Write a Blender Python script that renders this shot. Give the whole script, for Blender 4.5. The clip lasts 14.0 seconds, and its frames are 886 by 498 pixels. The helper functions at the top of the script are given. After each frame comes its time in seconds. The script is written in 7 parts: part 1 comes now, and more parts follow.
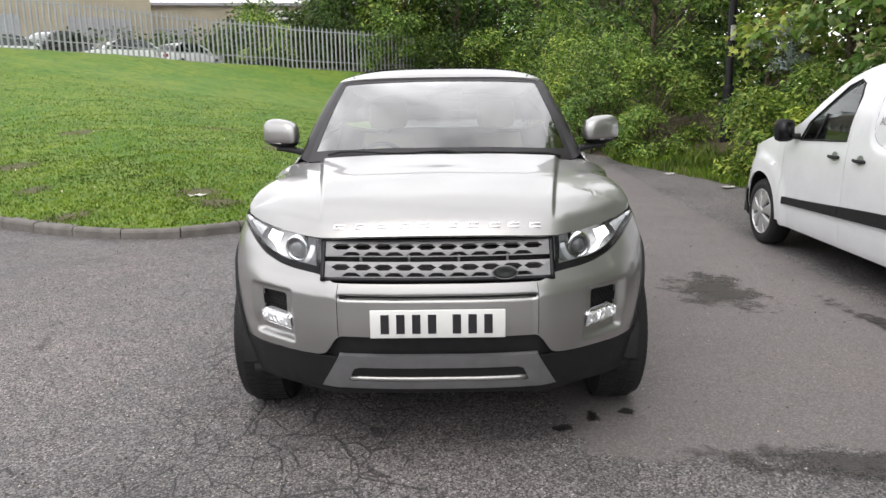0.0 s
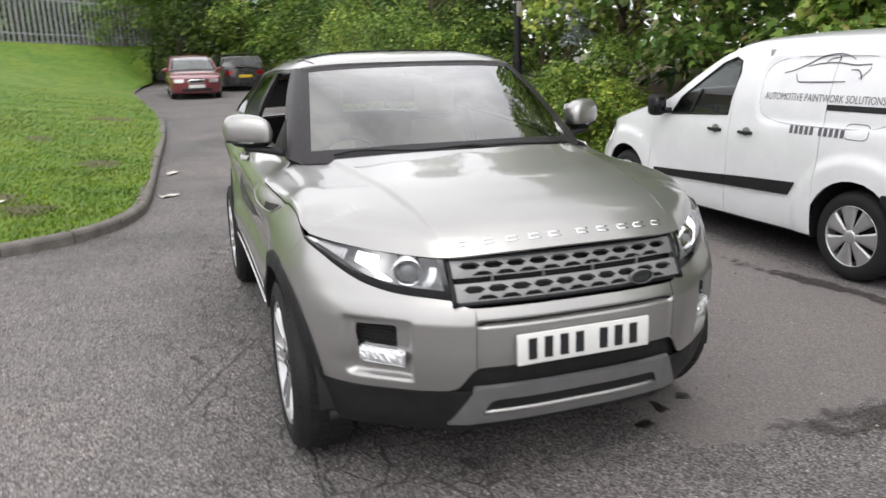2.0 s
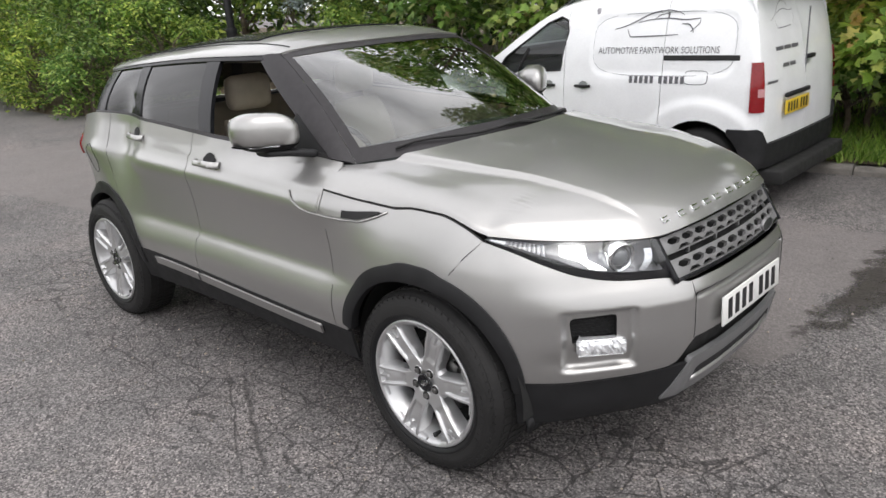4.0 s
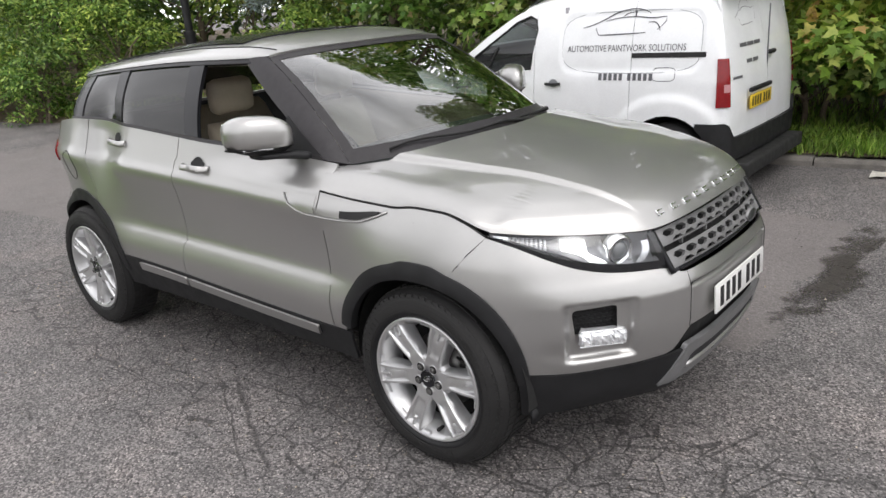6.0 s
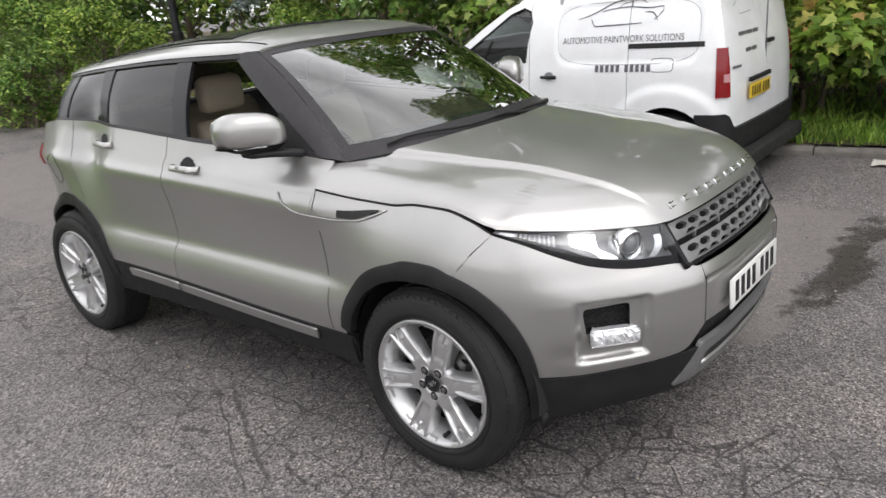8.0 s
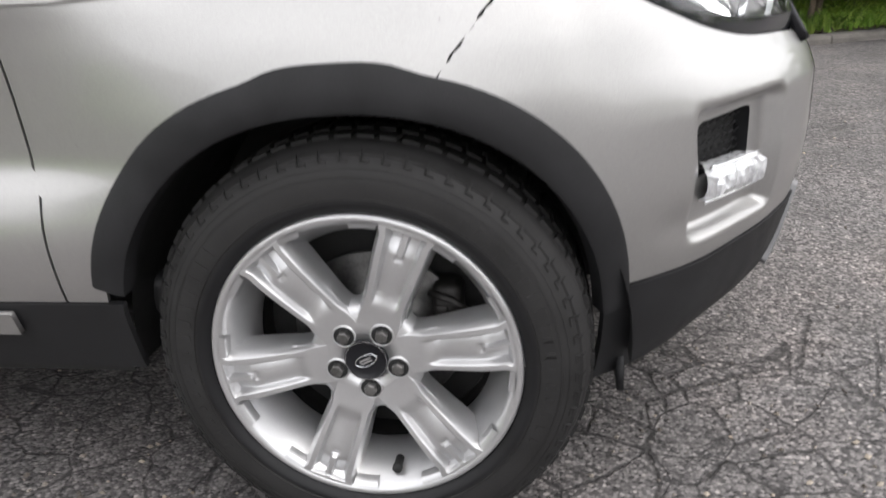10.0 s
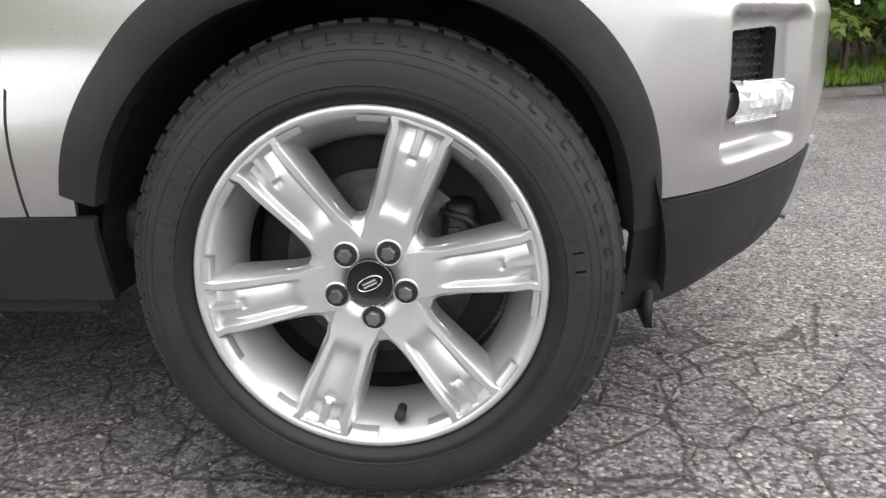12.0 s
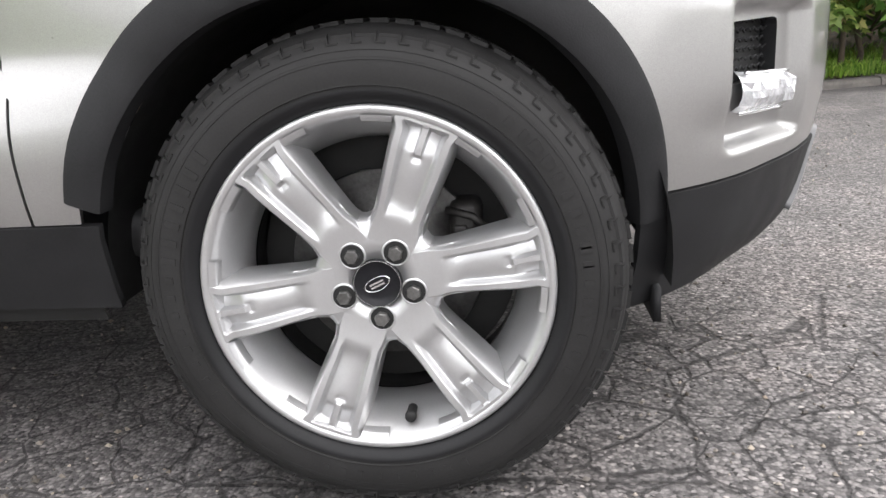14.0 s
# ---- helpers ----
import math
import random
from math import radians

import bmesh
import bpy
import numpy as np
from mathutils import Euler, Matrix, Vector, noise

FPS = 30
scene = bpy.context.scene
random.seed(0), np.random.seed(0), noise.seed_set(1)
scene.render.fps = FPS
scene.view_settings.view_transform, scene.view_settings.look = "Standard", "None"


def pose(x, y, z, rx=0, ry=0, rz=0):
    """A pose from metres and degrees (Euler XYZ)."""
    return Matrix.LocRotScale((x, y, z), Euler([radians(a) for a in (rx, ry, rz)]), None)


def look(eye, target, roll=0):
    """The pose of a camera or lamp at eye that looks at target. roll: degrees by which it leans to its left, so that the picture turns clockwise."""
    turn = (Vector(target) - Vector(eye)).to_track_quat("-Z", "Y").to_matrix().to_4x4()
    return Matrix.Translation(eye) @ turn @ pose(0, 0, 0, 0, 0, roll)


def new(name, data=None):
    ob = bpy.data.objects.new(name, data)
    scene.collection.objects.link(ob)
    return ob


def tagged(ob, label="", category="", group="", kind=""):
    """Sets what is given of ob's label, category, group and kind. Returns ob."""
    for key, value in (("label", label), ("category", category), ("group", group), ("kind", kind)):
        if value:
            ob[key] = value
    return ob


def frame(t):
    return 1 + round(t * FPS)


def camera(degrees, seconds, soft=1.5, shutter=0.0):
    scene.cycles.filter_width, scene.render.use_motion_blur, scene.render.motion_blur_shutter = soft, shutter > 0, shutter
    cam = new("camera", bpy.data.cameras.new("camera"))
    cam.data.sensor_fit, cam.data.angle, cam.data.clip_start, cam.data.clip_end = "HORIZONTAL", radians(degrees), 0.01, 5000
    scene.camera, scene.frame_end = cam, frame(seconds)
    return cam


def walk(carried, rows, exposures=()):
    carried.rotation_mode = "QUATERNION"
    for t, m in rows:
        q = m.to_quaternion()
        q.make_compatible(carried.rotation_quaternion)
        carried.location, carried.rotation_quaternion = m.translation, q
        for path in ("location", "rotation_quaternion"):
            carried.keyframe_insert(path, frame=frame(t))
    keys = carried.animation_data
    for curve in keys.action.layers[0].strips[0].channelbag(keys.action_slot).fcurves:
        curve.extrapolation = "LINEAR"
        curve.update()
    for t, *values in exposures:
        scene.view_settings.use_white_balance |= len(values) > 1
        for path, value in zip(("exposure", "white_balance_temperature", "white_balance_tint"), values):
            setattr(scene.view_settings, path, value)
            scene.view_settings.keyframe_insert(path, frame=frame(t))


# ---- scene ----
cam = camera(60.9, 14.0, 1.5, 0.4)
PATH = [
    (0, (0.057, 0.312, 1.502), (0.034, 2.269, 1.089), -0.8),
    (0.5, (0.015, 0.34, 1.501), (-0.002, 2.295, 1.081), -0.8),
    (1, (-0.291, 0.426, 1.5), (-0.142, 2.374, 1.072), 0.6),
    (1.5, (-0.74, 0.605, 1.527), (-0.3, 2.474, 0.97), 1.1),
    (2, (-1.279, 0.901, 1.6), (-0.639, 2.73, 1.105), -1.4),
    (2.5, (-1.765, 1.25, 1.625), (-0.879, 2.973, 1.129), -2.8),
    (3, (-2.179, 1.629, 1.64), (-1.099, 3.228, 1.115), -3.2),
    (3.2, (-2.321, 1.802, 1.688), (-1.145, 3.322, 1.134), -2.9),
    (5.3, (-2.837, 2.144, 1.752), (-1.412, 3.395, 1.114), -4.5),
    (5.5, (-2.836, 2.144, 1.753), (-1.409, 3.391, 1.114), -4.5),
    (6, (-2.828, 2.145, 1.753), (-1.397, 3.392, 1.122), -4.4),
    (6.5, (-2.827, 2.146, 1.751), (-1.392, 3.389, 1.12), -5.2),
    (7, (-2.818, 2.15, 1.75), (-1.386, 3.394, 1.117), -5.1),
    (7.5, (-2.812, 2.157, 1.747), (-1.387, 3.408, 1.111), -5.1),
    (7.7, (-2.807, 2.164, 1.745), (-1.389, 3.423, 1.109), -5.4),
    (9.8, (-2.033, 3.542, 1.078), (-0.211, 3.931, 0.351), -4.4),
    (10, (-1.977, 3.619, 0.975), (-0.139, 3.918, 0.245), -4.2),
    (10.5, (-1.954, 3.695, 0.753), (-0.056, 3.844, 0.141), -3.35),
    (11, (-1.956, 3.726, 0.72), (-0.032, 3.901, 0.204), -2.95),
    (11.5, (-1.953, 3.727, 0.707), (-0.036, 3.907, 0.166), -2.55),
    (12, (-1.953, 3.719, 0.708), (-0.039, 3.91, 0.16), -2.45),
    (12.5, (-1.955, 3.72, 0.705), (-0.038, 3.908, 0.167), -2.25),
    (13, (-1.957, 3.721, 0.705), (-0.039, 3.914, 0.172), -2.55),
    (13.5, (-1.955, 3.724, 0.705), (-0.038, 3.919, 0.169), -3.35),
    (14, (-1.953, 3.728, 0.701), (-0.037, 3.921, 0.162), -3.95),
]
EXPOSURES = ((0, 0.22), (7.7, 0.22), (9.8, 0.46), (10.4, 0.84), (11.2, 1.0), (14, 1.0))
walk(cam, [(t, look(eye, target, roll)) for t, eye, target, roll in PATH], EXPOSURES)

# ---- sky, sun ----
world = bpy.data.worlds.new("overcast_sky")
scene.world = world
world.use_nodes = True
wn, wl = world.node_tree.nodes, world.node_tree.links
wn.clear()
SUN_EL, SUN_AZ = 62.0, 200.0
sky = wn.new("ShaderNodeTexSky")
sky.sky_type, sky.sun_disc = "NISHITA", False
sky.sun_elevation, sky.sun_rotation = radians(SUN_EL), radians(SUN_AZ)
sky.air_density, sky.dust_density, sky.ozone_density = 1.0, 4.0, 0.6
coord = wn.new("ShaderNodeTexCoord")
cloud = wn.new("ShaderNodeTexNoise")
cloud.inputs["Scale"].default_value, cloud.inputs["Detail"].default_value = 2.6, 6.0
cloud.inputs["Roughness"].default_value = 0.55
wl.new(coord.outputs["Generated"], cloud.inputs["Vector"])
ramp = wn.new("ShaderNodeValToRGB")
ramp.color_ramp.elements[0].position, ramp.color_ramp.elements[0].color = 0.34, (6.9, 6.85, 7.05, 1)
ramp.color_ramp.elements[1].position, ramp.color_ramp.elements[1].color = 0.66, (14.4, 14.2, 14.4, 1)
wl.new(cloud.outputs["Fac"], ramp.inputs["Fac"])
veil = wn.new("ShaderNodeMix")
veil.data_type = "RGBA"
veil.inputs["Factor"].default_value = 0.88
wl.new(sky.outputs["Color"], veil.inputs["A"])
wl.new(ramp.outputs["Color"], veil.inputs["B"])
back = wn.new("ShaderNodeBackground")
back.inputs["Strength"].default_value = 0.15
wl.new(veil.outputs["Result"], back.inputs["Color"])
wout = wn.new("ShaderNodeOutputWorld")
wl.new(back.outputs["Background"], wout.inputs["Surface"])

sun_data = bpy.data.lights.new("sun", "SUN")
sun_data.energy, sun_data.angle, sun_data.color = 0.9, radians(40), (1.0, 0.985, 0.97)
sun = new("sun", sun_data)
sun.matrix_world = look((-4, -7, 22), (0, 4, 0))

# ---- materials ----
def material(name, base, rough=0.5, metal=0.0, coat=0.0, spec=0.5):
    m = bpy.data.materials.new(name)
    m.use_nodes = True
    b = m.node_tree.nodes["Principled BSDF"]
    b.inputs["Base Color"].default_value = (*base, 1)
    b.inputs["Roughness"].default_value, b.inputs["Metallic"].default_value = rough, metal
    b.inputs["Coat Weight"].default_value, b.inputs["Coat Roughness"].default_value = coat, 0.04
    b.inputs["Specular IOR Level"].default_value = spec
    return m


def node(m, kind, **values):
    n = m.node_tree.nodes.new(kind)
    for key, value in values.items():
        n.inputs[key].default_value = value
    return n


def link(m, a, b):
    m.node_tree.links.new(a, b)


def shader(m):
    return m.node_tree.nodes["Principled BSDF"]


def ramp_of(m, source, stops):
    r = m.node_tree.nodes.new("ShaderNodeValToRGB")
    while len(r.color_ramp.elements) < len(stops):
        r.color_ramp.elements.new(0.5)
    for e, (p, c) in zip(r.color_ramp.elements, stops):
        e.position, e.color = p, (*c, 1) if len(c) == 3 else c
    link(m, source, r.inputs["Fac"])
    return r.outputs["Color"]


def grey(v):
    return (v, v, v)


def place(m, scale=None):
    c = m.node_tree.nodes.new("ShaderNodeTexCoord")
    return c.outputs["Object"]


def world_place(m):
    g = m.node_tree.nodes.new("ShaderNodeNewGeometry")
    return g.outputs["Position"]


def noise_of(m, vec, scale, detail=3.0, rough=0.5):
    n = node(m, "ShaderNodeTexNoise", Scale=scale, Detail=detail, Roughness=rough)
    link(m, vec, n.inputs["Vector"])
    return n.outputs["Fac"]


def mix_of(m, fac, a, b, blend="MIX"):
    x = m.node_tree.nodes.new("ShaderNodeMix")
    x.data_type, x.blend_type = "RGBA", blend
    for sock, v in ((x.inputs["Factor"], fac), (x.inputs["A"], a), (x.inputs["B"], b)):
        if isinstance(v, (int, float)):
            sock.default_value = v
        elif isinstance(v, tuple):
            sock.default_value = (*v, 1) if len(v) == 3 else v
        else:
            link(m, v, sock)
    return x.outputs["Result"]


def calc(m, op, a, b=0.0):
    x = m.node_tree.nodes.new("ShaderNodeMath")
    x.operation = op
    for sock, v in ((x.inputs[0], a), (x.inputs[1], b)):
        if isinstance(v, (int, float)):
            sock.default_value = v
        else:
            link(m, v, sock)
    return x.outputs[0]


def bump_to(m, height, strength=0.3, distance=0.005):
    b = node(m, "ShaderNodeBump", Strength=strength, Distance=distance)
    link(m, height, b.inputs["Height"])
    link(m, b.outputs["Normal"], shader(m).inputs["Normal"])


def worn(name, base, rough=0.5, metal=0.0, coat=0.0, spread=0.12, scale=18.0, grain=240.0, relief=0.08, dist=0.001):
    """A plain surface with blotches, grain and a slightly uneven gloss."""
    m = material(name, base, rough, metal, coat)
    v = place(m)
    big, fine = noise_of(m, v, scale, 4.0), noise_of(m, v, grain, 2.0)
    both = calc(m, "ADD", calc(m, "MULTIPLY", big, 0.65), calc(m, "MULTIPLY", fine, 0.35))
    lo, hi = tuple(c * (1 - spread) for c in base), tuple(min(1, c * (1 + spread)) for c in base)
    link(m, ramp_of(m, both, [(0.35, lo), (0.65, hi)]), shader(m).inputs["Base Color"])
    link(m, ramp_of(m, big, [(0.3, grey(max(0.02, rough * 0.85))), (0.7, grey(min(1, rough * 1.15)))]), shader(m).inputs["Roughness"])
    if relief:
        bump_to(m, fine, relief, dist)
    return m


def paint(name, base, rough=0.28, metal=0.75):
    """Metallic car paint: flakes, clear coat, dust and dried water spots."""
    m = material(name, base, rough, metal, 1.0)
    v = place(m)
    dust = noise_of(m, v, 3.5, 6.0, 0.6)
    spots = node(m, "ShaderNodeTexVoronoi", Scale=70.0)
    link(m, v, spots.inputs["Vector"])
    drops = ramp_of(m, spots.outputs["Distance"], [(0.03, grey(1)), (0.09, grey(0))])
    some = ramp_of(m, noise_of(m, v, 9.0, 2.0), [(0.58, grey(0)), (0.66, grey(1))])
    flake = noise_of(m, v, 900.0, 1.0)
    tint = ramp_of(m, flake, [(0.3, tuple(c * 0.86 for c in base)), (0.7, tuple(min(1, c * 1.12) for c in base))])
    tint = mix_of(m, calc(m, "MULTIPLY", dust, 0.16), tint, (0.36, 0.35, 0.33))
    link(m, tint, shader(m).inputs["Base Color"])
    dirt = node(m, "ShaderNodeTexVoronoi", Scale=26.0)
    link(m, v, dirt.inputs["Vector"])
    speck = calc(m, "MULTIPLY", ramp_of(m, dirt.outputs["Distance"], [(0.035, grey(1)), (0.075, grey(0))]), ramp_of(m, dirt.outputs["Color"], [(0.66, grey(0)), (0.70, grey(1))]))
    tint = mix_of(m, calc(m, "MULTIPLY", speck, 0.55), tint, (0.09, 0.085, 0.075))
    link(m, tint, shader(m).inputs["Base Color"])
    rg = calc(m, "ADD", calc(m, "MULTIPLY", dust, 0.14), rough - 0.05)
    link(m, rg, shader(m).inputs["Roughness"])
    cr = calc(m, "ADD", calc(m, "MULTIPLY", dust, 0.05), calc(m, "MULTIPLY", calc(m, "MULTIPLY", drops, some), 0.25))
    link(m, cr, shader(m).inputs["Coat Roughness"])
    return m


def glass(name, tint, gloss=1.0, rough=0.0):
    """A single sheet of glass: tinted see-through with a Fresnel gloss."""
    m = bpy.data.materials.new(name)
    m.use_nodes = True
    n = m.node_tree.nodes
    n.clear()
    clear = n.new("ShaderNodeBsdfTransparent")
    clear.inputs["Color"].default_value = (*tint, 1)
    shine = n.new("ShaderNodeBsdfGlossy")
    shine.inputs["Roughness"].default_value = rough
    edge = n.new("ShaderNodeLayerWeight")
    edge.inputs["Blend"].default_value = 0.5
    last = edge.outputs["Facing"]
    for op, value in (("POWER", 5.0), ("MULTIPLY", 0.96), ("ADD", 0.04), ("MULTIPLY", 1.7 * gloss)):
        mul = n.new("ShaderNodeMath")
        mul.operation, mul.use_clamp = op, True
        mul.inputs[1].default_value = value
        m.node_tree.links.new(last, mul.inputs[0])
        last = mul.outputs[0]
    mix = n.new("ShaderNodeMixShader")
    m.node_tree.links.new(mul.outputs[0], mix.inputs["Fac"])
    m.node_tree.links.new(clear.outputs[0], mix.inputs[1])
    m.node_tree.links.new(shine.outputs[0], mix.inputs[2])
    out = n.new("ShaderNodeOutputMaterial")
    m.node_tree.links.new(mix.outputs[0], out.inputs["Surface"])
    return m


def glow(name, colour, strength):
    m = material(name, colour, 0.3)
    shader(m).inputs["Emission Color"].default_value = (*colour, 1)
    shader(m).inputs["Emission Strength"].default_value = strength
    return m


def asphalt_material():
    m = material("worn_asphalt", (0.05, 0.05, 0.05), 0.85)
    v = world_place(m)
    stones = node(m, "ShaderNodeTexVoronoi", Scale=125.0)
    link(m, v, stones.inputs["Vector"])
    stone_tone = ramp_of(m, stones.outputs["Color"], [(0.13, (0.042, 0.039, 0.039)), (0.5, (0.165, 0.154, 0.152)), (0.88, (0.335, 0.312, 0.305)), (0.97, (0.60, 0.55, 0.52))])
    coarse = node(m, "ShaderNodeTexVoronoi", Scale=48.0)
    link(m, v, coarse.inputs["Vector"])
    binder = ramp_of(m, stones.outputs["Distance"], [(0.30, grey(1)), (0.80, grey(0.58))])
    tone = mix_of(m, 1.0, stone_tone, binder, "MULTIPLY")
    spark = calc(m, "MULTIPLY", ramp_of(m, coarse.outputs["Color"], [(0.72, grey(0)), (0.77, grey(1))]), ramp_of(m, coarse.outputs["Distance"], [(0.16, grey(1)), (0.34, grey(0))]))
    tone = mix_of(m, calc(m, "MULTIPLY", spark, 0.8), tone, (0.40, 0.37, 0.35))
    # broad weathering
    broad = noise_of(m, v, 0.55, 5.0, 0.6)
    tone = mix_of(m, 1.0, tone, ramp_of(m, broad, [(0.32, grey(0.64)), (0.5, grey(0.95)), (0.7, (1.18, 1.13, 1.10))]), "MULTIPLY")
    blot = noise_of(m, v, 3.1, 5.0, 0.65)
    tone = mix_of(m, 1.0, tone, ramp_of(m, blot, [(0.3, grey(0.72)), (0.52, grey(1.0)), (0.75, (1.16, 1.12, 1.1))]), "MULTIPLY")
    # a smoother relaid area with a ragged edge
    def worn_area(name, ragged, lo, hi):
        a = m.node_tree.nodes.new("ShaderNodeAttribute")
        a.attribute_name = name
        n = calc(m, "MULTIPLY", calc(m, "SUBTRACT", noise_of(m, v, 5.0, 6.0, 0.7), 0.5), ragged)
        return ramp_of(m, calc(m, "ADD", a.outputs["Fac"], n), [(lo, grey(0)), (hi, grey(1))])

    fresh = worn_area("relaid", 0.9, 0.44, 0.58)
    # ragged dark areas of the tarmac, set by wear()
    grit = worn_area("darkened", 1.6, 0.30, 0.85)
    tone = mix_of(m, calc(m, "MULTIPLY", fresh, 0.62), tone, (0.165, 0.148, 0.143))
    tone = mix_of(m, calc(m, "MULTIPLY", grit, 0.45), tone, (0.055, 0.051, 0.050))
    pits = ramp_of(m, noise_of(m, v, 22.0, 4.0, 0.7), [(0.33, grey(0.35)), (0.42, grey(1))])
    tone = mix_of(m, 1.0, tone, mix_of(m, calc(m, "MULTIPLY", calc(m, "SUBTRACT", 1.0, fresh), 0.8), (1, 1, 1), pits), "MULTIPLY")
    # crack network, jagged by noise at two scales
    shifts = None
    for scale, amp in ((2.2, 0.10), (14.0, 0.030), (60.0, 0.010)):
        warp = node(m, "ShaderNodeTexNoise", Scale=scale, Detail=4.0)
        link(m, v, warp.inputs["Vector"])
        shift = m.node_tree.nodes.new("ShaderNodeVectorMath")
        shift.operation = "MULTIPLY_ADD"
        link(m, warp.outputs["Color"], shift.inputs[0])
        shift.inputs[1].default_value = (amp, amp, 0.0)
        link(m, shifts if shifts is not None else v, shift.inputs[2])
        shifts = shift.outputs[0]
    cracks = None
    for scale, width, ragged, lo, hi in ((1.3, 0.0055, 1.8, 0.38, 0.48), (6.4, 0.025, 1.2, 0.56, 0.66), (11.0, 0.045, 2.0, 1.00, 1.2)):
        net = node(m, "ShaderNodeTexVoronoi", Scale=scale)
        net.feature = "DISTANCE_TO_EDGE"
        link(m, shifts, net.inputs["Vector"])
        thick = calc(m, "MULTIPLY", noise_of(m, v, 7.0, 3.0, 0.6), 2.0)
        line = ramp_of(m, calc(m, "DIVIDE", net.outputs["Distance"], thick), [(width * 0.55, grey(1)), (width, grey(0))])
        line = calc(m, "MULTIPLY", line, worn_area("cracked", ragged, lo, hi))
        cracks = line if cracks is None else calc(m, "MAXIMUM", cracks, line)
    tone = mix_of(m, calc(m, "MULTIPLY", cracks, 0.72), tone, (0.020, 0.018, 0.018))
    link(m, tone, shader(m).inputs["Base Color"])
    link(m, ramp_of(m, blot, [(0.25, grey(0.60)), (0.6, grey(0.85))]), shader(m).inputs["Roughness"])
    h = calc(m, "SUBTRACT", calc(m, "MULTIPLY", stones.outputs["Distance"], calc(m, "SUBTRACT", calc(m, "MULTIPLY", fresh, 0.7), 1.0)), calc(m, "MULTIPLY", cracks, 2.2))
    bump_to(m, calc(m, "ADD", h, calc(m, "MULTIPLY", noise_of(m, v, 22.0, 4.0, 0.7), 1.1)), 0.45, 0.005)
    return m


def stain_material(name, tone, rough, soft=0.5):
    """A damp or oily film on the road: fades out by noise of its own."""
    m = bpy.data.materials.new(name)
    m.use_nodes = True
    b = shader(m)
    v = world_place(m)
    b.inputs["Roughness"].default_value = rough
    grain = node(m, "ShaderNodeTexVoronoi", Scale=95.0)
    link(m, v, grain.inputs["Vector"])
    link(m, ramp_of(m, grain.outputs["Color"], [(0.2, tuple(c * 0.6 for c in tone)), (0.9, tuple(c * 1.8 for c in tone))]), b.inputs["Base Color"])
    edge = m.node_tree.nodes.new("ShaderNodeAttribute")
    edge.attribute_name = "fade"
    n = noise_of(m, v, 4.5, 8.0, 0.75)
    a = calc(m, "ADD", edge.outputs["Fac"], calc(m, "MULTIPLY", calc(m, "SUBTRACT", n, 0.55), 2.2))
    alpha = ramp_of(m, a, [(0.36, grey(0)), (0.48, grey(0.35)), (0.50 + 0.6 * soft, grey(0.8))])
    link(m, alpha, b.inputs["Alpha"])
    bump_to(m, grain.outputs["Distance"], 0.3, 0.003)
    return m


def leaf_material(name, lo, mid, hi, red=None):
    m = material(name, mid, 0.5, 0.0, 0.0, 0.35)
    g = m.node_tree.nodes.new("ShaderNodeNewGeometry")
    stops = [(0.0, lo), (0.5, mid), (0.92, hi)]
    if red:
        stops.append((0.985, red))
    tone = ramp_of(m, g.outputs["Random Per Island"], stops)
    patch = noise_of(m, world_place(m), 0.9, 3.0)
    tone = mix_of(m, 1.0, tone, ramp_of(m, patch, [(0.32, grey(0.52)), (0.5, grey(1.0)), (0.68, (1.25, 1.18, 1.0))]), "MULTIPLY")
    each = m.node_tree.nodes.new("ShaderNodeObjectInfo")
    tone = mix_of(m, 1.0, tone, ramp_of(m, each.outputs["Random"], [(0.0, (0.70, 0.84, 0.95)), (0.5, grey(1.0)), (1.0, (1.15, 1.06, 0.85))]), "MULTIPLY")
    tuft = noise_of(m, world_place(m), 6.0, 4.0, 0.6)
    tone = mix_of(m, 1.0, tone, ramp_of(m, tuft, [(0.32, grey(0.62)), (0.5, grey(1.0)), (0.68, (1.30, 1.22, 1.1))]), "MULTIPLY")
    link(m, tone, shader(m).inputs["Base Color"])
    trans = m.node_tree.nodes.new("ShaderNodeBsdfTranslucent")
    link(m, tone, trans.inputs["Color"])
    mix = m.node_tree.nodes.new("ShaderNodeMixShader")
    mix.inputs["Fac"].default_value = 0.26
    out = m.node_tree.nodes["Material Output"]
    link(m, shader(m).outputs[0], mix.inputs[1])
    link(m, trans.outputs[0], mix.inputs[2])
    link(m, mix.outputs[0], out.inputs["Surface"])
    return m


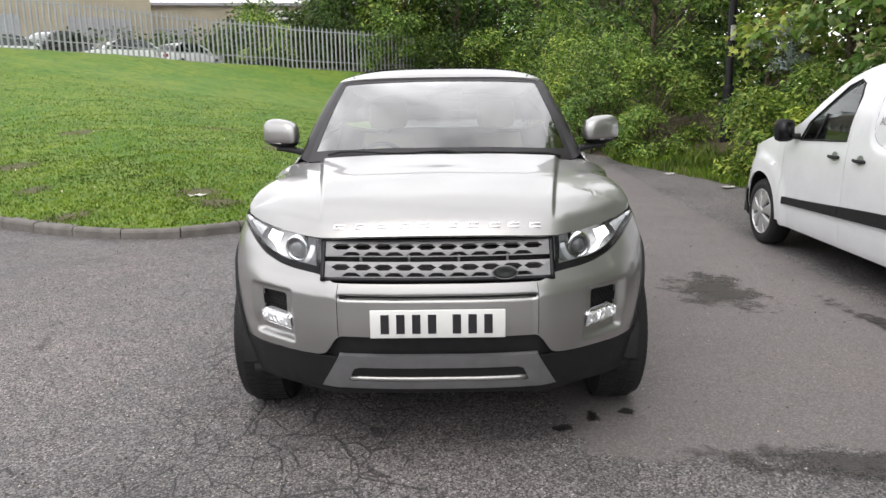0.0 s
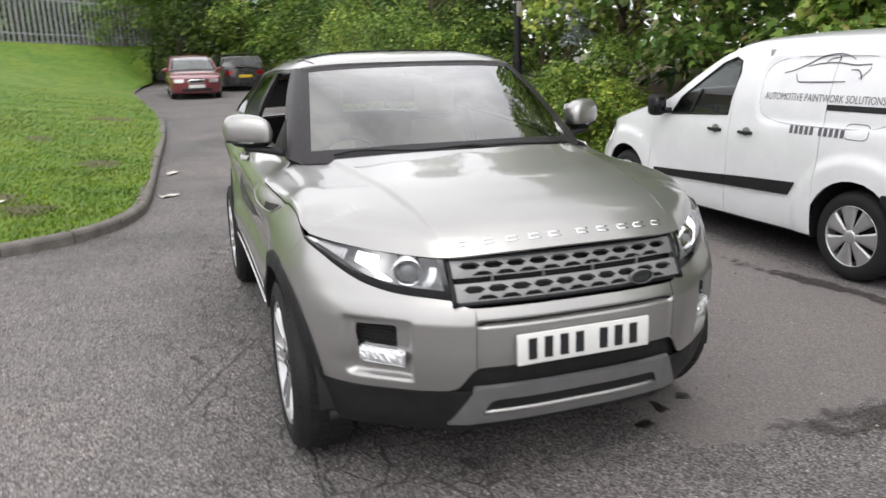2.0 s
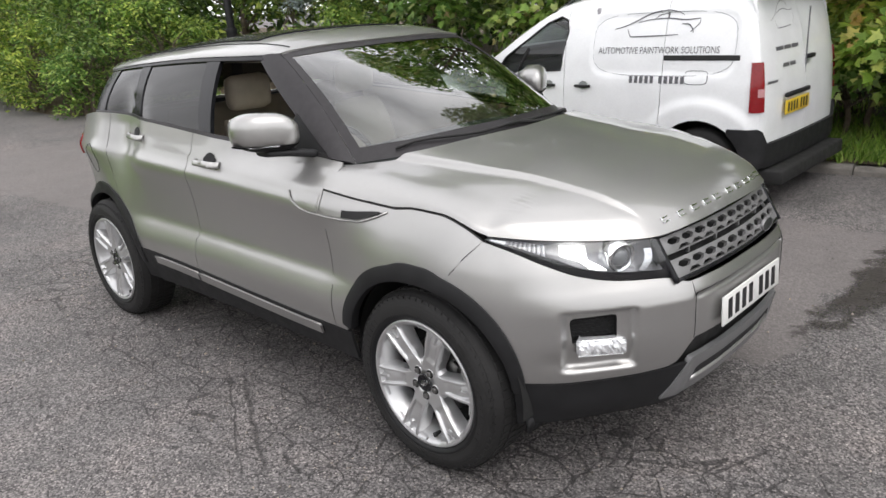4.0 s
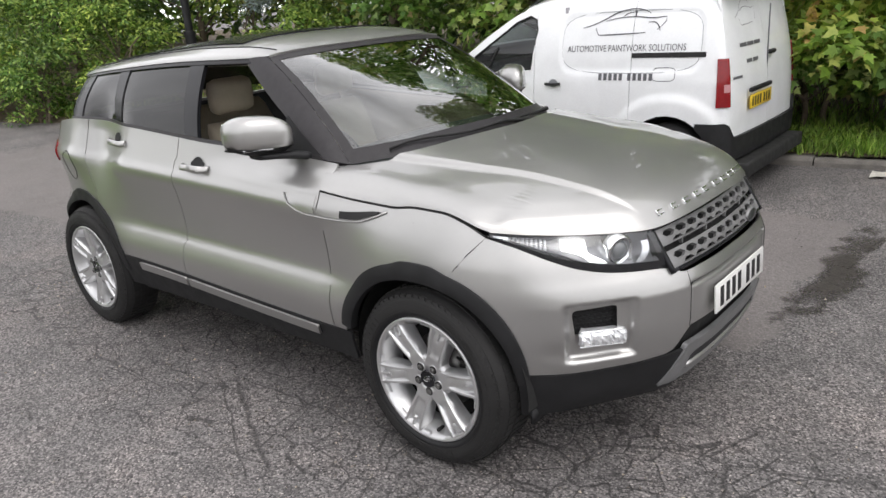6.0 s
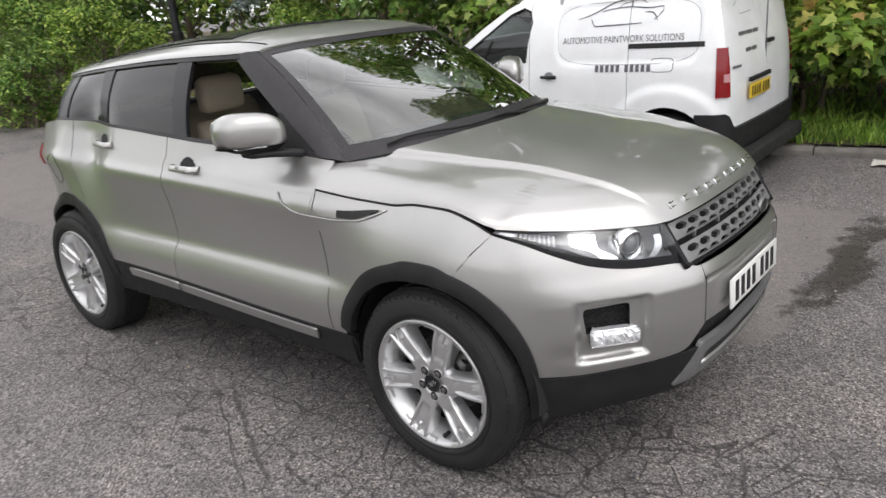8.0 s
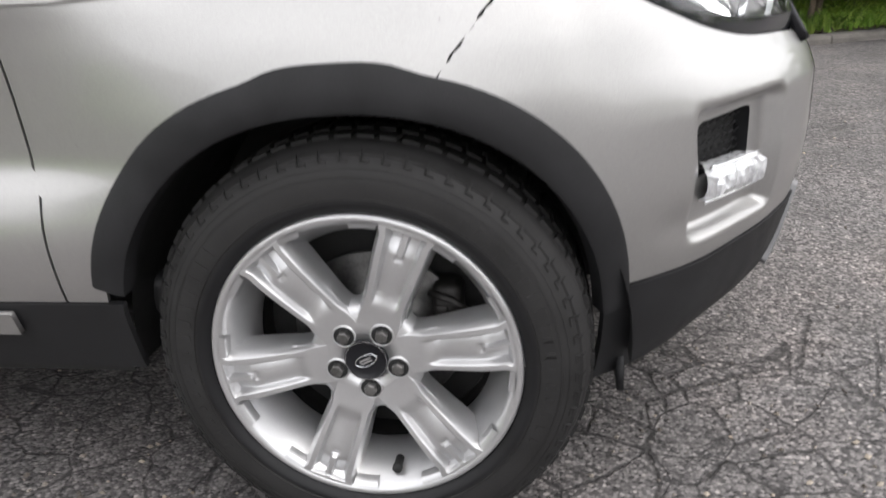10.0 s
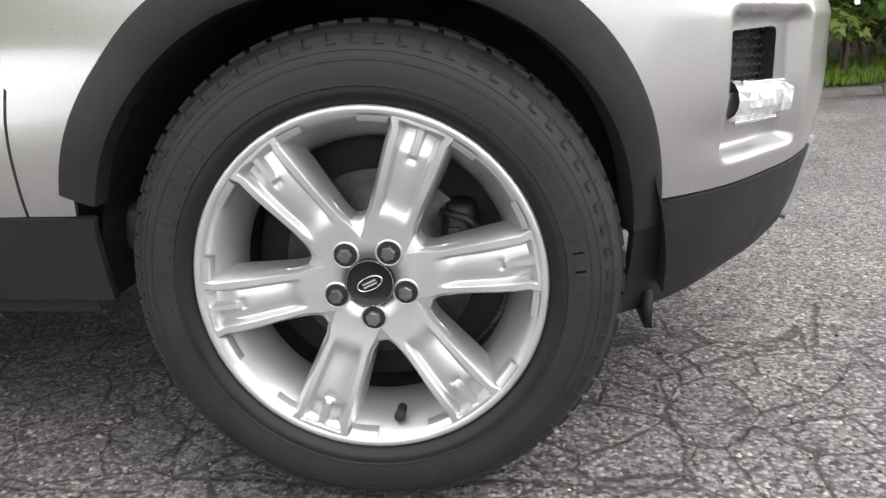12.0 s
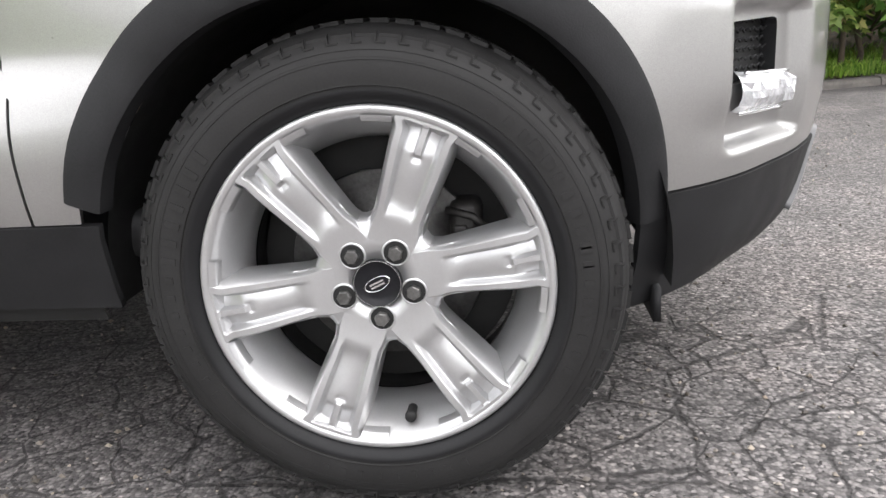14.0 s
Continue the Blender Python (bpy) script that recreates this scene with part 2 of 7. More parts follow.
def lawn_material():
    m = material("mown_grass", (0.1, 0.2, 0.03), 0.8)
    v = world_place(m)
    fine = noise_of(m, v, 55.0, 4.0, 0.7)
    mid = noise_of(m, v, 4.0, 5.0, 0.6)
    broad = noise_of(m, v, 0.7, 3.0)
    tone = ramp_of(m, fine, [(0.3, (0.068, 0.134, 0.011)), (0.5, (0.100, 0.180, 0.014)), (0.72, (0.150, 0.228, 0.030))])
    tone = mix_of(m, 1.0, tone, ramp_of(m, mid, [(0.3, (0.55, 0.68, 0.55)), (0.5, grey(1.0)), (0.7, (1.42, 1.20, 1.1))]), "MULTIPLY")
    tone = mix_of(m, 1.0, tone, ramp_of(m, broad, [(0.35, (0.78, 0.95, 0.8)), (0.62, (1.25, 1.10, 1.1))]), "MULTIPLY")
    bare = m.node_tree.nodes.new("ShaderNodeAttribute")
    bare.attribute_name = "bare"
    soil = calc(m, "ADD", bare.outputs["Fac"], calc(m, "MULTIPLY", calc(m, "SUBTRACT", noise_of(m, v, 3.2, 7.0, 0.75), 0.5), 2.2))
    tone = mix_of(m, ramp_of(m, soil, [(0.52, grey(0)), (0.72, grey(0.85))]), tone, (0.085, 0.062, 0.036))
    link(m, tone, shader(m).inputs["Base Color"])
    bump_to(m, calc(m, "ADD", fine, mid), 0.6, 0.04)
    return m


SILVER = paint("champagne_silver_paint", (0.405, 0.400, 0.392), 0.365, 0.85)
WHITE_PAINT = worn("white_van_paint", (0.78, 0.79, 0.80), 0.22, 0.0, 0.6, 0.04, 5.0, 60.0, 0.0)
RED_PAINT = paint("dark_red_paint", (0.20, 0.015, 0.03), 0.3, 0.4)
BLACK_PAINT = paint("black_car_paint", (0.012, 0.012, 0.015), 0.25, 0.2)
GREY_PAINT = paint("grey_car_paint", (0.25, 0.26, 0.28), 0.3, 0.5)
PLASTIC = worn("dark_grey_plastic", (0.017, 0.017, 0.018), 0.55, 0.0, 0.0, 0.25, 14.0, 420.0, 0.25)
shader(PLASTIC).inputs["Specular IOR Level"].default_value = 0.20
SKID = worn("satin_grey_skid_paint", (0.17, 0.17, 0.173), 0.42, 0.3, 0.0, 0.1)
BLACK = worn("matt_black", (0.010, 0.010, 0.010), 0.75, 0.0, 0.0, 0.3)
GLOSS_BLACK = worn("gloss_black_pillar", (0.012, 0.012, 0.014), 0.2, 0.0, 0.0, 0.2, 12.0, 200.0, 0.0)
shader(GLOSS_BLACK).inputs["Specular IOR Level"].default_value = 0.22
SATIN_BLACK = worn("satin_black_pillar", (0.026, 0.024, 0.026), 0.42, 0.0, 0.0, 0.2, 30.0, 300.0, 0.05)
shader(SATIN_BLACK).inputs["Specular IOR Level"].default_value = 0.28
RUBBER_DARK = worn("clean_black_rubber", (0.010, 0.010, 0.011), 0.5, 0.0, 0.0, 0.2, 16.0, 300.0, 0.1)
RUBBER = worn("dusty_tyre_rubber", (0.019, 0.0185, 0.0185), 0.68, 0.0, 0.0, 0.25, 16.0, 300.0, 0.15)
for m in (RUBBER, RUBBER_DARK):
    shader(m).inputs["Specular IOR Level"].default_value = 0.28
ALLOY = worn("alloy_silver_paint", (0.54, 0.54, 0.545), 0.335, 0.75, 0.30, 0.04, 20.0, 300.0, 0.0)
IRON = worn("dark_cast_iron", (0.030, 0.028, 0.027), 0.55, 0.5, 0.0, 0.4, 40.0, 220.0, 0.2)
CHROME = worn("bright_chrome", (0.85, 0.86, 0.87), 0.08, 1.0, 0.0, 0.04, 30.0, 200.0, 0.0)
STEEL = worn("cast_steel", (0.15, 0.147, 0.143), 0.45, 0.8, 0.0, 0.3, 30.0, 200.0, 0.1)
GRILLE_GREY = worn("grille_grey", (0.22, 0.218, 0.22), 0.42, 0.4, 0.0, 0.1)
LAMP_GREY = worn("lamp_interior_grey", (0.26, 0.26, 0.27), 0.3, 0.5, 0.0, 0.15, 40.0, 300.0, 0.0)
LEATHER = worn("cream_leather", (0.42, 0.36, 0.28), 0.5, 0.0, 0.0, 0.12, 12.0, 260.0, 0.25)
TRIM_DARK = worn("dark_dashboard", (0.03, 0.03, 0.032), 0.55, 0.0, 0.0, 0.2, 20.0, 400.0, 0.2)
PLATE_WHITE = worn("white_plate", (0.72, 0.72, 0.70), 0.35, 0.0, 0.3, 0.03, 20.0, 200.0, 0.0)
PLATE_YELLOW = worn("yellow_plate", (0.72, 0.50, 0.04), 0.35, 0.0, 0.3, 0.04, 20.0, 200.0, 0.0)
INK = worn("black_ink", (0.012, 0.012, 0.014), 0.5, 0.0, 0.0, 0.1, 30.0, 200.0, 0.0)
GREY_INK = worn("grey_vinyl", (0.10, 0.10, 0.11), 0.4, 0.0, 0.0, 0.1, 30.0, 200.0, 0.0)
RED_LENS = worn("red_lens", (0.20, 0.003, 0.006), 0.16, 0.0, 0.15, 0.15, 40.0, 200.0, 0.0)
WHITE_LENS = worn("clear_ribbed_lens", (0.74, 0.75, 0.77), 0.15, 0.5, 0.8, 0.25, 60.0, 300.0, 0.1)
DRL = glow("lit_running_lamp", (1.0, 0.99, 0.96), 3.5)
LAMP_SILVER = worn("lamp_reflector_silver", (0.40, 0.40, 0.41), 0.22, 0.7, 0.0, 0.2, 60.0, 300.0, 0.05)
SCREEN = glass("windscreen_glass", (0.64, 0.72, 0.69), 2.7)
CLEAR = glass("clear_glass", (0.86, 0.90, 0.89), 1.0)
LENS = glass("headlamp_cover", (0.93, 0.94, 0.95), 1.0)
PRIVACY = glass("privacy_glass", (0.05, 0.052, 0.055), 0.75)
VAN_GLASS = glass("van_glass", (0.35, 0.40, 0.40), 1.2)
ROOF_GLASS = glass("dark_roof_glass", (0.02, 0.02, 0.02), 1.0)
ASPHALT = asphalt_material()
DAMP = stain_material("damp_film", (0.046, 0.040, 0.037), 0.45)
OIL = stain_material("oily_spot", (0.014, 0.013, 0.013), 0.4, 0.3)
LAWN = lawn_material()
CONCRETE = worn("weathered_kerb_concrete", (0.15, 0.138, 0.125), 0.85, 0.0, 0.0, 0.35, 7.0, 120.0, 0.5, 0.004)
BARK = worn("grey_brown_bark", (0.11, 0.085, 0.06), 0.9, 0.0, 0.0, 0.4, 9.0, 60.0, 0.7, 0.02)
GALV = worn("galvanised_steel", (0.36, 0.37, 0.385), 0.5, 0.5, 0.0, 0.15, 5.0, 90.0, 0.1)
POST_PAINT = worn("black_post_paint", (0.012, 0.012, 0.013), 0.6, 0.0, 0.0, 0.2)
shader(POST_PAINT).inputs["Specular IOR Level"].default_value = 0.25
SOIL = worn("leaf_litter_soil", (0.095, 0.072, 0.042), 0.95, 0.0, 0.0, 0.5, 5.0, 60.0, 0.8, 0.03)
MAPLE = leaf_material("maple_leaf", (0.07, 0.155, 0.020), (0.19, 0.32, 0.058), (0.40, 0.48, 0.16), (0.40, 0.30, 0.14))
BUSH = leaf_material("bush_leaf", (0.035, 0.095, 0.014), (0.145, 0.265, 0.040), (0.40, 0.50, 0.12))
# very dark green: the wood's inner shade is partly put into this leaf colour
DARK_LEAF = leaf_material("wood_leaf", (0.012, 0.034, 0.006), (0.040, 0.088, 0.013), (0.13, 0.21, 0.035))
BLADE = leaf_material("grass_blade", (0.070, 0.148, 0.010), (0.128, 0.228, 0.017), (0.230, 0.325, 0.050), (0.26, 0.240, 0.10))
LUSH = leaf_material("lush_blade", (0.08, 0.19, 0.02), (0.20, 0.38, 0.05), (0.38, 0.54, 0.13))
BLOSSOM = leaf_material("white_blossom", (0.45, 0.45, 0.40), (0.6, 0.6, 0.55), (0.75, 0.75, 0.72))
PALE_WALL = worn("pale_rendered_wall", (0.38, 0.335, 0.25), 0.85, 0.0, 0.0, 0.12, 0.8, 12.0, 0.2, 0.01)
GREY_WALL = worn("grey_clad_wall", (0.34, 0.33, 0.35), 0.7, 0.0, 0.0, 0.1, 0.6, 10.0, 0.2, 0.01)
LITTER = worn("dry_litter", (0.55, 0.53, 0.48), 0.7, 0.0, 0.0, 0.2, 20.0, 100.0, 0.2)


# ---- mesh helpers ----
def finish(bm, name, mat, parent=None, label="", smooth=True):
    me = bpy.data.meshes.new(name)
    bm.to_mesh(me)
    bm.free()
    for p in me.polygons:
        p.use_smooth = smooth
    me.materials.append(mat)
    ob = new(name, me)
    if parent is not None:
        ob.parent = parent
    return tagged(ob, label)


def part(name, bm, mat, parent, label="", smooth=True):
    return finish(bm, name, mat, parent, label, smooth)


def thing(name, m, label, category, group="", kind=""):
    e = new(name)
    e.empty_display_size = 0.2
    e.matrix_world = m
    return tagged(e, label, category, group, kind)


def solid(ob, thickness, offset=-1.0):
    count = {}
    for p in ob.data.polygons:
        for k in p.edge_keys:
            count[k] = count.get(k, 0) + 1
    for e in ob.data.edges:
        if count.get(tuple(sorted(e.vertices)), 0) < 2:
            e.use_edge_sharp = True
    s = ob.modifiers.new("thickness", "SOLIDIFY")
    s.thickness, s.offset = thickness, offset
    return ob


def sharp(ob, degrees=35):
    """Split the shading at edges steeper than this."""
    me = ob.data
    bm = bmesh.new()
    bm.from_mesh(me)
    for e in bm.edges:
        e.smooth = len(e.link_faces) == 2 and e.calc_face_angle(0) < radians(degrees)
    bm.to_mesh(me)
    bm.free()
    return ob


def box_bm(bm, cx, cy, cz, sx, sy, sz, bevel=0.0, m=None, seg=2):
    r = bmesh.ops.create_cube(bm, size=1.0)
    vs = r["verts"]
    bmesh.ops.scale(bm, vec=(sx, sy, sz), verts=vs)
    if bevel:
        es = list({e for v in vs for e in v.link_edges})
        out = bmesh.ops.bevel(bm, geom=es, offset=bevel, segments=seg, affect="EDGES", profile=0.5)
        vs = list({v for f in out["faces"] for v in f.verts} | {v for v in vs if v.is_valid})
    bmesh.ops.translate(bm, vec=(cx, cy, cz), verts=vs)
    if m is not None:
        bmesh.ops.transform(bm, matrix=m, verts=vs)
    return bm


def box(cx, cy, cz, sx, sy, sz, bevel=0.0, m=None):
    return box_bm(bmesh.new(), cx, cy, cz, sx, sy, sz, bevel, m)


def sheet(points, flip=False, close=False):
    """A surface through a grid of rows of points."""
    bm = bmesh.new()
    rows = [[bm.verts.new(p) for p in row] for row in points]
    for a, b in zip(rows, rows[1:]):
        for i in range(len(a) - (0 if close else 1)):
            q = [a[i], a[(i + 1) % len(a)], b[(i + 1) % len(a)], b[i]]
            try:
                bm.faces.new(q[::-1] if flip else q)
            except ValueError:
                pass
    return bm


def lathe(profile, steps=64, axis="x"):
    """A body of revolution; profile: rows of (along the axis, radius)."""
    rows = []
    for a, r in profile:
        row = []
        for i in range(steps):
            t = 2 * math.pi * i / steps
            c, s = r * math.cos(t), r * math.sin(t)
            row.append((a, c, s) if axis == "x" else (c, s, a))
        rows.append(row)
    bm = sheet(rows, close=True)
    bmesh.ops.recalc_face_normals(bm, faces=bm.faces)
    return bm


def tube_bm(bm, pts, radius, n=8, cap=True):
    pts = [Vector(p) for p in pts]
    rows = []
    for i, p in enumerate(pts):
        d = (pts[min(i + 1, len(pts) - 1)] - pts[max(i - 1, 0)]).normalized()
        up = Vector((0, 0, 1)) if abs(d.z) < 0.9 else Vector((1, 0, 0))
        a = d.cross(up).normalized()
        b = a.cross(d)
        r = radius[i] if isinstance(radius, (list, tuple)) else radius
        rows.append([bm.verts.new(p + a * (r * math.cos(2 * math.pi * k / n)) + b * (r * math.sin(2 * math.pi * k / n))) for k in range(n)])
    for a, b in zip(rows, rows[1:]):
        for k in range(n):
            bm.faces.new((a[k], a[(k + 1) % n], b[(k + 1) % n], b[k]))
    if cap:
        bm.faces.new(rows[0][::-1])
        bm.faces.new(rows[-1])
    return bm


def tube(pts, radius, n=8):
    bm = tube_bm(bmesh.new(), pts, radius, n)
    bmesh.ops.recalc_face_normals(bm, faces=bm.faces)
    return bm


def prism(outline, z0, z1, bevel=0.0):
    """A flat plate: outline of (x, y), from z0 to z1."""
    bm = bmesh.new()
    lo = [bm.verts.new((x, y, z0)) for x, y in outline]
    hi = [bm.verts.new((x, y, z1)) for x, y in outline]
    n = len(outline)
    bm.faces.new(lo[::-1])
    bm.faces.new(hi)
    for i in range(n):
        bm.faces.new((lo[i], lo[(i + 1) % n], hi[(i + 1) % n], hi[i]))
    bmesh.ops.recalc_face_normals(bm, faces=bm.faces)
    if bevel:
        es = [e for e in bm.edges if abs(e.verts[0].co.z - z1) < 1e-6 and abs(e.verts[1].co.z - z1) < 1e-6]
        bmesh.ops.bevel(bm, geom=es, offset=bevel, segments=2, affect="EDGES", profile=0.5)
    return bm


def moved(bm, m):
    bmesh.ops.transform(bm, matrix=m, verts=bm.verts)
    if m.determinant() < 0:
        bmesh.ops.reverse_faces(bm, faces=bm.faces)
    return bm


def joined(*bms):
    out = bms[0]
    for b in bms[1:]:
        me = bpy.data.meshes.new("joint")
        b.to_mesh(me)
        b.free()
        out.from_mesh(me)
        bpy.data.meshes.remove(me)
    return out


def both_sides(bm):
    """The half at x > 0 and its mirror image, welded in the middle."""
    me = bpy.data.meshes.new("half")
    bm.to_mesh(me)
    other = bmesh.new()
    other.from_mesh(me)
    bpy.data.meshes.remove(me)
    moved(other, Matrix.Diagonal((-1, 1, 1, 1)))
    out = joined(bm, other)
    mid = [v for v in out.verts if abs(v.co.x) < 1e-4]
    bmesh.ops.remove_doubles(out, verts=mid, dist=2e-4)
    return out


def pair(name, make, mat, parent, label="", smooth=True, thick=0.0, cut=0):
    """The same part on both flanks, as two objects."""
    obs = []
    for side in (1, -1):
        bm = make()
        if side < 0:
            moved(bm, Matrix.Diagonal((-1, 1, 1, 1)))
        ob = part(name, bm, mat, parent, label, smooth)
        if thick:
            solid(ob, thick)
        if cut:
            sharp(ob, cut)
        obs.append(ob)
    return obs


def spline(*pts):
    """A smooth curve y(x) through some points, without overshoot."""
    xs, ys = np.array([p[0] for p in pts], float), np.array([p[1] for p in pts], float)
    h, d = np.diff(xs), np.diff(ys) / np.diff(xs)
    t = np.zeros(len(xs))
    for i in range(1, len(xs) - 1):
        if d[i - 1] * d[i] > 0:
            w1, w2 = 2 * h[i] + h[i - 1], h[i] + 2 * h[i - 1]
            t[i] = (w1 + w2) / (w1 / d[i - 1] + w2 / d[i])
    t[0], t[-1] = d[0], d[-1]
    lx, ly, lh, lt, last = xs.tolist(), ys.tolist(), h.tolist(), t.tolist(), len(xs) - 2

    def f(x):
        x = min(max(float(x), lx[0]), lx[-1])
        i = 0
        while i < last and x > lx[i + 1]:
            i += 1
        s = (x - lx[i]) / lh[i]
        return (2 * s**3 - 3 * s**2 + 1) * ly[i] + (s**3 - 2 * s**2 + s) * lh[i] * lt[i] + (3 * s**2 - 2 * s**3) * ly[i + 1] + (s**3 - s**2) * lh[i] * lt[i + 1]

    return f


def smooth(a, b, x):
    t = min(1, max(0, (x - a) / (b - a)))
    return t * t * (3 - 2 * t)


class Way:
    """A smooth plane curve through points, by its length."""

    def __init__(self, pts, fine=40):
        p = [Vector(q) for q in pts]
        out = []
        for i in range(len(p) - 1):
            a, b, c, d = p[max(i - 1, 0)], p[i], p[i + 1], p[min(i + 2, len(p) - 1)]
            for k in range(fine):
                t = k / fine
                out.append(0.5 * ((2 * b) + (c - a) * t + (2 * a - 5 * b + 4 * c - d) * t * t + (3 * b - a - 3 * c + d) * t**3))
        out.append(p[-1])
        self.p = np.array([list(q) for q in out])
        self.s = np.concatenate([[0], np.cumsum(np.linalg.norm(np.diff(self.p, axis=0), axis=1))])
        self.length = float(self.s[-1])
        n = self.n = 3000
        grid = np.linspace(0, self.length, n + 1)
        self.table = np.stack([np.interp(grid, self.s, self.p[:, k]) for k in range(self.p.shape[1])], axis=1)

    def at(self, s):
        f = min(max(s / self.length, 0.0), 1.0) * self.n
        i = min(int(f), self.n - 1)
        return self.table[i] + (self.table[i + 1] - self.table[i]) * (f - i)

    def along(self, s, e=0.02):
        a, b = self.at(max(0, s - e)), self.at(min(self.length, s + e))
        d = b - a
        return d / max(1e-9, math.sqrt(float(d @ d)))


class Skin:
    """The flank of a vehicle: a plan outline from the middle of the nose (x = 0) round the side to the middle of the tail,
    pressed in by inset(s, z, x, y) metres at each height."""

    def __init__(self, plan, inset):
        self.way, self.inset = Way(plan), inset
        mid = int(np.argmax(self.way.p[:, 0]))
        self.mid = mid

    def s_at(self, y):
        """Where the flank passes this y."""
        ys = self.way.p[:, 1]
        return float(np.interp(y, ys, self.way.s)) if np.all(np.diff(ys) > -1e-9) else float(self.way.s[int(np.argmin(abs(ys - y)))])

    def point(self, s, z, out=0.0):
        p, t = self.way.at(s), self.way.along(s, 0.05)
        n = (t[1], -t[0])
        d = self.inset(s, z, p[0], p[1]) - out
        return Vector((max(0.0, p[0] - n[0] * d) if s > 0.001 and s < self.way.length - 0.001 else 0.0, p[1] - n[1] * d, z))

    def panel(self, s0, s1, lo, hi, ns, nz, holes=(), out=0.0, knee=None):
        """A piece of the flank. s0, s1: numbers or functions of the height share; lo, hi: functions of s."""
        bm = bmesh.new()
        rows = []
        for j in range(nz + 1):
            h = j / nz
            a, b = s0(h) if callable(s0) else s0, s1(h) if callable(s1) else s1
            row = []
            for i in range(ns + 1):
                s = a + (b - a) * i / ns
                if knee:
                    most = int(ns * 0.78)
                    s = knee * i / most if i <= most else knee + (b - knee) * (i - most) / (ns - most)
                z0, z1 = lo(s) if callable(lo) else lo, hi(s) if callable(hi) else hi
                row.append(bm.verts.new((s, z0 + (z1 - z0) * h, 0)))
            rows.append(row)
        for a, b in zip(rows, rows[1:]):
            for i in range(ns):
                bm.faces.new((a[i], a[i + 1], b[i + 1], b[i]))
        for hole in holes:
            cut_hole(bm, hole)
        bmesh.ops.triangulate(bm, faces=[f for f in bm.faces if len(f.verts) > 4])
        for v in bm.verts:
            v.co = self.point(v.co.x, v.co.y, out)
        return bm


def cut_hole(bm, hole):
    """Cuts a convex outline out of a flat mesh in the xy plane."""
    c = np.mean(np.array(hole), axis=0)
    r = max(math.hypot(x - c[0], y - c[1]) for x, y in hole)
    for (x0, y0), (x1, y1) in zip(hole, hole[1:] + hole[:1]):
        near = []
        lo = (min(x0, x1) - 0.04, min(y0, y1) - 0.04)
        hi = (max(x0, x1) + 0.04, max(y0, y1) + 0.04)
        for f in bm.faces:
            m = f.calc_center_median()
            if lo[0] < m.x < hi[0] and lo[1] < m.y < hi[1]:
                near.append(f)
        if not near:
            continue
        geom = near + list({e for f in near for e in f.edges}) + list({v for f in near for v in f.verts})
        bmesh.ops.bisect_plane(bm, geom=geom, dist=1e-5, plane_co=(x0, y0, 0), plane_no=(y1 - y0, x0 - x1, 0))
    dead = []
    for f in bm.faces:
        m = f.calc_center_median()
        if abs(m.x - c[0]) > r or abs(m.y - c[1]) > r:
            continue
        signs = [(x1 - x0) * (m.y - y0) - (y1 - y0) * (m.x - x0) for (x0, y0), (x1, y1) in zip(hole, hole[1:] + hole[:1])]
        if all(q > 0 for q in signs) or all(q < 0 for q in signs):
            dead.append(f)
    bmesh.ops.delete(bm, geom=dead, context="FACES")


def lettering(text, size, depth=0.001):
    """Raised or flat letters of the built-in font as a bmesh, centred, in the xy plane."""
    cu = bpy.data.curves.new("letters", "FONT")
    cu.body, cu.size, cu.extrude, cu.align_x, cu.align_y, cu.resolution_u = text, size, depth, "CENTER", "CENTER", 3
    ob = new("letters", cu)
    me = ob.to_mesh()
    bm = bmesh.new()
    bm.from_mesh(me)
    ob.to_mesh_clear()
    bpy.data.objects.remove(ob)
    bpy.data.curves.remove(cu)
    return bm


# ---- ground ----
def rise(x, y):
    """Height of the road: level by the cars, climbing away towards the trees."""
    t = min(y, 70.0) - 8.0
    climb = 0.009 * (math.sqrt(t * t + 6.0) + t) - 0.006
    return max(0.0, climb) + 0.03 * smooth(2.2, 4.6, x) * smooth(-6, 0, y)


LEFT_KERB = Way([(-16, 16.5), (-11, 12.8), (-7.2, 10.1), (-5.2, 8.9), (-4.2, 8.35), (-3.3, 8.08), (-2.6, 8.2), (-2.05, 8.65), (-1.75, 9.4), (-1.66, 10.5), (-1.6, 13), (-1.5, 17), (-1.6, 21), (-2.2, 28), (-2.6, 34), (-2.0, 41)])
RIGHT_KERB = Way([(6.6, -6), (5.7, -1.0), (5.15, 1.0), (4.78, 2.6), (4.58, 4.2), (4.5, 6.0), (4.45, 8.0), (4.2, 10.8), (3.3, 14.0), (2.4, 16.5), (2.2, 19.0), (3.4, 26.0), (5.0, 36.0)])


def side_of(way, x, y):
    """Signed distance to a kerb line; positive to the left of its run."""
    p = way.p
    i = 4 * int(np.argmin((p[::4, 0] - x) ** 2 + (p[::4, 1] - y) ** 2))
    a, b = p[max(0, i - 1)], p[min(len(p) - 1, i + 1)]
    t = (b - a) / np.linalg.norm(b - a)
    return math.copysign(math.hypot(x - p[i, 0], y - p[i, 1]), t[0] * (y - p[i, 1]) - t[1] * (x - p[i, 0]))


FENCE = Way([(-34, 20.5), (-26, 25.5), (-19, 30.0), (-13, 35.5), (-9.3, 38.6), (-5.8, 40.6), (-2.4, 42.8), (0.6, 45.5)])
crest = spline((-40, 3.35), (-19, 3.45), (-15.2, 3.27), (-11, 2.93), (-8.7, 2.78), (-6.2, 2.63), (-3.8, 2.52), (2, 2.48))


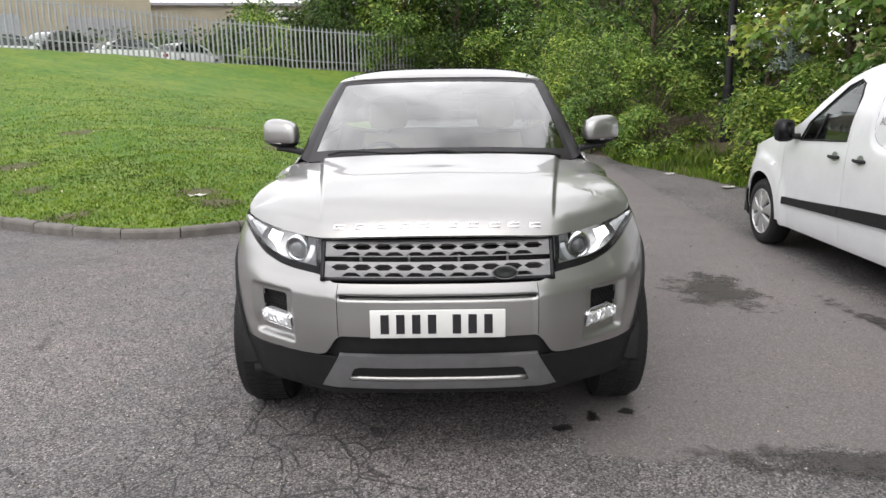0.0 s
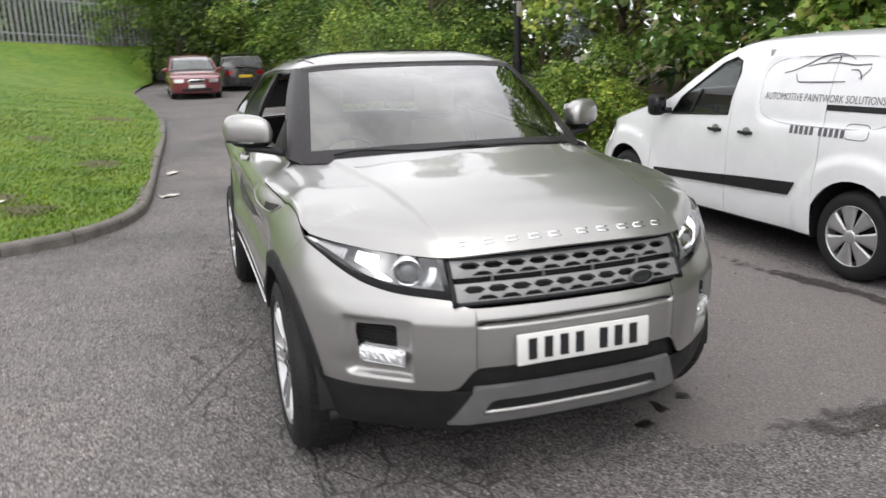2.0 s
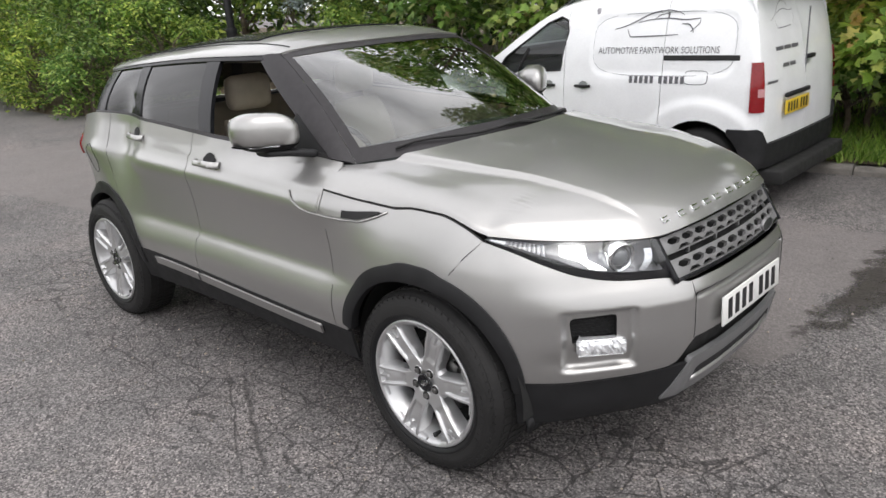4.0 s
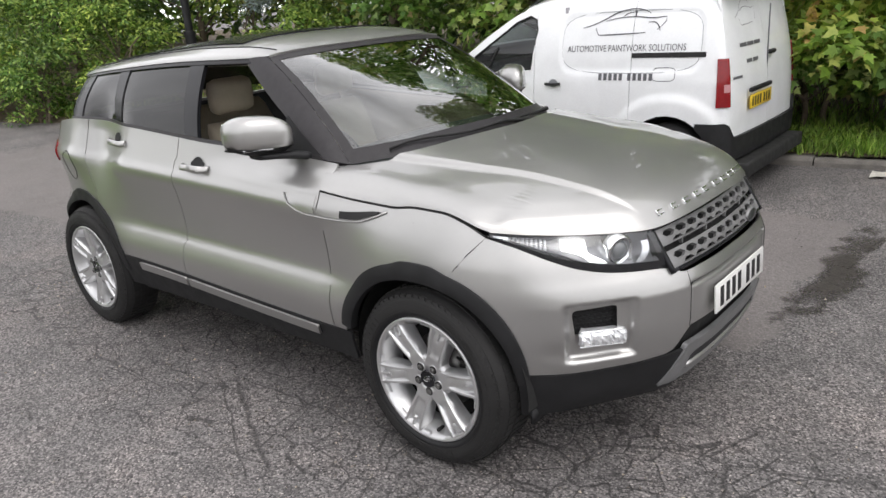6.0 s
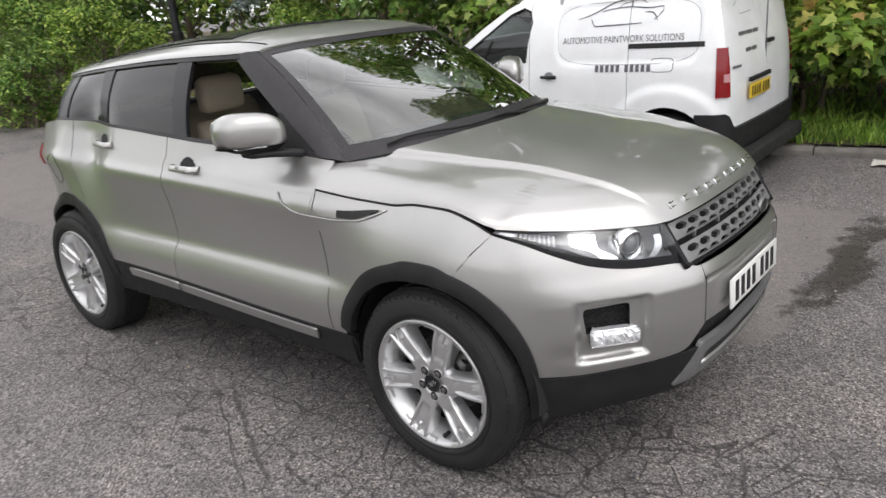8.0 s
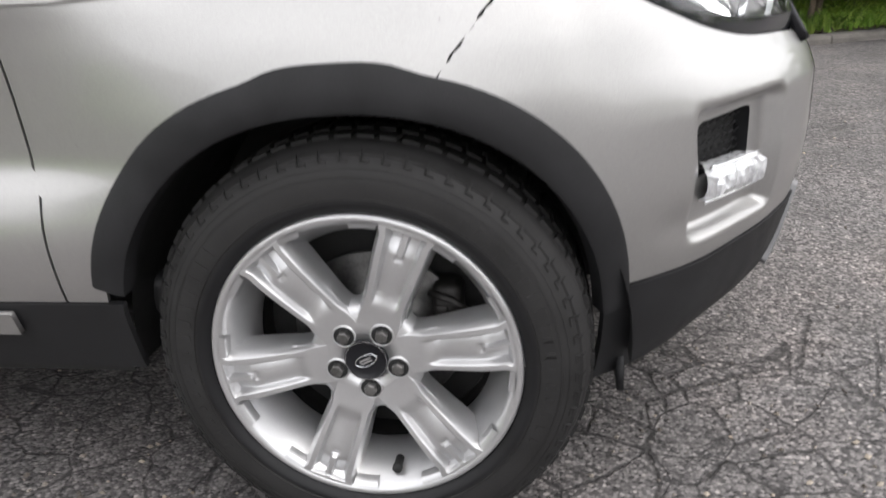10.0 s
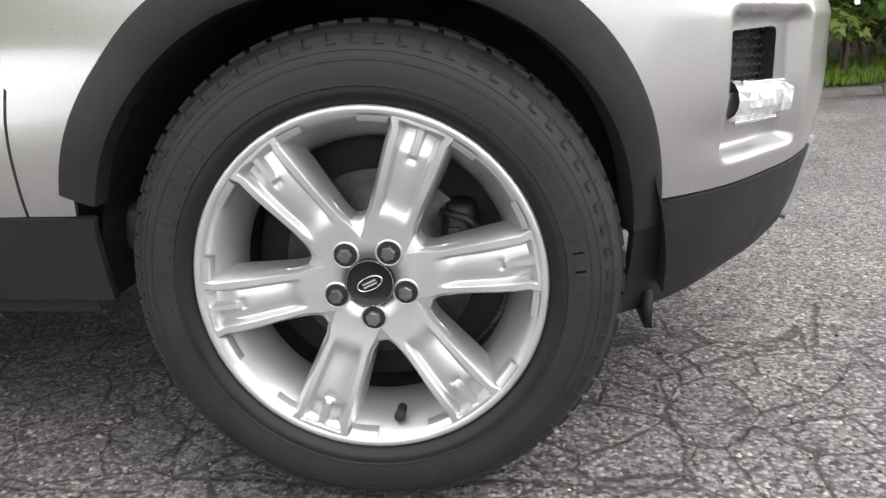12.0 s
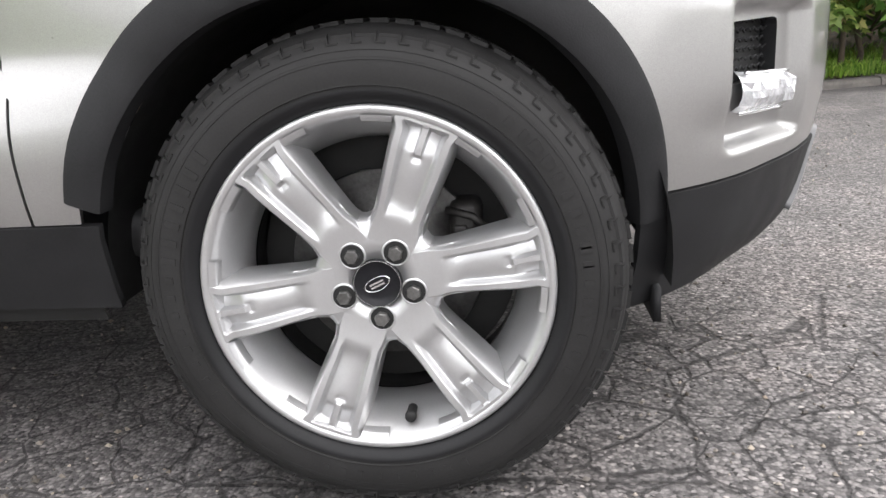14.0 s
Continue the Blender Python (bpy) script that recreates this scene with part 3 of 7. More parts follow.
def bank(x, y):
    """Height of the mown bank: from the kerb up to the fence."""
    d = side_of(LEFT_KERB, x, y)
    up = max(d, 0.0) / (max(d, 0.0) + max(0.0, -side_of(FENCE, x, y)) + 0.05)
    low = rise(x, y) + 0.10
    return low + (crest(x) - low) * up + 0.06 * noise.noise((x * 0.4, y * 0.4, 0)) * smooth(0, 2, d) + 0.05 * noise.noise((x * 1.1, y * 1.1, 4)) * smooth(0, 2, d)


def verge(x, y):
    d = -side_of(RIGHT_KERB, x, y)
    return rise(x, y) - 0.03 + 0.12 * max(smooth(8.6, 7.6, y), smooth(0.15, 1.2, d)) + 0.5 * smooth(0.3, 5, d) + 0.06 * noise.noise((x * 0.8, y * 0.8, 3)) * smooth(0, 1, d)


def axis(lo, hi, near_lo, near_hi, fine, far):
    out = [lo]
    while out[-1] < hi:
        v = out[-1]
        out.append(v + (fine if near_lo < v < near_hi else max(fine, far * max(0.06, min(abs(v - near_lo), abs(v - near_hi)) / 60))))
    return out


SEAM = spline((2.4, -1.25), (3.4, -1.30), (4.1, -1.25), (4.6, -1.34), (5.0, -1.40), (5.5, -1.42), (6.2, -1.18), (7.0, -1.22), (7.8, -1.20), (9.5, -1.3), (12, -1.5))


def wear(x, y):
    """How far the tarmac is relaid, cracked and darkened here, each 0 to 1."""
    relaid = min(smooth(-0.25, 0.25, y - 3.22 - 0.05 * math.sin(5 * x)), smooth(-0.3, 0.3, x - 0.62 + 0.1 * (y - 3.2)), smooth(0.35, -0.35, x - 3.0), smooth(2, -2, y - 14))
    band = min(smooth(-0.22, 0.10, x - SEAM(y)), smooth(0.6, -0.1, x + 0.35), smooth(2.2, 2.9, y), smooth(9.5, 7.5, y))
    front = 0.54 * smooth(1.3, 0.4, math.hypot((x + 0.75) / 1.1, (y - 3.0) / 0.75))
    left = 0.37 * smooth(-0.5, -1.4, x) * smooth(-1.0, 1.5, y) + 0.30 * smooth(9, 12, y) + 0.2 * smooth(3.0, 2.0, y)
    cracked = max(band, front, left, 0.22) * (1 - 0.75 * relaid)
    # darkened over the car's footprint and before its front wheel; grime farther left
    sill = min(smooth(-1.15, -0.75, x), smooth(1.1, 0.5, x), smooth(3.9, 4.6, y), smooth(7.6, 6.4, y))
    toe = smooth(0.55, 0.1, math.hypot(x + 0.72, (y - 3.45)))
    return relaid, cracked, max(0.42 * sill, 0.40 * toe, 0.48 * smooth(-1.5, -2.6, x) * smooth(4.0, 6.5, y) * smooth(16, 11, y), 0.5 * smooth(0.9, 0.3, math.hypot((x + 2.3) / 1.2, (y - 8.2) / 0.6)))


def with_wear(bm):
    layers = [bm.verts.layers.float.new(n) for n in ("relaid", "cracked", "darkened")]
    for v in bm.verts:
        if abs(v.co.x) < 60 and -40 < v.co.y < 80:
            for layer, value in zip(layers, wear(v.co.x, v.co.y)):
                v[layer] = value
    return bm


road_x = sorted(set(axis(-900, 900, -8, 9, 0.35, 60)) | {-3.6 + 0.12 * k for k in range(60)})
road_y = sorted(set(axis(-900, 900, -4, 40, 0.4, 60)) | {1.0 + 0.12 * k for k in range(75)})
road_rows = [[(x, y, rise(x, y) if y < 60 else rise(x, 60)) for x in road_x] for y in road_y]
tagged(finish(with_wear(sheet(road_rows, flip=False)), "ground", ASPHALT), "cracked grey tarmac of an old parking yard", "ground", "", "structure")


def land(name, way, t0, t1, reach, height, mat, sign, label, rows=46, lift=0.0):
    """A strip of land behind a kerb."""
    grid = []
    n = int((t1 - t0) / 0.35)
    for i in range(n + 1):
        s = t0 + (t1 - t0) * i / n
        p, t = way.at(s), way.along(s, 1.2)
        nn = np.array([-t[1], t[0]]) * sign
        grid.append([(*(p + nn * d), 0) for d in [0.06 + reach * (k / rows) ** 1.7 for k in range(rows + 1)]])
    bm = sheet([[(x, y, height(x, y) + lift) for x, y, _ in r] for r in grid], flip=sign < 0)
    return tagged(finish(bm, name, mat), label, "ground", "", "structure")


BARE = ((-3.2, 9.9, 0.42), (-2.75, 9.3, 0.34), (-6.9, 12.3, 0.5), (-5.6, 10.4, 0.35), (-5.4, 18.2, 0.6), (-4.3, 8.75, 0.3), (-2.3, 12.6, 0.4), (-7.6, 16.0, 0.5), (-3.4, 15.0, 0.35), (-2.6, 19.5, 0.6))
lawn_rows = []
for i in range(111):
    y = 7.6 + 36 * (i / 110) ** 1.35
    lawn_rows.append([(x, y) for x in [-42 + 41.5 * (1 - (1 - k / 150) ** 1.6) for k in range(151)]])
bm = bmesh.new()
verts = {}
for i, row in enumerate(lawn_rows):
    for k, (x, y) in enumerate(row):
        d = side_of(LEFT_KERB, x, y)
        if d > -0.5:
            if d < 0.05:
                p = LEFT_KERB.p[int(np.argmin((LEFT_KERB.p[:, 0] - x) ** 2 + (LEFT_KERB.p[:, 1] - y) ** 2))]
                x, y = x + (p[0] - x) * 1.0, y + (p[1] - y) * 1.0
                z = rise(x, y) + 0.10
            else:
                z = bank(x, y)
            verts[i, k] = bm.verts.new((x, y, z))
for i in range(len(lawn_rows) - 1):
    for k in range(150):
        q = [verts.get(c) for c in ((i, k), (i, k + 1), (i + 1, k + 1), (i + 1, k))]
        if all(q):
            bm.faces.new(q)
layer = bm.verts.layers.float.new("bare")
for v in bm.verts:
    v[layer] = max(smooth(1.5 * c, 0.2 * c, math.hypot(v.co.x - a, (v.co.y - b) * 0.8)) for a, b, c in BARE)
tagged(finish(bm, "lawn", LAWN), "bright green mown grass bank with bare soil patches", "lawn", "", "structure")
land("verge", RIGHT_KERB, 0.5, RIGHT_KERB.length - 1, 40, verge, SOIL, -1, "shaded soil and leaf litter under the hedge")


def kerb(name, way, t0, t1, label, width=0.13, up=0.11):
    root = thing(name, Matrix.Identity(4), label, "kerb", "", "structure")
    rnd = random.Random(5)
    s = t0
    while s < t1:
        run = 0.6 if way.along(s)[1] < 0.85 and name == "kerb_left" and s < 24 else 0.91
        pts = []
        for k in range(4):
            q = s + 0.006 + (run - 0.012) * k / 3
            p, t = way.at(q), way.along(q, 0.3)
            pts.append((p, np.array([-t[1], t[0]])))
        tilt, drop = rnd.uniform(-0.006, 0.006), rnd.uniform(-0.008, 0.004)
        rows = []
        for p, nn in pts:
            z = rise(*p)
            w = width
            sec = [(-w / 2, -0.1), (-w / 2, up - 0.035), (-w / 2 + 0.012, up - 0.012), (-w / 2 + 0.035, up), (w / 2, up + tilt), (w / 2, -0.1)]
            sgn = 1 if name == "kerb_left" else -1
            rows.append([(*(p + nn * a * sgn), z + b + drop) for a, b in sec])
        bm = sheet(rows)
        bm.faces.new([bm.verts[i] for i in range(6)] if not bm.verts.ensure_lookup_table() else [])
        bm.verts.ensure_lookup_table()
        bm.faces.new([bm.verts[len(bm.verts) - 6 + i] for i in range(6)])
        bmesh.ops.recalc_face_normals(bm, faces=bm.faces)
        part("kerb_stone", bm, CONCRETE, root, "", False)
        s += run
    return root


kerb("kerb_left", LEFT_KERB, 2.0, 44.0, "weathered concrete kerb edging the grass bank")
kerb("kerb_right", RIGHT_KERB, 2.0, 15.0, "low dirty concrete kerb along the hedge verge", 0.12, 0.08)


def film_on_road(name, outline, mat, label, lift=0.004):
    """A thin patch lying on the road: its own fade towards the edge."""
    c = np.mean(np.array(outline), axis=0)
    ring = Way([(*p,) for p in outline] + [outline[0]])
    n, k = 56, 9
    bm = bmesh.new()
    fade = bm.verts.layers.float.new("fade")
    rows = []
    for j in range(k + 1):
        q = 1.15 * j / k
        row = []
        for i in range(n):
            p = ring.at(ring.length * i / n)
            xy = c + (p - c) * q
            v = bm.verts.new((xy[0], xy[1], rise(*xy) + lift))
            v[fade] = max(0.0, 1.15 - q) * 1.0
            row.append(v)
        rows.append(row)
    for a, b in zip(rows, rows[1:]):
        for i in range(n):
            bm.faces.new((a[i], b[i], b[(i + 1) % n], a[(i + 1) % n]))
    return tagged(finish(bm, name, mat), label, "stain", "", "structure")


# ---- the silver car; its front axle stands at AXLE ----
AXLE = 3.93
car = thing("car", pose(0, AXLE, 0), "dusty champagne-silver compact SUV parked on cracked tarmac", "car")

front_in = spline((0.26, 0.115), (0.34, 0.056), (0.44, 0.028), (0.50, 0.014), (0.56, 0.004), (0.62, 0.0), (0.715, 0.0), (0.738, 0.006), (0.775, 0.022), (0.80, 0.038), (0.86, 0.075), (0.95, 0.15), (1.06, 0.22))
door_in = spline((0.24, 0.075), (0.34, 0.05), (0.44, 0.022), (0.52, 0.004), (0.575, 0.0), (0.60, 0.002), (0.655, 0.018), (0.700, 0.039), (0.715, 0.0415), (0.80, 0.037), (0.90, 0.022), (0.965, 0.008), (0.982, 0.009), (1.02, 0.028), (1.08, 0.050), (1.14, 0.070), (1.24, 0.10))
wing_in = spline((0.24, 0.06), (0.45, 0.015), (0.62, 0.0), (0.74, 0.004), (0.84, 0.018), (0.92, 0.042), (0.98, 0.070), (1.04, 0.105), (1.2, 0.16))
tail_in = spline((0.24, 0.12), (0.4, 0.02), (0.6, 0.0), (0.8, 0.03), (1.0, 0.06), (1.25, 0.12))


def car_inset(s, z, x, y):
    lift = 0.030 * min(2.4, max(0.0, y - 0.5))
    door = smooth(0.15, 0.60, y) * (1 - smooth(2.05, 2.5, y))
    back = smooth(2.2, 2.7, y)
    rest = wing_in(z) * (1 - back) + door_in(max(0.52, z - lift) if z > 0.52 else z) * back
    side = door * door_in(z - lift * smooth(0.6, 1.0, z)) + (1 - door) * rest
    f, r = smooth(-0.30, -0.74, y), smooth(2.95, 3.35, y)
    d = side * (1 - f) * (1 - r) + front_in(z) * f + tail_in(z) * r
    # the shoulder rolls in towards the foot of the windscreen pillar
    if y > 0.40:
        d += 0.085 * smooth(1.050, 1.135, z) * smooth(1.45, 0.62, y)
    # groove over the plate and scooped recess round the lower lamps
    mid = 1 - smooth(0.375, 0.39, x)
    d += mid * f * (0.020 * math.exp(-(((z - 0.722) / 0.008) ** 2)) + 0.006 * smooth(0.735, 0.725, z))
    if 0.52 < x < 0.90 and y < -0.30:
        across = smooth(0.588, 0.602, x) * (1 - smooth(0.772, 0.796, x))
        d += 0.032 * smooth(0.730, 0.708, z) * smooth(0.500, 0.520, z) * across
        d += 0.006 * math.exp(-(((z - 0.545) / 0.030) ** 2)) * smooth(0.60, 0.64, x) * (1 - smooth(0.80, 0.86, x))
    return d


body = Skin([(0, -0.844), (0.20, -0.840), (0.40, -0.812), (0.55, -0.736), (0.67, -0.645), (0.775, -0.55), (0.855, -0.44), (0.915, -0.31), (0.953, -0.12), (0.960, 0.12), (0.948, 0.50), (0.94, 1.2), (0.94, 1.9), (0.952, 2.40), (0.945, 2.66), (0.905, 2.90), (0.835, 3.08), (0.74, 3.24), (0.58, 3.35), (0.32, 3.42), (0, 3.44)], car_inset)
TIP = -0.29
S_TIP = body.s_at(TIP)
lamp_low = spline((0, 0.775), (0.40, 0.775), (0.47, 0.797), (0.64, 0.812), (0.74, 0.838), (0.82, 0.880), (0.885, 0.930), (0.921, 0.957))
wing_top = spline((-0.29, 0.957), (-0.20, 0.994), (-0.08, 1.020), (0.05, 1.023), (0.16, 1.013), (0.30, 1.020), (0.53, 1.048))
belt_z = spline((0.5, 1.138), (1.48, 1.195), (2.17, 1.235), (2.62, 1.252), (2.9, 1.225), (3.1, 1.19), (3.3, 1.17), (3.46, 1.18))
low_edge = spline((0, 0.565), (0.385, 0.565), (0.40, 0.555), (0.46, 0.485), (0.50, 0.474), (0.9, 0.462), (1.5, 0.455))


def nose_top(s):
    x, y = body.way.at(s)
    return lamp_low(x) if y < TIP else wing_top(y)


def flank_low(s):
    x, y = body.way.at(s)
    if y < 0:
        return low_edge(x)
    return 0.475 + 0.045 * smooth(0.55, 2.2, y)


def arch(y, a, b, n=2.5, steps=30, t0=0.0, t1=360.0):
    """A squared wheel-arch outline on the flank, as (s, z)."""
    out = []
    c = body.s_at(y)
    for i in range(steps):
        t = radians(t0 + (t1 - t0) * i / (steps if t1 - t0 >= 360 else steps - 1))
        k = (abs(math.cos(t)) ** n + abs(math.sin(t)) ** n) ** (-1 / n)
        out.append((c - a * k * math.cos(t), 0.362 + b * k * math.sin(t)))
    return out


WHEELBASE = 2.66
holes_f, holes_r = [arch(0, 0.432, 0.450)], [arch(WHEELBASE, 0.432, 0.450)]
S = body.s_at


def duct_hole():
    return [(S(-0.668), 0.600), (S(-0.566), 0.602), (S(-0.557), 0.678), (S(-0.560), 0.689), (S(-0.568), 0.695), (S(-0.656), 0.699), (S(-0.665), 0.696), (S(-0.669), 0.687)]


def wing_seam(h):
    """Where the bumper meets the wing: down from the lamp's tip, back to the arch."""
    return TIP + 0.39 * min(0.45, 1 - h)


def bumper_half():
    return body.panel(0.0, lambda h: S(wing_seam(h)), flank_low, nose_top, 140, 56, holes_f + [duct_hole()], 0.0, S(-0.42))


bumper = part("front_bumper", both_sides(bumper_half()), SILVER, car)
solid(bumper, 0.008)
GAP = 0.0025


def nose_at(x, z, out):
    s = float(np.interp(x, body.way.p[: body.mid, 0], body.way.s[: body.mid]))
    return body.point(s, z, out)


part("bumper_slit", tube([Vector((math.copysign(1, q) * nose_at(abs(q), 0.722, -0.001).x, nose_at(abs(q), 0.722, 0).y - 0.001, 0.722)) for q in [-0.384 + 0.768 * k / 24 for k in range(25)]], 0.0042, 6), BLACK, car)
pair("bumper_seam", lambda: tube([nose_at(0.391, 0.568 + 0.205 * k / 16, -0.0002) for k in range(17)], 0.0016, 5), BLACK, car)
pair("front_wing", lambda: body.panel(lambda h: S(wing_seam(h)) + 0.0022, lambda h: S(0.495 + 0.035 * h) - GAP, flank_low, nose_top, 46, 44, holes_f), SILVER, car, "", True, 0.008)
doors = pair("front_door", lambda: body.panel(lambda h: S(0.495 + 0.035 * h) + GAP, lambda h: S(1.615 - 0.03 * h) - GAP, flank_low, lambda s: belt_z(body.way.at(s)[1]), 50, 44), SILVER, car, "", True, 0.008)
rear_doors = pair("rear_door", lambda: body.panel(lambda h: S(1.615 - 0.03 * h) + GAP, lambda h: S(2.42 + 0.10 * smooth(0.3, 0.75, h)) - GAP, flank_low, lambda s: belt_z(body.way.at(s)[1]), 40, 44, holes_r), SILVER, car, "", True, 0.008)
pair("rear_quarter", lambda: body.panel(lambda h: S(2.42 + 0.10 * smooth(0.3, 0.75, h)) + GAP, body.way.length, flank_low, lambda s: belt_z(body.way.at(s)[1]), 50, 36, holes_r), SILVER, car, "", True, 0.008)

# dark shell behind the shut lines
part("inner_shell", both_sides(body.panel(0.0, body.way.length, 0.30, lambda s: min(1.0, nose_top(s) - 0.02) if body.way.at(s)[1] < 0.5 else belt_z(body.way.at(s)[1]) - 0.02, 150, 14, [arch(0, 0.46, 0.49), arch(WHEELBASE, 0.46, 0.49)], -0.028)), BLACK, car)

# black lower cladding, its arches and the sill strip
def cladding(s0, s1, top, bottom, holes, ns):
    return body.panel(s0, s1, bottom, top, ns, 10, holes, 0.004)


bottom_f = lambda s: 0.290 + 0.02 * smooth(0.5, 0.2, s) - 0.012 * smooth(0.6, 1.1, s)
low_f = part("lower_bumper", both_sides(cladding(0.0, S(-0.14), lambda s: min(0.470, flank_low(s) - 0.004) if s > 0.45 else 0.47, bottom_f, [arch(0, 0.405, 0.41)], 70)), PLASTIC, car, "dark grey textured plastic lower bumper")
solid(low_f, 0.012)
pair("sill_cladding", lambda: cladding(S(0.14), S(WHEELBASE - 0.14), lambda s: flank_low(s) - 0.003, lambda s: 0.335, [arch(0, 0.405, 0.41), arch(WHEELBASE, 0.405, 0.41)], 70), PLASTIC, car, "dark grey plastic sill cladding", True, 0.012)
pair("rear_cladding", lambda: cladding(S(WHEELBASE + 0.14), body.way.length, lambda s: flank_low(s) - 0.003, lambda s: 0.30, [arch(WHEELBASE, 0.405, 0.41)], 40), PLASTIC, car, "dark grey plastic rear lower bumper", True, 0.012)


def arch_trim(y):
    inner, outer = arch(y, 0.402, 0.412, 2.2, 60, 8, 162), arch(y, 0.449, 0.470, 2.35, 60, 8, 162)
    rows = []
    for (a, b), (c, d) in zip(inner, outer):
        row = [body.point(a, b, -0.03), body.point(a, b, -0.01), body.point(a, b, 0.006)]
        for q in (0.15, 0.5, 0.85):
            row.append(body.point(a + (c - a) * q, b + (d - b) * q + 0.010 * math.exp(-(((a - S(y)) / 0.10) ** 6)) * q, 0.011))
        e = 0.012 * math.exp(-(((a - S(y)) / 0.10) ** 6))
        row += [body.point(c, d + e, 0.008), body.point(c, d + e, -0.004)]
        rows.append(row)
    return sheet(rows)


for y in (0, WHEELBASE):
    pair("arch_trim", lambda: arch_trim(y), PLASTIC, car, "dark grey plastic wheel-arch trim", True, 0.0, 40)

pair("sill_strip", lambda: body.panel(S(0.60), S(1.60), lambda s: flank_low(s) - 0.062, lambda s: flank_low(s) - 0.018, 30, 3, [], 0.018), SILVER, car, "silver trim strip along the sill", True, 0.01)
pair("sill_strip", lambda: body.panel(S(1.625), S(2.06), lambda s: flank_low(s) - 0.062, lambda s: flank_low(s) - 0.018, 16, 3, [], 0.018), SILVER, car, "silver trim strip along the sill", True, 0.01)


def liner(y):
    rows = []
    for i in range(33):
        t = radians(-6 + 192 * i / 32)
        rows.append([(x, y - 0.43 * math.cos(t), 0.37 + 0.425 * math.sin(t)) for x in (0.50, 0.6, 0.7, 0.8, 0.875)])
    bm = sheet(rows)
    c = [bm.verts.new(p) for p in [(0.5, y - 0.43 * math.cos(radians(-6 + 192 * i / 32)), 0.37 + 0.425 * math.sin(radians(-6 + 192 * i / 32))) for i in range(33)]]
    bm.faces.new(c)
    return bm


for y in (0, WHEELBASE):
    pair("wheel_liner", lambda: liner(y), BLACK, car)
part("underbody", box(0, 1.33, 0.31, 1.2, 3.4, 0.10, 0.03), BLACK, car)
pair("mud_flap", lambda: moved(prism([(0.74, -0.006), (0.835, -0.006), (0.835, 0.006), (0.74, 0.006)], 0.255, 0.31), pose(0, -0.415, 0)), PLASTIC, car, "small black rubber deflector before the wheel")

# bonnet
FRONT = Way([(0, -0.750, 0.944), (0.25, -0.742, 0.941), (0.45, -0.701, 0.932), (0.56, -0.622, 0.934), (0.68, -0.505, 0.943), (0.775, -0.390, 0.954), (0.845, -0.280, 0.967)])
REAR = Way([(0, 0.185, 1.173), (0.3, 0.235, 1.167), (0.50, 0.285, 1.156), (0.60, 0.345, 1.146), (0.70, 0.475, 1.133), (0.775, 0.575, 1.124), (0.845, 0.555, 1.092), (0.888, 0.524, 1.055)])
crown = spline((0, 0), (0.025, 0.022), (0.06, 0.045), (0.12, 0.063), (0.22, 0.074), (0.4, 0.070), (0.7, 0.036), (1, 0))


def bonnet_point(a, b, lift=0.0):
    p, q = FRONT.at(a * FRONT.length), REAR.at(a * REAR.length)
    v = p + (q - p) * b
    roll = 1.0 if a < 0.5 else 0.22 + 0.78 * math.sqrt(max(0.0, 1 - ((a - 0.5) / 0.5) ** 2.6))
    x = v[0] + 0.018 * 4 * b * (1 - b) * a**5
    z = v[2] + crown(b) * roll + 0.012 * a * a * (1 - a) * 4 * b * (1 - b)
    if a > 0.5 and v[1] > TIP:
        edge = body.point(S(v[1]), wing_top(v[1]) + 0.003)
        e = FRONT.at(FRONT.length) * (1 - b) + REAR.at(REAR.length) * b
        k = ((a - 0.5) / 0.5) ** 3 * smooth(0.0, 0.10, b)
        x += (edge.x - e[0] - 0.018 * 4 * b * (1 - b)) * k
        z += (edge.z - e[2] - crown(b) * 0.22) * k
    # the middle stands proud between two outward-facing bevels that widen towards the windscreen
    line, wide = 0.462 + 0.138 * (v[1] + 0.653) / 0.90, 0.006 + 0.009 * b
    z += 0.006 + (0.009 + 0.014 * b) * (0.35 - smooth(-wide, wide, x - line)) * smooth(0.05, 0.12, b) * (1 - smooth(0.75, 1.0, a))
    return Vector((x, v[1], z + lift))


def bonnet_half():
    aa = [0.0, 0.06, 0.12, 0.18, 0.24, 0.30] + [0.34 + 0.005 * k for k in range(83)] + [0.77, 0.80, 0.83, 0.86, 0.89, 0.915, 0.935, 0.955, 0.97, 0.982, 0.992, 1.0]
    bb = [0, 0.006, 0.012, 0.02, 0.03, 0.042, 0.058, 0.078, 0.1, 0.125, 0.155, 0.19] + [0.23 + 0.77 * k / 30 for k in range(31)]
    return sheet([[bonnet_point(a, b) for a in aa] for b in bb])


bonnet = part("bonnet", both_sides(bonnet_half()), SILVER, car, "silver bonnet with two raised creases and dried water marks")
solid(bonnet, 0.012)


# grille
def grille_point(x, w, out=0.0):
    return Vector((x, -0.719 - 0.088 * w + 0.17 * x * x - out, 0.926 - 0.146 * w))


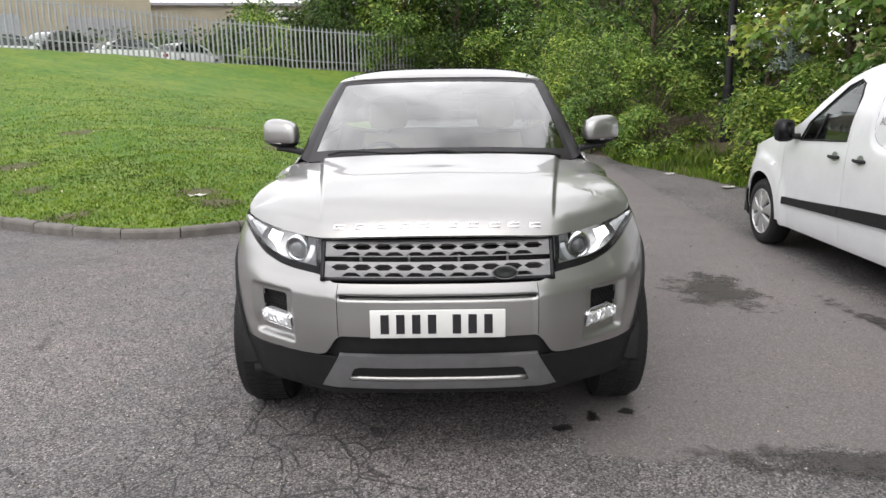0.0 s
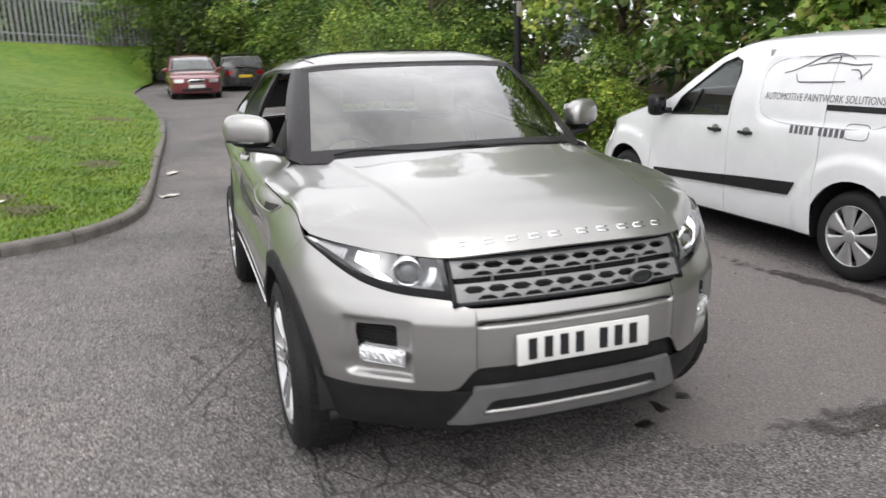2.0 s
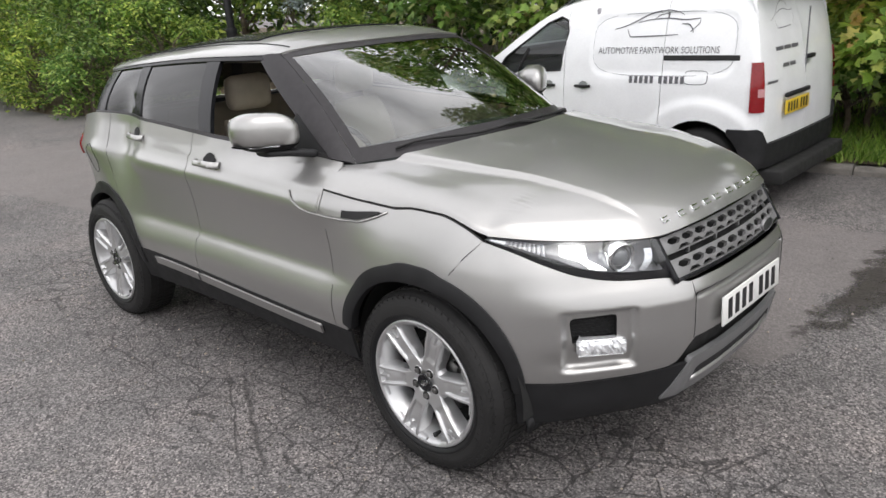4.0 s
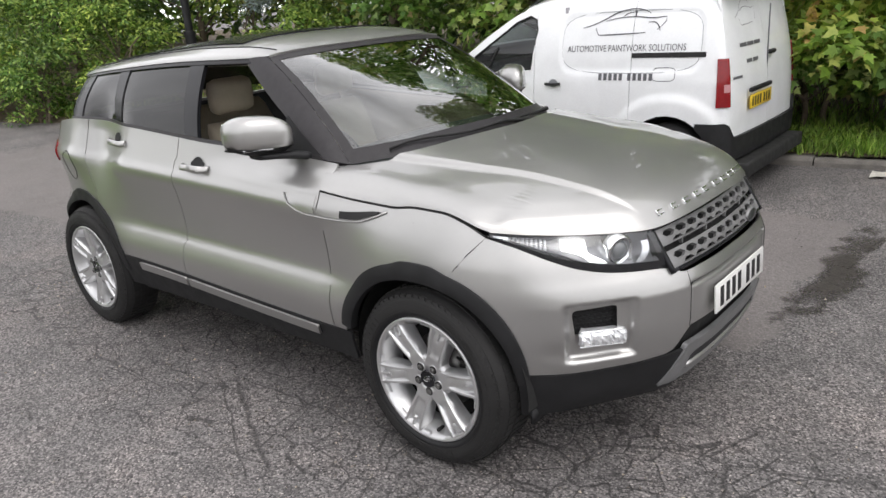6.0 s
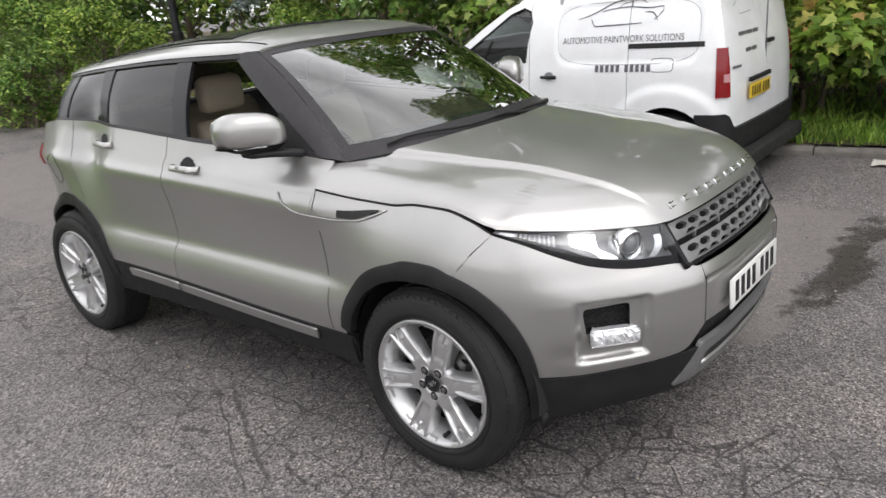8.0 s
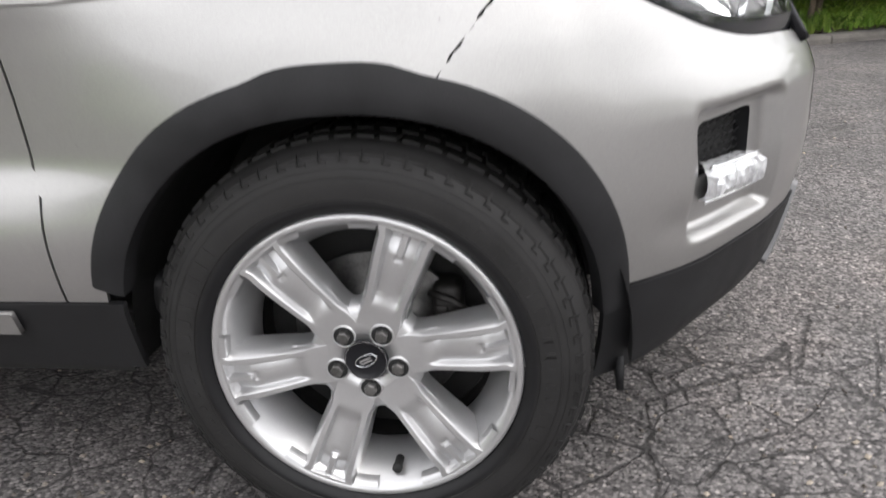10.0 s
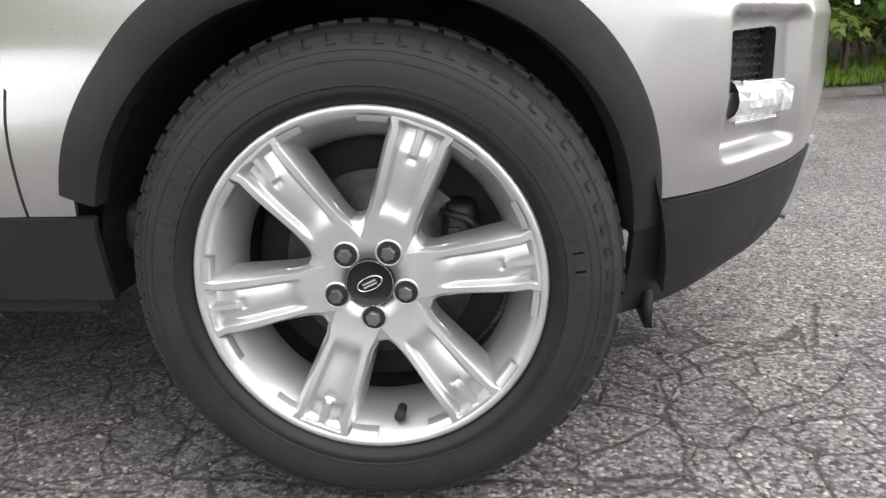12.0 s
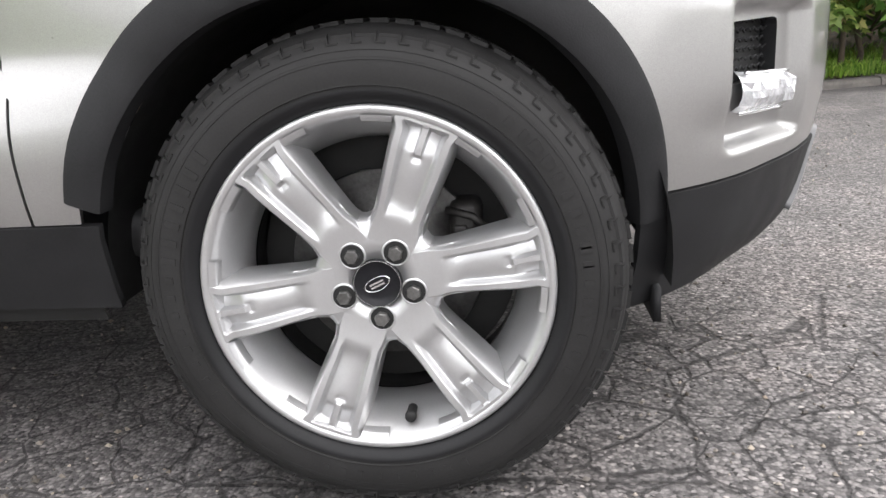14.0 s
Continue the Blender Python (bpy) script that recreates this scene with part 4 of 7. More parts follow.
grille = part("grille", sheet([[grille_point(-0.455 + 0.91 * i / 20, j / 4, -0.045) for i in range(21)] for j in range(5)]), BLACK, car, "black front grille with two grey lattice bars")
bm = bmesh.new()
for w0, w1 in ((0.0, 0.04), (0.92, 1.0)):
    tube_bm(bm, [grille_point(-0.452 + 0.904 * i / 24, (w0 + w1) / 2, -0.004) for i in range(25)], 0.010, 6)
for sgn in (-1, 1):
    tube_bm(bm, [grille_point(sgn * 0.448, w / 8, 0.0) for w in range(9)], 0.011, 6)
part("grille_surround", bm, GLOSS_BLACK, grille)
def pierced_strip(w0, w1):
    """A grey bar with a row of six-sided holes above a row of low ones."""
    bm = bmesh.new()
    step, cells = 0.0835, 10
    x0 = -step * cells / 2

    def outline(pts):
        vs = [bm.verts.new((x, w, 0)) for x, w in pts]
        return [bm.edges.new((vs[k], vs[(k + 1) % len(vs)])) for k in range(len(vs))]

    def at(f):
        return w0 + (w1 - w0) * f

    edges = outline([(-0.445 + 0.89 * k / 40, w0) for k in range(41)] + [(0.445 - 0.89 * k / 40, w1) for k in range(41)])
    for k in range(cells):
        a = x0 + step * k
        edges += outline([(a + step * q, at(f)) for q, f in ((0.04, 0.33), (0.27, 0.15), (0.73, 0.15), (0.96, 0.33), (0.73, 0.52), (0.27, 0.52))])
        if k:
            edges += outline([(a + step * q, at(f)) for q, f in ((-0.20, 0.66), (0.20, 0.66), (0.42, 0.86), (0.42, 0.92), (-0.42, 0.92), (-0.42, 0.86))])
    bmesh.ops.triangle_fill(bm, use_beauty=True, use_dissolve=False, edges=edges)
    for v in bm.verts:
        v.co = grille_point(v.co.x, v.co.y, 0.004 + 0.006 * math.sin(math.pi * (v.co.y - w0) / (w1 - w0)))
    bmesh.ops.recalc_face_normals(bm, faces=bm.faces)
    if sum(f.normal.y for f in bm.faces) > 0:
        bmesh.ops.reverse_faces(bm, faces=bm.faces)
    return bm


for w0, w1 in ((0.03, 0.40), (0.52, 0.90)):
    solid(part("lattice_bar", pierced_strip(w0, w1), GRILLE_GREY, grille, "", False), 0.014)
for x in (-0.30, -0.11, 0.085, 0.275):
    part("grille_post", box(0, 0, 0, 0.010, 0.012, 0.030, 0.002, Matrix.Translation(grille_point(x, 0.46, -0.01))), GRILLE_GREY, grille)
bm = lathe([(0.0, 0.0), (0.004, 0.030), (0.004, 0.044), (-0.006, 0.047)], 32)
part("oval_badge", moved(bm, Matrix.Translation(grille_point(0.262, 0.78, 0.018)) @ pose(0, 0, 0, 0, 0, -90) @ Matrix.Diagonal((1, 1.0, 0.55, 1))), worn("dark_enamel", (0.02, 0.024, 0.022), 0.45, 0.0, 0.0), grille, "dark oval badge with a bright rim")
part("badge_rim", moved(lathe([(0.004, 0.044), (0.006, 0.046), (0.004, 0.049), (-0.006, 0.049)], 32), Matrix.Translation(grille_point(0.262, 0.78, 0.019)) @ pose(0, 0, 0, 0, 0, -90) @ Matrix.Diagonal((1, 1.0, 0.55, 1))), GRILLE_GREY, grille)

# bright raised marks along the bonnet's lip
for i, x in enumerate((-0.385, -0.30, -0.215, -0.13, -0.05, 0.055, 0.14, 0.225, 0.30, 0.385)):
    a = next(k / 400 for k in range(400) if FRONT.at(k / 400 * FRONT.length)[0] >= abs(x))
    lo, hi = bonnet_point(a, 0.024), bonnet_point(a, 0.042)
    for v in (lo, hi):
        v.x = math.copysign(v.x, x)
    up = (hi - lo).normalized()
    across = Vector((1, 0, 0))
    out = up.cross(across)
    m = Matrix((across, up, -out)).transposed().to_4x4()
    m.translation = (lo + hi) / 2
    mark = joined(box(0, 0.0085, 0, 0.044, 0.005, 0.008, 0.001), box(0, -0.0085, 0, 0.044, 0.005, 0.008, 0.001), box(-0.019, 0, 0, 0.006, 0.020, 0.008, 0.001))
    part("raised_mark", moved(mark, m), CHROME, bonnet, "bright raised mark")


PROJECTOR = worn("projector_lens", (0.12, 0.125, 0.13), 0.05, 0.0, 1.0, 0.1, 20.0, 100.0, 0.0)


# head lamps
def lamp_a(x):
    return next(k / 400 for k in range(401) if FRONT.at(k / 400 * FRONT.length)[0] >= x or k == 400)


def lamp_point(q, w, out=0.0):
    """q: from the grille to the tip; w: from the bonnet down to the bumper."""
    a0 = lamp_a(0.462)
    top = bonnet_point(a0 + (1 - a0) * q, 0.0, -0.006)
    s0 = 0.462
    s0 = float(np.interp(0.47, body.way.p[: len(body.way.p) // 2, 0], body.way.s[: len(body.way.p) // 2]))
    low = body.point(s0 + (S_TIP - s0) * q, nose_top(s0 + (S_TIP - s0) * q) + 0.004)
    v = top + (low - top) * w
    n = Vector((0.45 + 0.4 * q, -1.0 + 0.4 * q, 0.25)).normalized()
    return v + n * (0.012 * 4 * w * (1 - w) + out)


for side in (1, -1):
    flip = Matrix.Diagonal((side, 1, 1, 1))
    lamp = part("headlamp", moved(sheet([[lamp_point(q / 30, w / 8) for q in range(31)] for w in range(9)]), flip), LENS, car, "clear swept-back headlamp with a lit running light")
    lamp.visible_shadow = False
    part("lamp_housing", moved(sheet([[lamp_point(q / 30, w / 6, -0.060 * math.sin(math.pi * min(1, 0.15 + w / 6 * 0.8))) for q in range(31)] for w in range(7)]), flip), LAMP_GREY, lamp, "grey lamp interior")
    dip = lambda q: 0.80 - 0.16 * math.exp(-(((q - 0.66) / 0.16) ** 2)) - 0.10 * smooth(0.75, 1.0, q)
    bm = sheet([[lamp_point(q / 40, dip(q / 40) + (1.02 - dip(q / 40)) * w, -0.004) for q in range(0, 41)] for w in (0, 0.5, 1)])
    part("lamp_border", moved(bm, flip), GLOSS_BLACK, lamp, "black lower border")
    bm = sheet([[lamp_point(0.035 * i / 3, w / 8, -0.004) for i in range(4)] for w in range(9)])
    part("lamp_edge", moved(bm, flip), GLOSS_BLACK, lamp, "black edge beside the grille")
    for k in range(9):
        q = 0.66 + 0.026 * k
        bm = sheet([[lamp_point(q + 0.022 * i / 3, 0.14 + (0.50 - 0.014 * k) * w / 5, -0.020 + 0.006 * math.sin(math.pi * i / 3)) for i in range(4)] for w in range(6)])
        part("side_reflector", moved(bm, flip), LAMP_SILVER, lamp, "ribbed silver reflector")
    part("tip_reflector", moved(sheet([[lamp_point(0.885 + 0.09 * i / 6, 0.20 + 0.36 * w, -0.010) for i in range(7)] for w in (0, 0.5, 1)]), flip), WHITE_LENS, lamp)
    eye = lamp_point(0.235, 0.42, -0.024)
    aim = Matrix.Translation(eye) @ pose(0, 0, 0, 0, 8, -68)
    bm = lathe([(-0.05, 0.056), (0.0, 0.056), (0.010, 0.052), (0.012, 0.046), (-0.01, 0.043)], 40)
    part("lamp_ring", moved(bm, flip @ aim), CHROME, lamp)
    bm = lathe([(-0.008, 0.043), (-0.004, 0.038), (0.002, 0.037), (0.001, 0.034)], 40)
    part("inner_ring", moved(bm, flip @ aim), LAMP_GREY, lamp)
    bm = lathe([(-0.01, 0.036), (0.004, 0.031), (0.013, 0.022), (0.017, 0.012), (0.018, 0.0005)], 32)
    part("lamp_lens", moved(bm, flip @ aim), PROJECTOR, lamp)
    bm = sheet([[lamp_point(0.43 + 0.15 * i / 8 - 0.10 * smooth(0.55, 1.0, j / 10) * (1 - i / 16), 0.10 + 0.66 * j / 10, -0.018 + 0.006 * math.sin(math.pi * i / 8)) for i in range(9) if j < 7 or i < 4] + ([lamp_point(0.43 + 0.075 - 0.10 * smooth(0.55, 1.0, j / 10) * 0.8, 0.10 + 0.66 * j / 10, -0.018)] * 5 if j >= 7 else []) for j in range(11)])
    bmesh.ops.remove_doubles(bm, verts=bm.verts, dist=1e-6)
    part("running_light", moved(bm, flip), DRL, lamp, "lit white running light")
    bm = sheet([[lamp_point(0.050 + 0.045 * i / 3 + 0.075 * (k / 10) ** 2, 0.22 + 0.56 * k / 10, -0.012) for i in range(4)] for k in range(11)])
    part("light_guide", moved(bm, flip), WHITE_LENS, lamp, "clear curved light guide")

# lower lamps in their ducts
def fog_point(y, z, out):
    return body.point(S(y), z, out)


def duct():
    h = duct_hole()
    front = [body.point(s, z, 0.0) for s, z in h]
    back = [body.point(s, z, -0.05) for s, z in h]
    bm = bmesh.new()
    f, b = [bm.verts.new(p) for p in front], [bm.verts.new(p) for p in back]
    for i in range(len(f)):
        bm.faces.new((f[i], f[(i + 1) % len(f)], b[(i + 1) % len(f)], b[i]))
    bm.faces.new(b)
    return bm


pair("side_duct", duct, PLASTIC, car, "black duct with a mesh insert", False)


def duct_mesh():
    bm = bmesh.new()
    for i in range(8):
        for j in range(7):
            y, z = -0.676 + 0.0145 * i + (0.009 if j % 2 else 0), 0.620 + 0.0145 * j
            tube_bm(bm, [body.point(S(y), z, -0.020), body.point(S(y + 0.008), z + 0.006, -0.018), body.point(S(y + 0.016), z, -0.020)], 0.0022, 4)
    return bm


pair("duct_mesh", duct_mesh, PLASTIC, car)


def fog_body():
    rng = random.Random(5)
    rows = []
    levels = ((0.548, -0.012, 0.016), (0.551, 0.012, 0.006), (0.562, 0.028, 0.0), (0.574, 0.031, 0.0), (0.586, 0.030, 0.0), (0.598, 0.026, 0.0), (0.608, 0.018, 0.004), (0.613, 0.006, 0.010), (0.614, -0.014, 0.014))
    for k, (z, o, e) in enumerate(levels):
        y0, y1 = -0.690 + e, -0.572 - e
        inner = 1 < k < 7
        rows.append([body.point(S(y0 + (y1 - y0) * i / 22), z + 0.006 * i / 22, (o if 0 < i < 22 else o - 0.016) + (rng.uniform(-0.004, 0.003) if inner and 0 < i < 22 else 0.0)) for i in range(23)])
    return sheet(rows)


fogs = pair("lower_lamp", fog_body, WHITE_LENS, car, "clear faceted lower lamp with bright reflectors", False)
for f, side in zip(fogs, (1, -1)):
    flip = Matrix.Diagonal((side, 1, 1, 1))
    bm = bmesh.new()
    for z0, o in ((0.550, 0.013), (0.611, 0.012)):
        tube_bm(bm, [body.point(S(-0.684 + 0.106 * i / 12), z0 + 0.006 * i / 12, o) for i in range(13)], 0.0035, 5)
    part("lamp_bezel", moved(bm, flip), CHROME, f, "thin bright bezel")

# intake, skid plate, number plate
part("lower_intake", sheet([[(x, -0.813 + 0.17 * x * x + 0.045 + (0.02 if k % 2 else 0), 0.475 + 0.011 * k) for x in [-0.46 + 0.92 * i / 16 for i in range(17)]] for k in range(10)]), BLACK, car, "black ribbed lower intake", False)


def skid_out(x, z):
    s = float(np.interp(abs(x), body.way.p[: body.mid, 0], body.way.s[: body.mid]))
    p = body.point(s, z, 0.006 * (1 - smooth(0.38, 0.47, abs(x))) + 0.004)
    return Vector((x, p.y, z))


bm = bmesh.new()
cols, rws = 48, 14
grid = {}
for j in range(rws + 1):
    h = j / rws
    z = 0.335 + 0.150 * h
    half = 0.475 - 0.085 * h
    for i in range(cols + 1):
        grid[i, j] = bm.verts.new((-half + 2 * half * i / cols, z, 0))
for j in range(rws):
    for i in range(cols):
        bm.faces.new((grid[i, j], grid[i + 1, j], grid[i + 1, j + 1], grid[i, j + 1]))
cut_hole(bm, [(-0.36, 0.372), (0.36, 0.372), (0.335, 0.424), (0.315, 0.432), (-0.315, 0.432), (-0.335, 0.424)])
bmesh.ops.triangulate(bm, faces=[f for f in bm.faces if len(f.verts) > 4])
for v in bm.verts:
    v.co = skid_out(v.co.x, v.co.y)
skid = part("skid_plate", bm, SKID, car, "satin grey skid plate under the bumper")
solid(skid, 0.02)
part("skid_lip", tube([skid_out(-0.35 + 0.7 * i / 20, 0.382) + Vector((0, 0.006, 0)) for i in range(21)], 0.010, 8), SILVER, car)
part("skid_slot", sheet([[(x, -0.775 + 0.19 * x * x, z) for x in [-0.38 + 0.76 * i / 12 for i in range(13)]] for z in (0.34, 0.40, 0.46)]), BLACK, car)


def number_plate(parent, m, mat, wide, high):
    plate = part("number_plate", moved(box(0, 0, 0, wide, high, 0.008, 0.003), m), mat, parent, "number plate with plain dark bars")
    x = -wide * 0.44
    for gap in (0, 0, 0, 0, 1, 0, 0):
        x += wide * 0.065 * gap
        part("plate_bar", moved(box(x + wide * 0.05, 0, 0.0045, wide * 0.062, high * 0.68, 0.003), m), INK, plate, "", False)
        x += wide * 0.1165
    return plate


number_plate(car, pose(0, -0.853, 0.626, 88, 0, 0), PLATE_WHITE, 0.52, 0.111)


# glasshouse
edge_x = spline((1.10, 0.598), (1.24, 0.632), (1.7, 0.655), (2.34, 0.652), (2.8, 0.618), (3.05, 0.58))
edge_z = spline((1.10, 1.553), (1.24, 1.548), (1.7, 1.540), (2.34, 1.508), (2.8, 1.472), (3.05, 1.448))


def side_point(y0, y1, h, out=0.0):
    lo = body.point(S(y0), belt_z(y0), -0.012)
    hi = Vector((edge_x(y1), y1, edge_z(y1)))
    v = lo + (hi - lo) * h
    v.x += 0.022 * 4 * h * (1 - h) + out
    v.z += 0.25 * out
    return v


SCREEN_LOW = Way([(0, 0.225, 1.160), (0.3, 0.275, 1.155), (0.50, 0.330, 1.145), (0.62, 0.410, 1.136), (0.725, 0.520, 1.122)])
SCREEN_TOP = Way([(0, 1.100, 1.573), (0.3, 1.106, 1.569), (0.50, 1.120, 1.561), (0.600, 1.135, 1.553)])


def screen_point(a, h, out=0.0):
    p, q = SCREEN_LOW.at(abs(a) * SCREEN_LOW.length), SCREEN_TOP.at(abs(a) * SCREEN_TOP.length)
    v = p + (q - p) * h
    k = 0.028 * 4 * h * (1 - h) + out
    return Vector((math.copysign(v[0], a), v[1] - 0.5 * k, v[2] + 0.85 * k))


screen = part("windscreen", sheet([[screen_point(-1 + 2 * i / 48, j / 24) for i in range(49)] for j in range(25)], flip=False), SCREEN, car, "raked windscreen reflecting cloud and trees")
screen.visible_shadow = False
bm = bmesh.new()
for a0, a1, h0, h1 in ((-1, 1, 0.0, 0.10), (-1, 1, 0.94, 1.0), (-1, -0.94, 0.10, 0.94), (0.94, 1, 0.10, 0.94)):
    n, m_ = (40, 2) if a1 - a0 > 1 else (2, 20)
    bm = joined(bm, sheet([[screen_point(a0 + (a1 - a0) * i / n, h0 + (h1 - h0) * j / m_, 0.002) for i in range(n + 1)] for j in range(m_ + 1)]))
part("screen_border", bm, SATIN_BLACK, screen, "black printed border")
part("cowl", sheet([[Vector((x, y, z)) for x, y, z in [(math.copysign(REAR.at(abs(a) * 0.86 * REAR.length)[0], a), REAR.at(abs(a) * 0.86 * REAR.length)[1] - 0.01 + 0.16 * t, REAR.at(abs(a) * 0.86 * REAR.length)[2] - 0.03 - 0.02 * math.sin(3.14 * t)) for a in [-1 + i / 15 for i in range(31)]]] for t in (0, 0.25, 0.5)]), BLACK, car)

COLS = {"a": (0.60, 1.235), "b0": (1.43, 1.56), "b1": (1.54, 1.68), "c0": (2.17, 2.29), "c1": (2.25, 2.40), "d0": (2.60, 2.74), "d1": (2.72, 2.90)}


def pillar(k0, k1, h0=0.0, h1=1.0, n=4, m_=12, out=0.0):
    (a0, b0), (a1, b1) = k0, k1
    return sheet([[side_point(a0 + (a1 - a0) * i / n, b0 + (b1 - b0) * i / n, h0 + (h1 - h0) * j / m_, out) for i in range(n + 1)] for j in range(m_ + 1)])


def a_pillar():
    rows = []
    for j in range(17):
        h = j / 16
        p, q = screen_point(1.0, h), side_point(0.625, 1.27, h)
        rows.append([p, p + (q - p) * 0.3 + Vector((0.012, -0.008, 0.006)), p + (q - p) * 0.65 + Vector((0.012, -0.004, 0.004)), q])
    return sheet(rows)


pair("windscreen_pillar", a_pillar, SATIN_BLACK, car, "satin black windscreen pillar", True, 0.03)
pair("door_pillar", lambda: pillar(COLS["b0"], COLS["b1"]), GLOSS_BLACK, car, "black door pillar", True, 0.02)
pair("rear_pillar", lambda: pillar(COLS["c0"], COLS["c1"]), GLOSS_BLACK, car, "black rear pillar", True, 0.02)
pair("tail_pillar", lambda: pillar(COLS["d0"], COLS["d1"]), GLOSS_BLACK, car, "black tail pillar", True, 0.02)
pair("window_top_trim", lambda: pillar((0.60, 1.235), (2.72, 2.90), 0.955, 1.0, 30, 2, 0.004), GLOSS_BLACK, car, "black window surround", True, 0.015)
pair("window_base_trim", lambda: pillar((0.62, 1.24), (2.72, 2.90), -0.01, 0.045, 30, 2, 0.006), SATIN_BLACK, car, "black window seal", True, 0.015)
for name, a, b in (("rear_side_window", "b1", "c0"), ("quarter_window", "c1", "d0")):
    for ob in pair(name, lambda: pillar(COLS[a], COLS[b], 0.03, 0.97, 8, 10, -0.006), PRIVACY, car, "dark privacy glass", True):
        ob.visible_shadow = False


def mirror_corner():
    p = [side_point(0.62, 1.22, 0.02, 0.004), side_point(0.92, 1.3, 0.02, 0.004), side_point(0.62, 1.22, 0.42, 0.004)]
    bm = bmesh.new()
    bm.faces.new([bm.verts.new(v) for v in p])
    return bm


pair("mirror_corner", mirror_corner, PLASTIC, car, "", True, 0.02)

# roof
roof_z = spline((1.08, 1.575), (1.18, 1.612), (1.35, 1.636), (1.6, 1.640), (2.0, 1.620), (2.4, 1.588), (2.8, 1.548), (3.18, 1.500))


def roof_point(q, y, lift=0.0):
    ex, ez, zc = edge_x(min(3.05, y)) - 0.05 * smooth(2.9, 3.2, y), edge_z(min(3.05, y)) - 0.015 * smooth(2.9, 3.2, y), roof_z(y)
    front = 0.035 * q * q * smooth(1.3, 1.1, y)
    k = 0.55 * (1 - math.sqrt(max(0.0, 1 - abs(q) ** 4.5))) + 0.45 * q * q * (0.35 + 0.65 * q * q)
    return Vector((ex * q * 1.01, y + front, zc - (zc - ez - 0.004) * k + lift))


qs = [-1, -0.995, -0.985, -0.97, -0.95, -0.925, -0.9, -0.87] + [-0.84 + 1.68 * i / 24 for i in range(25)] + [0.87, 0.9, 0.925, 0.95, 0.97, 0.985, 0.995, 1]
ys = [1.09, 1.10, 1.12, 1.15] + [1.2 + 1.76 * i / 34 for i in range(35)]
roof = part("roof", sheet([[roof_point(q, y) for q in qs] for y in ys]), SILVER, car, "silver roof rails and front header")
solid(roof, 0.03)
pano = part("roof_glass", sheet([[roof_point(-0.80 + 1.6 * i / 24, 1.42 + 1.30 * j / 24, 0.006) for i in range(25)] for j in range(25)]), GLOSS_BLACK, car, "dark panoramic roof glass")
solid(pano, 0.008)
pair("roof_seam", lambda: tube([roof_point(0.865, 1.13 + 0.05 * k, 0.001) for k in range(36)], 0.003, 5), PLASTIC, car)
part("headlining", sheet([[roof_point(q * 0.98, y, -0.05) for q in [-1 + 0.1 * i for i in range(21)]] for y in [1.12 + 0.1 * k for k in range(20)]]), LEATHER, car)
part("tailgate_glass", sheet([[Vector((side_point(2.72, 2.90, 1 - t).x * x, side_point(2.72, 2.90, 1 - t).y + (0.16 + 0.30 * t) * (1 - abs(x) ** 2.6), side_point(2.72, 2.90, 1 - t).z)) for x in [-1 + 0.05 * i for i in range(41)]] for t in (0, 0.25, 0.5, 0.75, 1)], flip=True), PRIVACY, car, "dark rear window")
part("spoiler", sheet([[roof_point(q, 2.90, 0.0), roof_point(q, 2.98, 0.006), roof_point(q, 3.05 + 0.07 * (1 - q * q), -0.004), roof_point(q, 3.04 + 0.07 * (1 - q * q), -0.03), roof_point(q, 2.93, -0.05)] for q in [-0.97 + 1.94 * i / 20 for i in range(21)]], flip=True), SILVER, car)
pair("tail_lamp", lambda: body.panel(S(2.93), S(3.25), 0.99, 1.10, 10, 5, [], 0.008), RED_LENS, car, "red tail lamp", True, 0.02)
pair("fuel_flap", lambda: tube([body.point(S(2.72 + 0.075 * math.cos(t)), 0.985 + 0.085 * math.sin(t), 0.0005) for t in [2 * math.pi * k / 32 for k in range(33)]], 0.002, 5), BLACK, car)

# door furniture
for y, z, owner in ((1.41, 1.078, doors), (2.18, 1.150, rear_doors)):
    for ob, side in zip(owner, (1, -1)):
        flip = Matrix.Diagonal((side, 1, 1, 1))
        rows = []
        for i in range(15):
            q = -1 + 2 * i / 14
            yy = y + 0.105 * q
            o = 0.034 * (1 - q**6) + 0.002
            rows.append([body.point(S(yy), z + 0.014 * math.cos(t) - 0.004 * q * q, o + 0.008 * math.sin(t)) for t in [2 * math.pi * k / 10 for k in range(10)]])
        bm = sheet(rows, close=True)
        bmesh.ops.recalc_face_normals(bm, faces=bm.faces)
        part("door_handle", moved(bm, flip), SILVER, ob)
        # flat dark disc on the door, painting the shade of an uncut finger recess
        bm = bmesh.new()
        ring = [bm.verts.new(body.point(S(y - 0.01 + 0.050 * math.cos(t)), z + 0.010 + 0.036 * math.sin(t), 0.003)) for t in [2 * math.pi * k / 24 for k in range(24)]]
        c = bm.verts.new(body.point(S(y - 0.01), z + 0.010, 0.0025))
        for k in range(24):
            bm.faces.new((ring[k], ring[(k + 1) % 24], c))
        part("handle_disc", moved(bm, flip), PLASTIC, ob, "flat dark disc for the shade in the finger recess")

# side vents on the wings
def vent_slot():
    return body.panel(S(0.20), S(0.50), lambda s: 0.957 + 0.04 * smooth(S(0.34), S(0.20), s), lambda s: wing_top(body.way.at(s)[1]) - 0.012, 20, 4, [], 0.004)


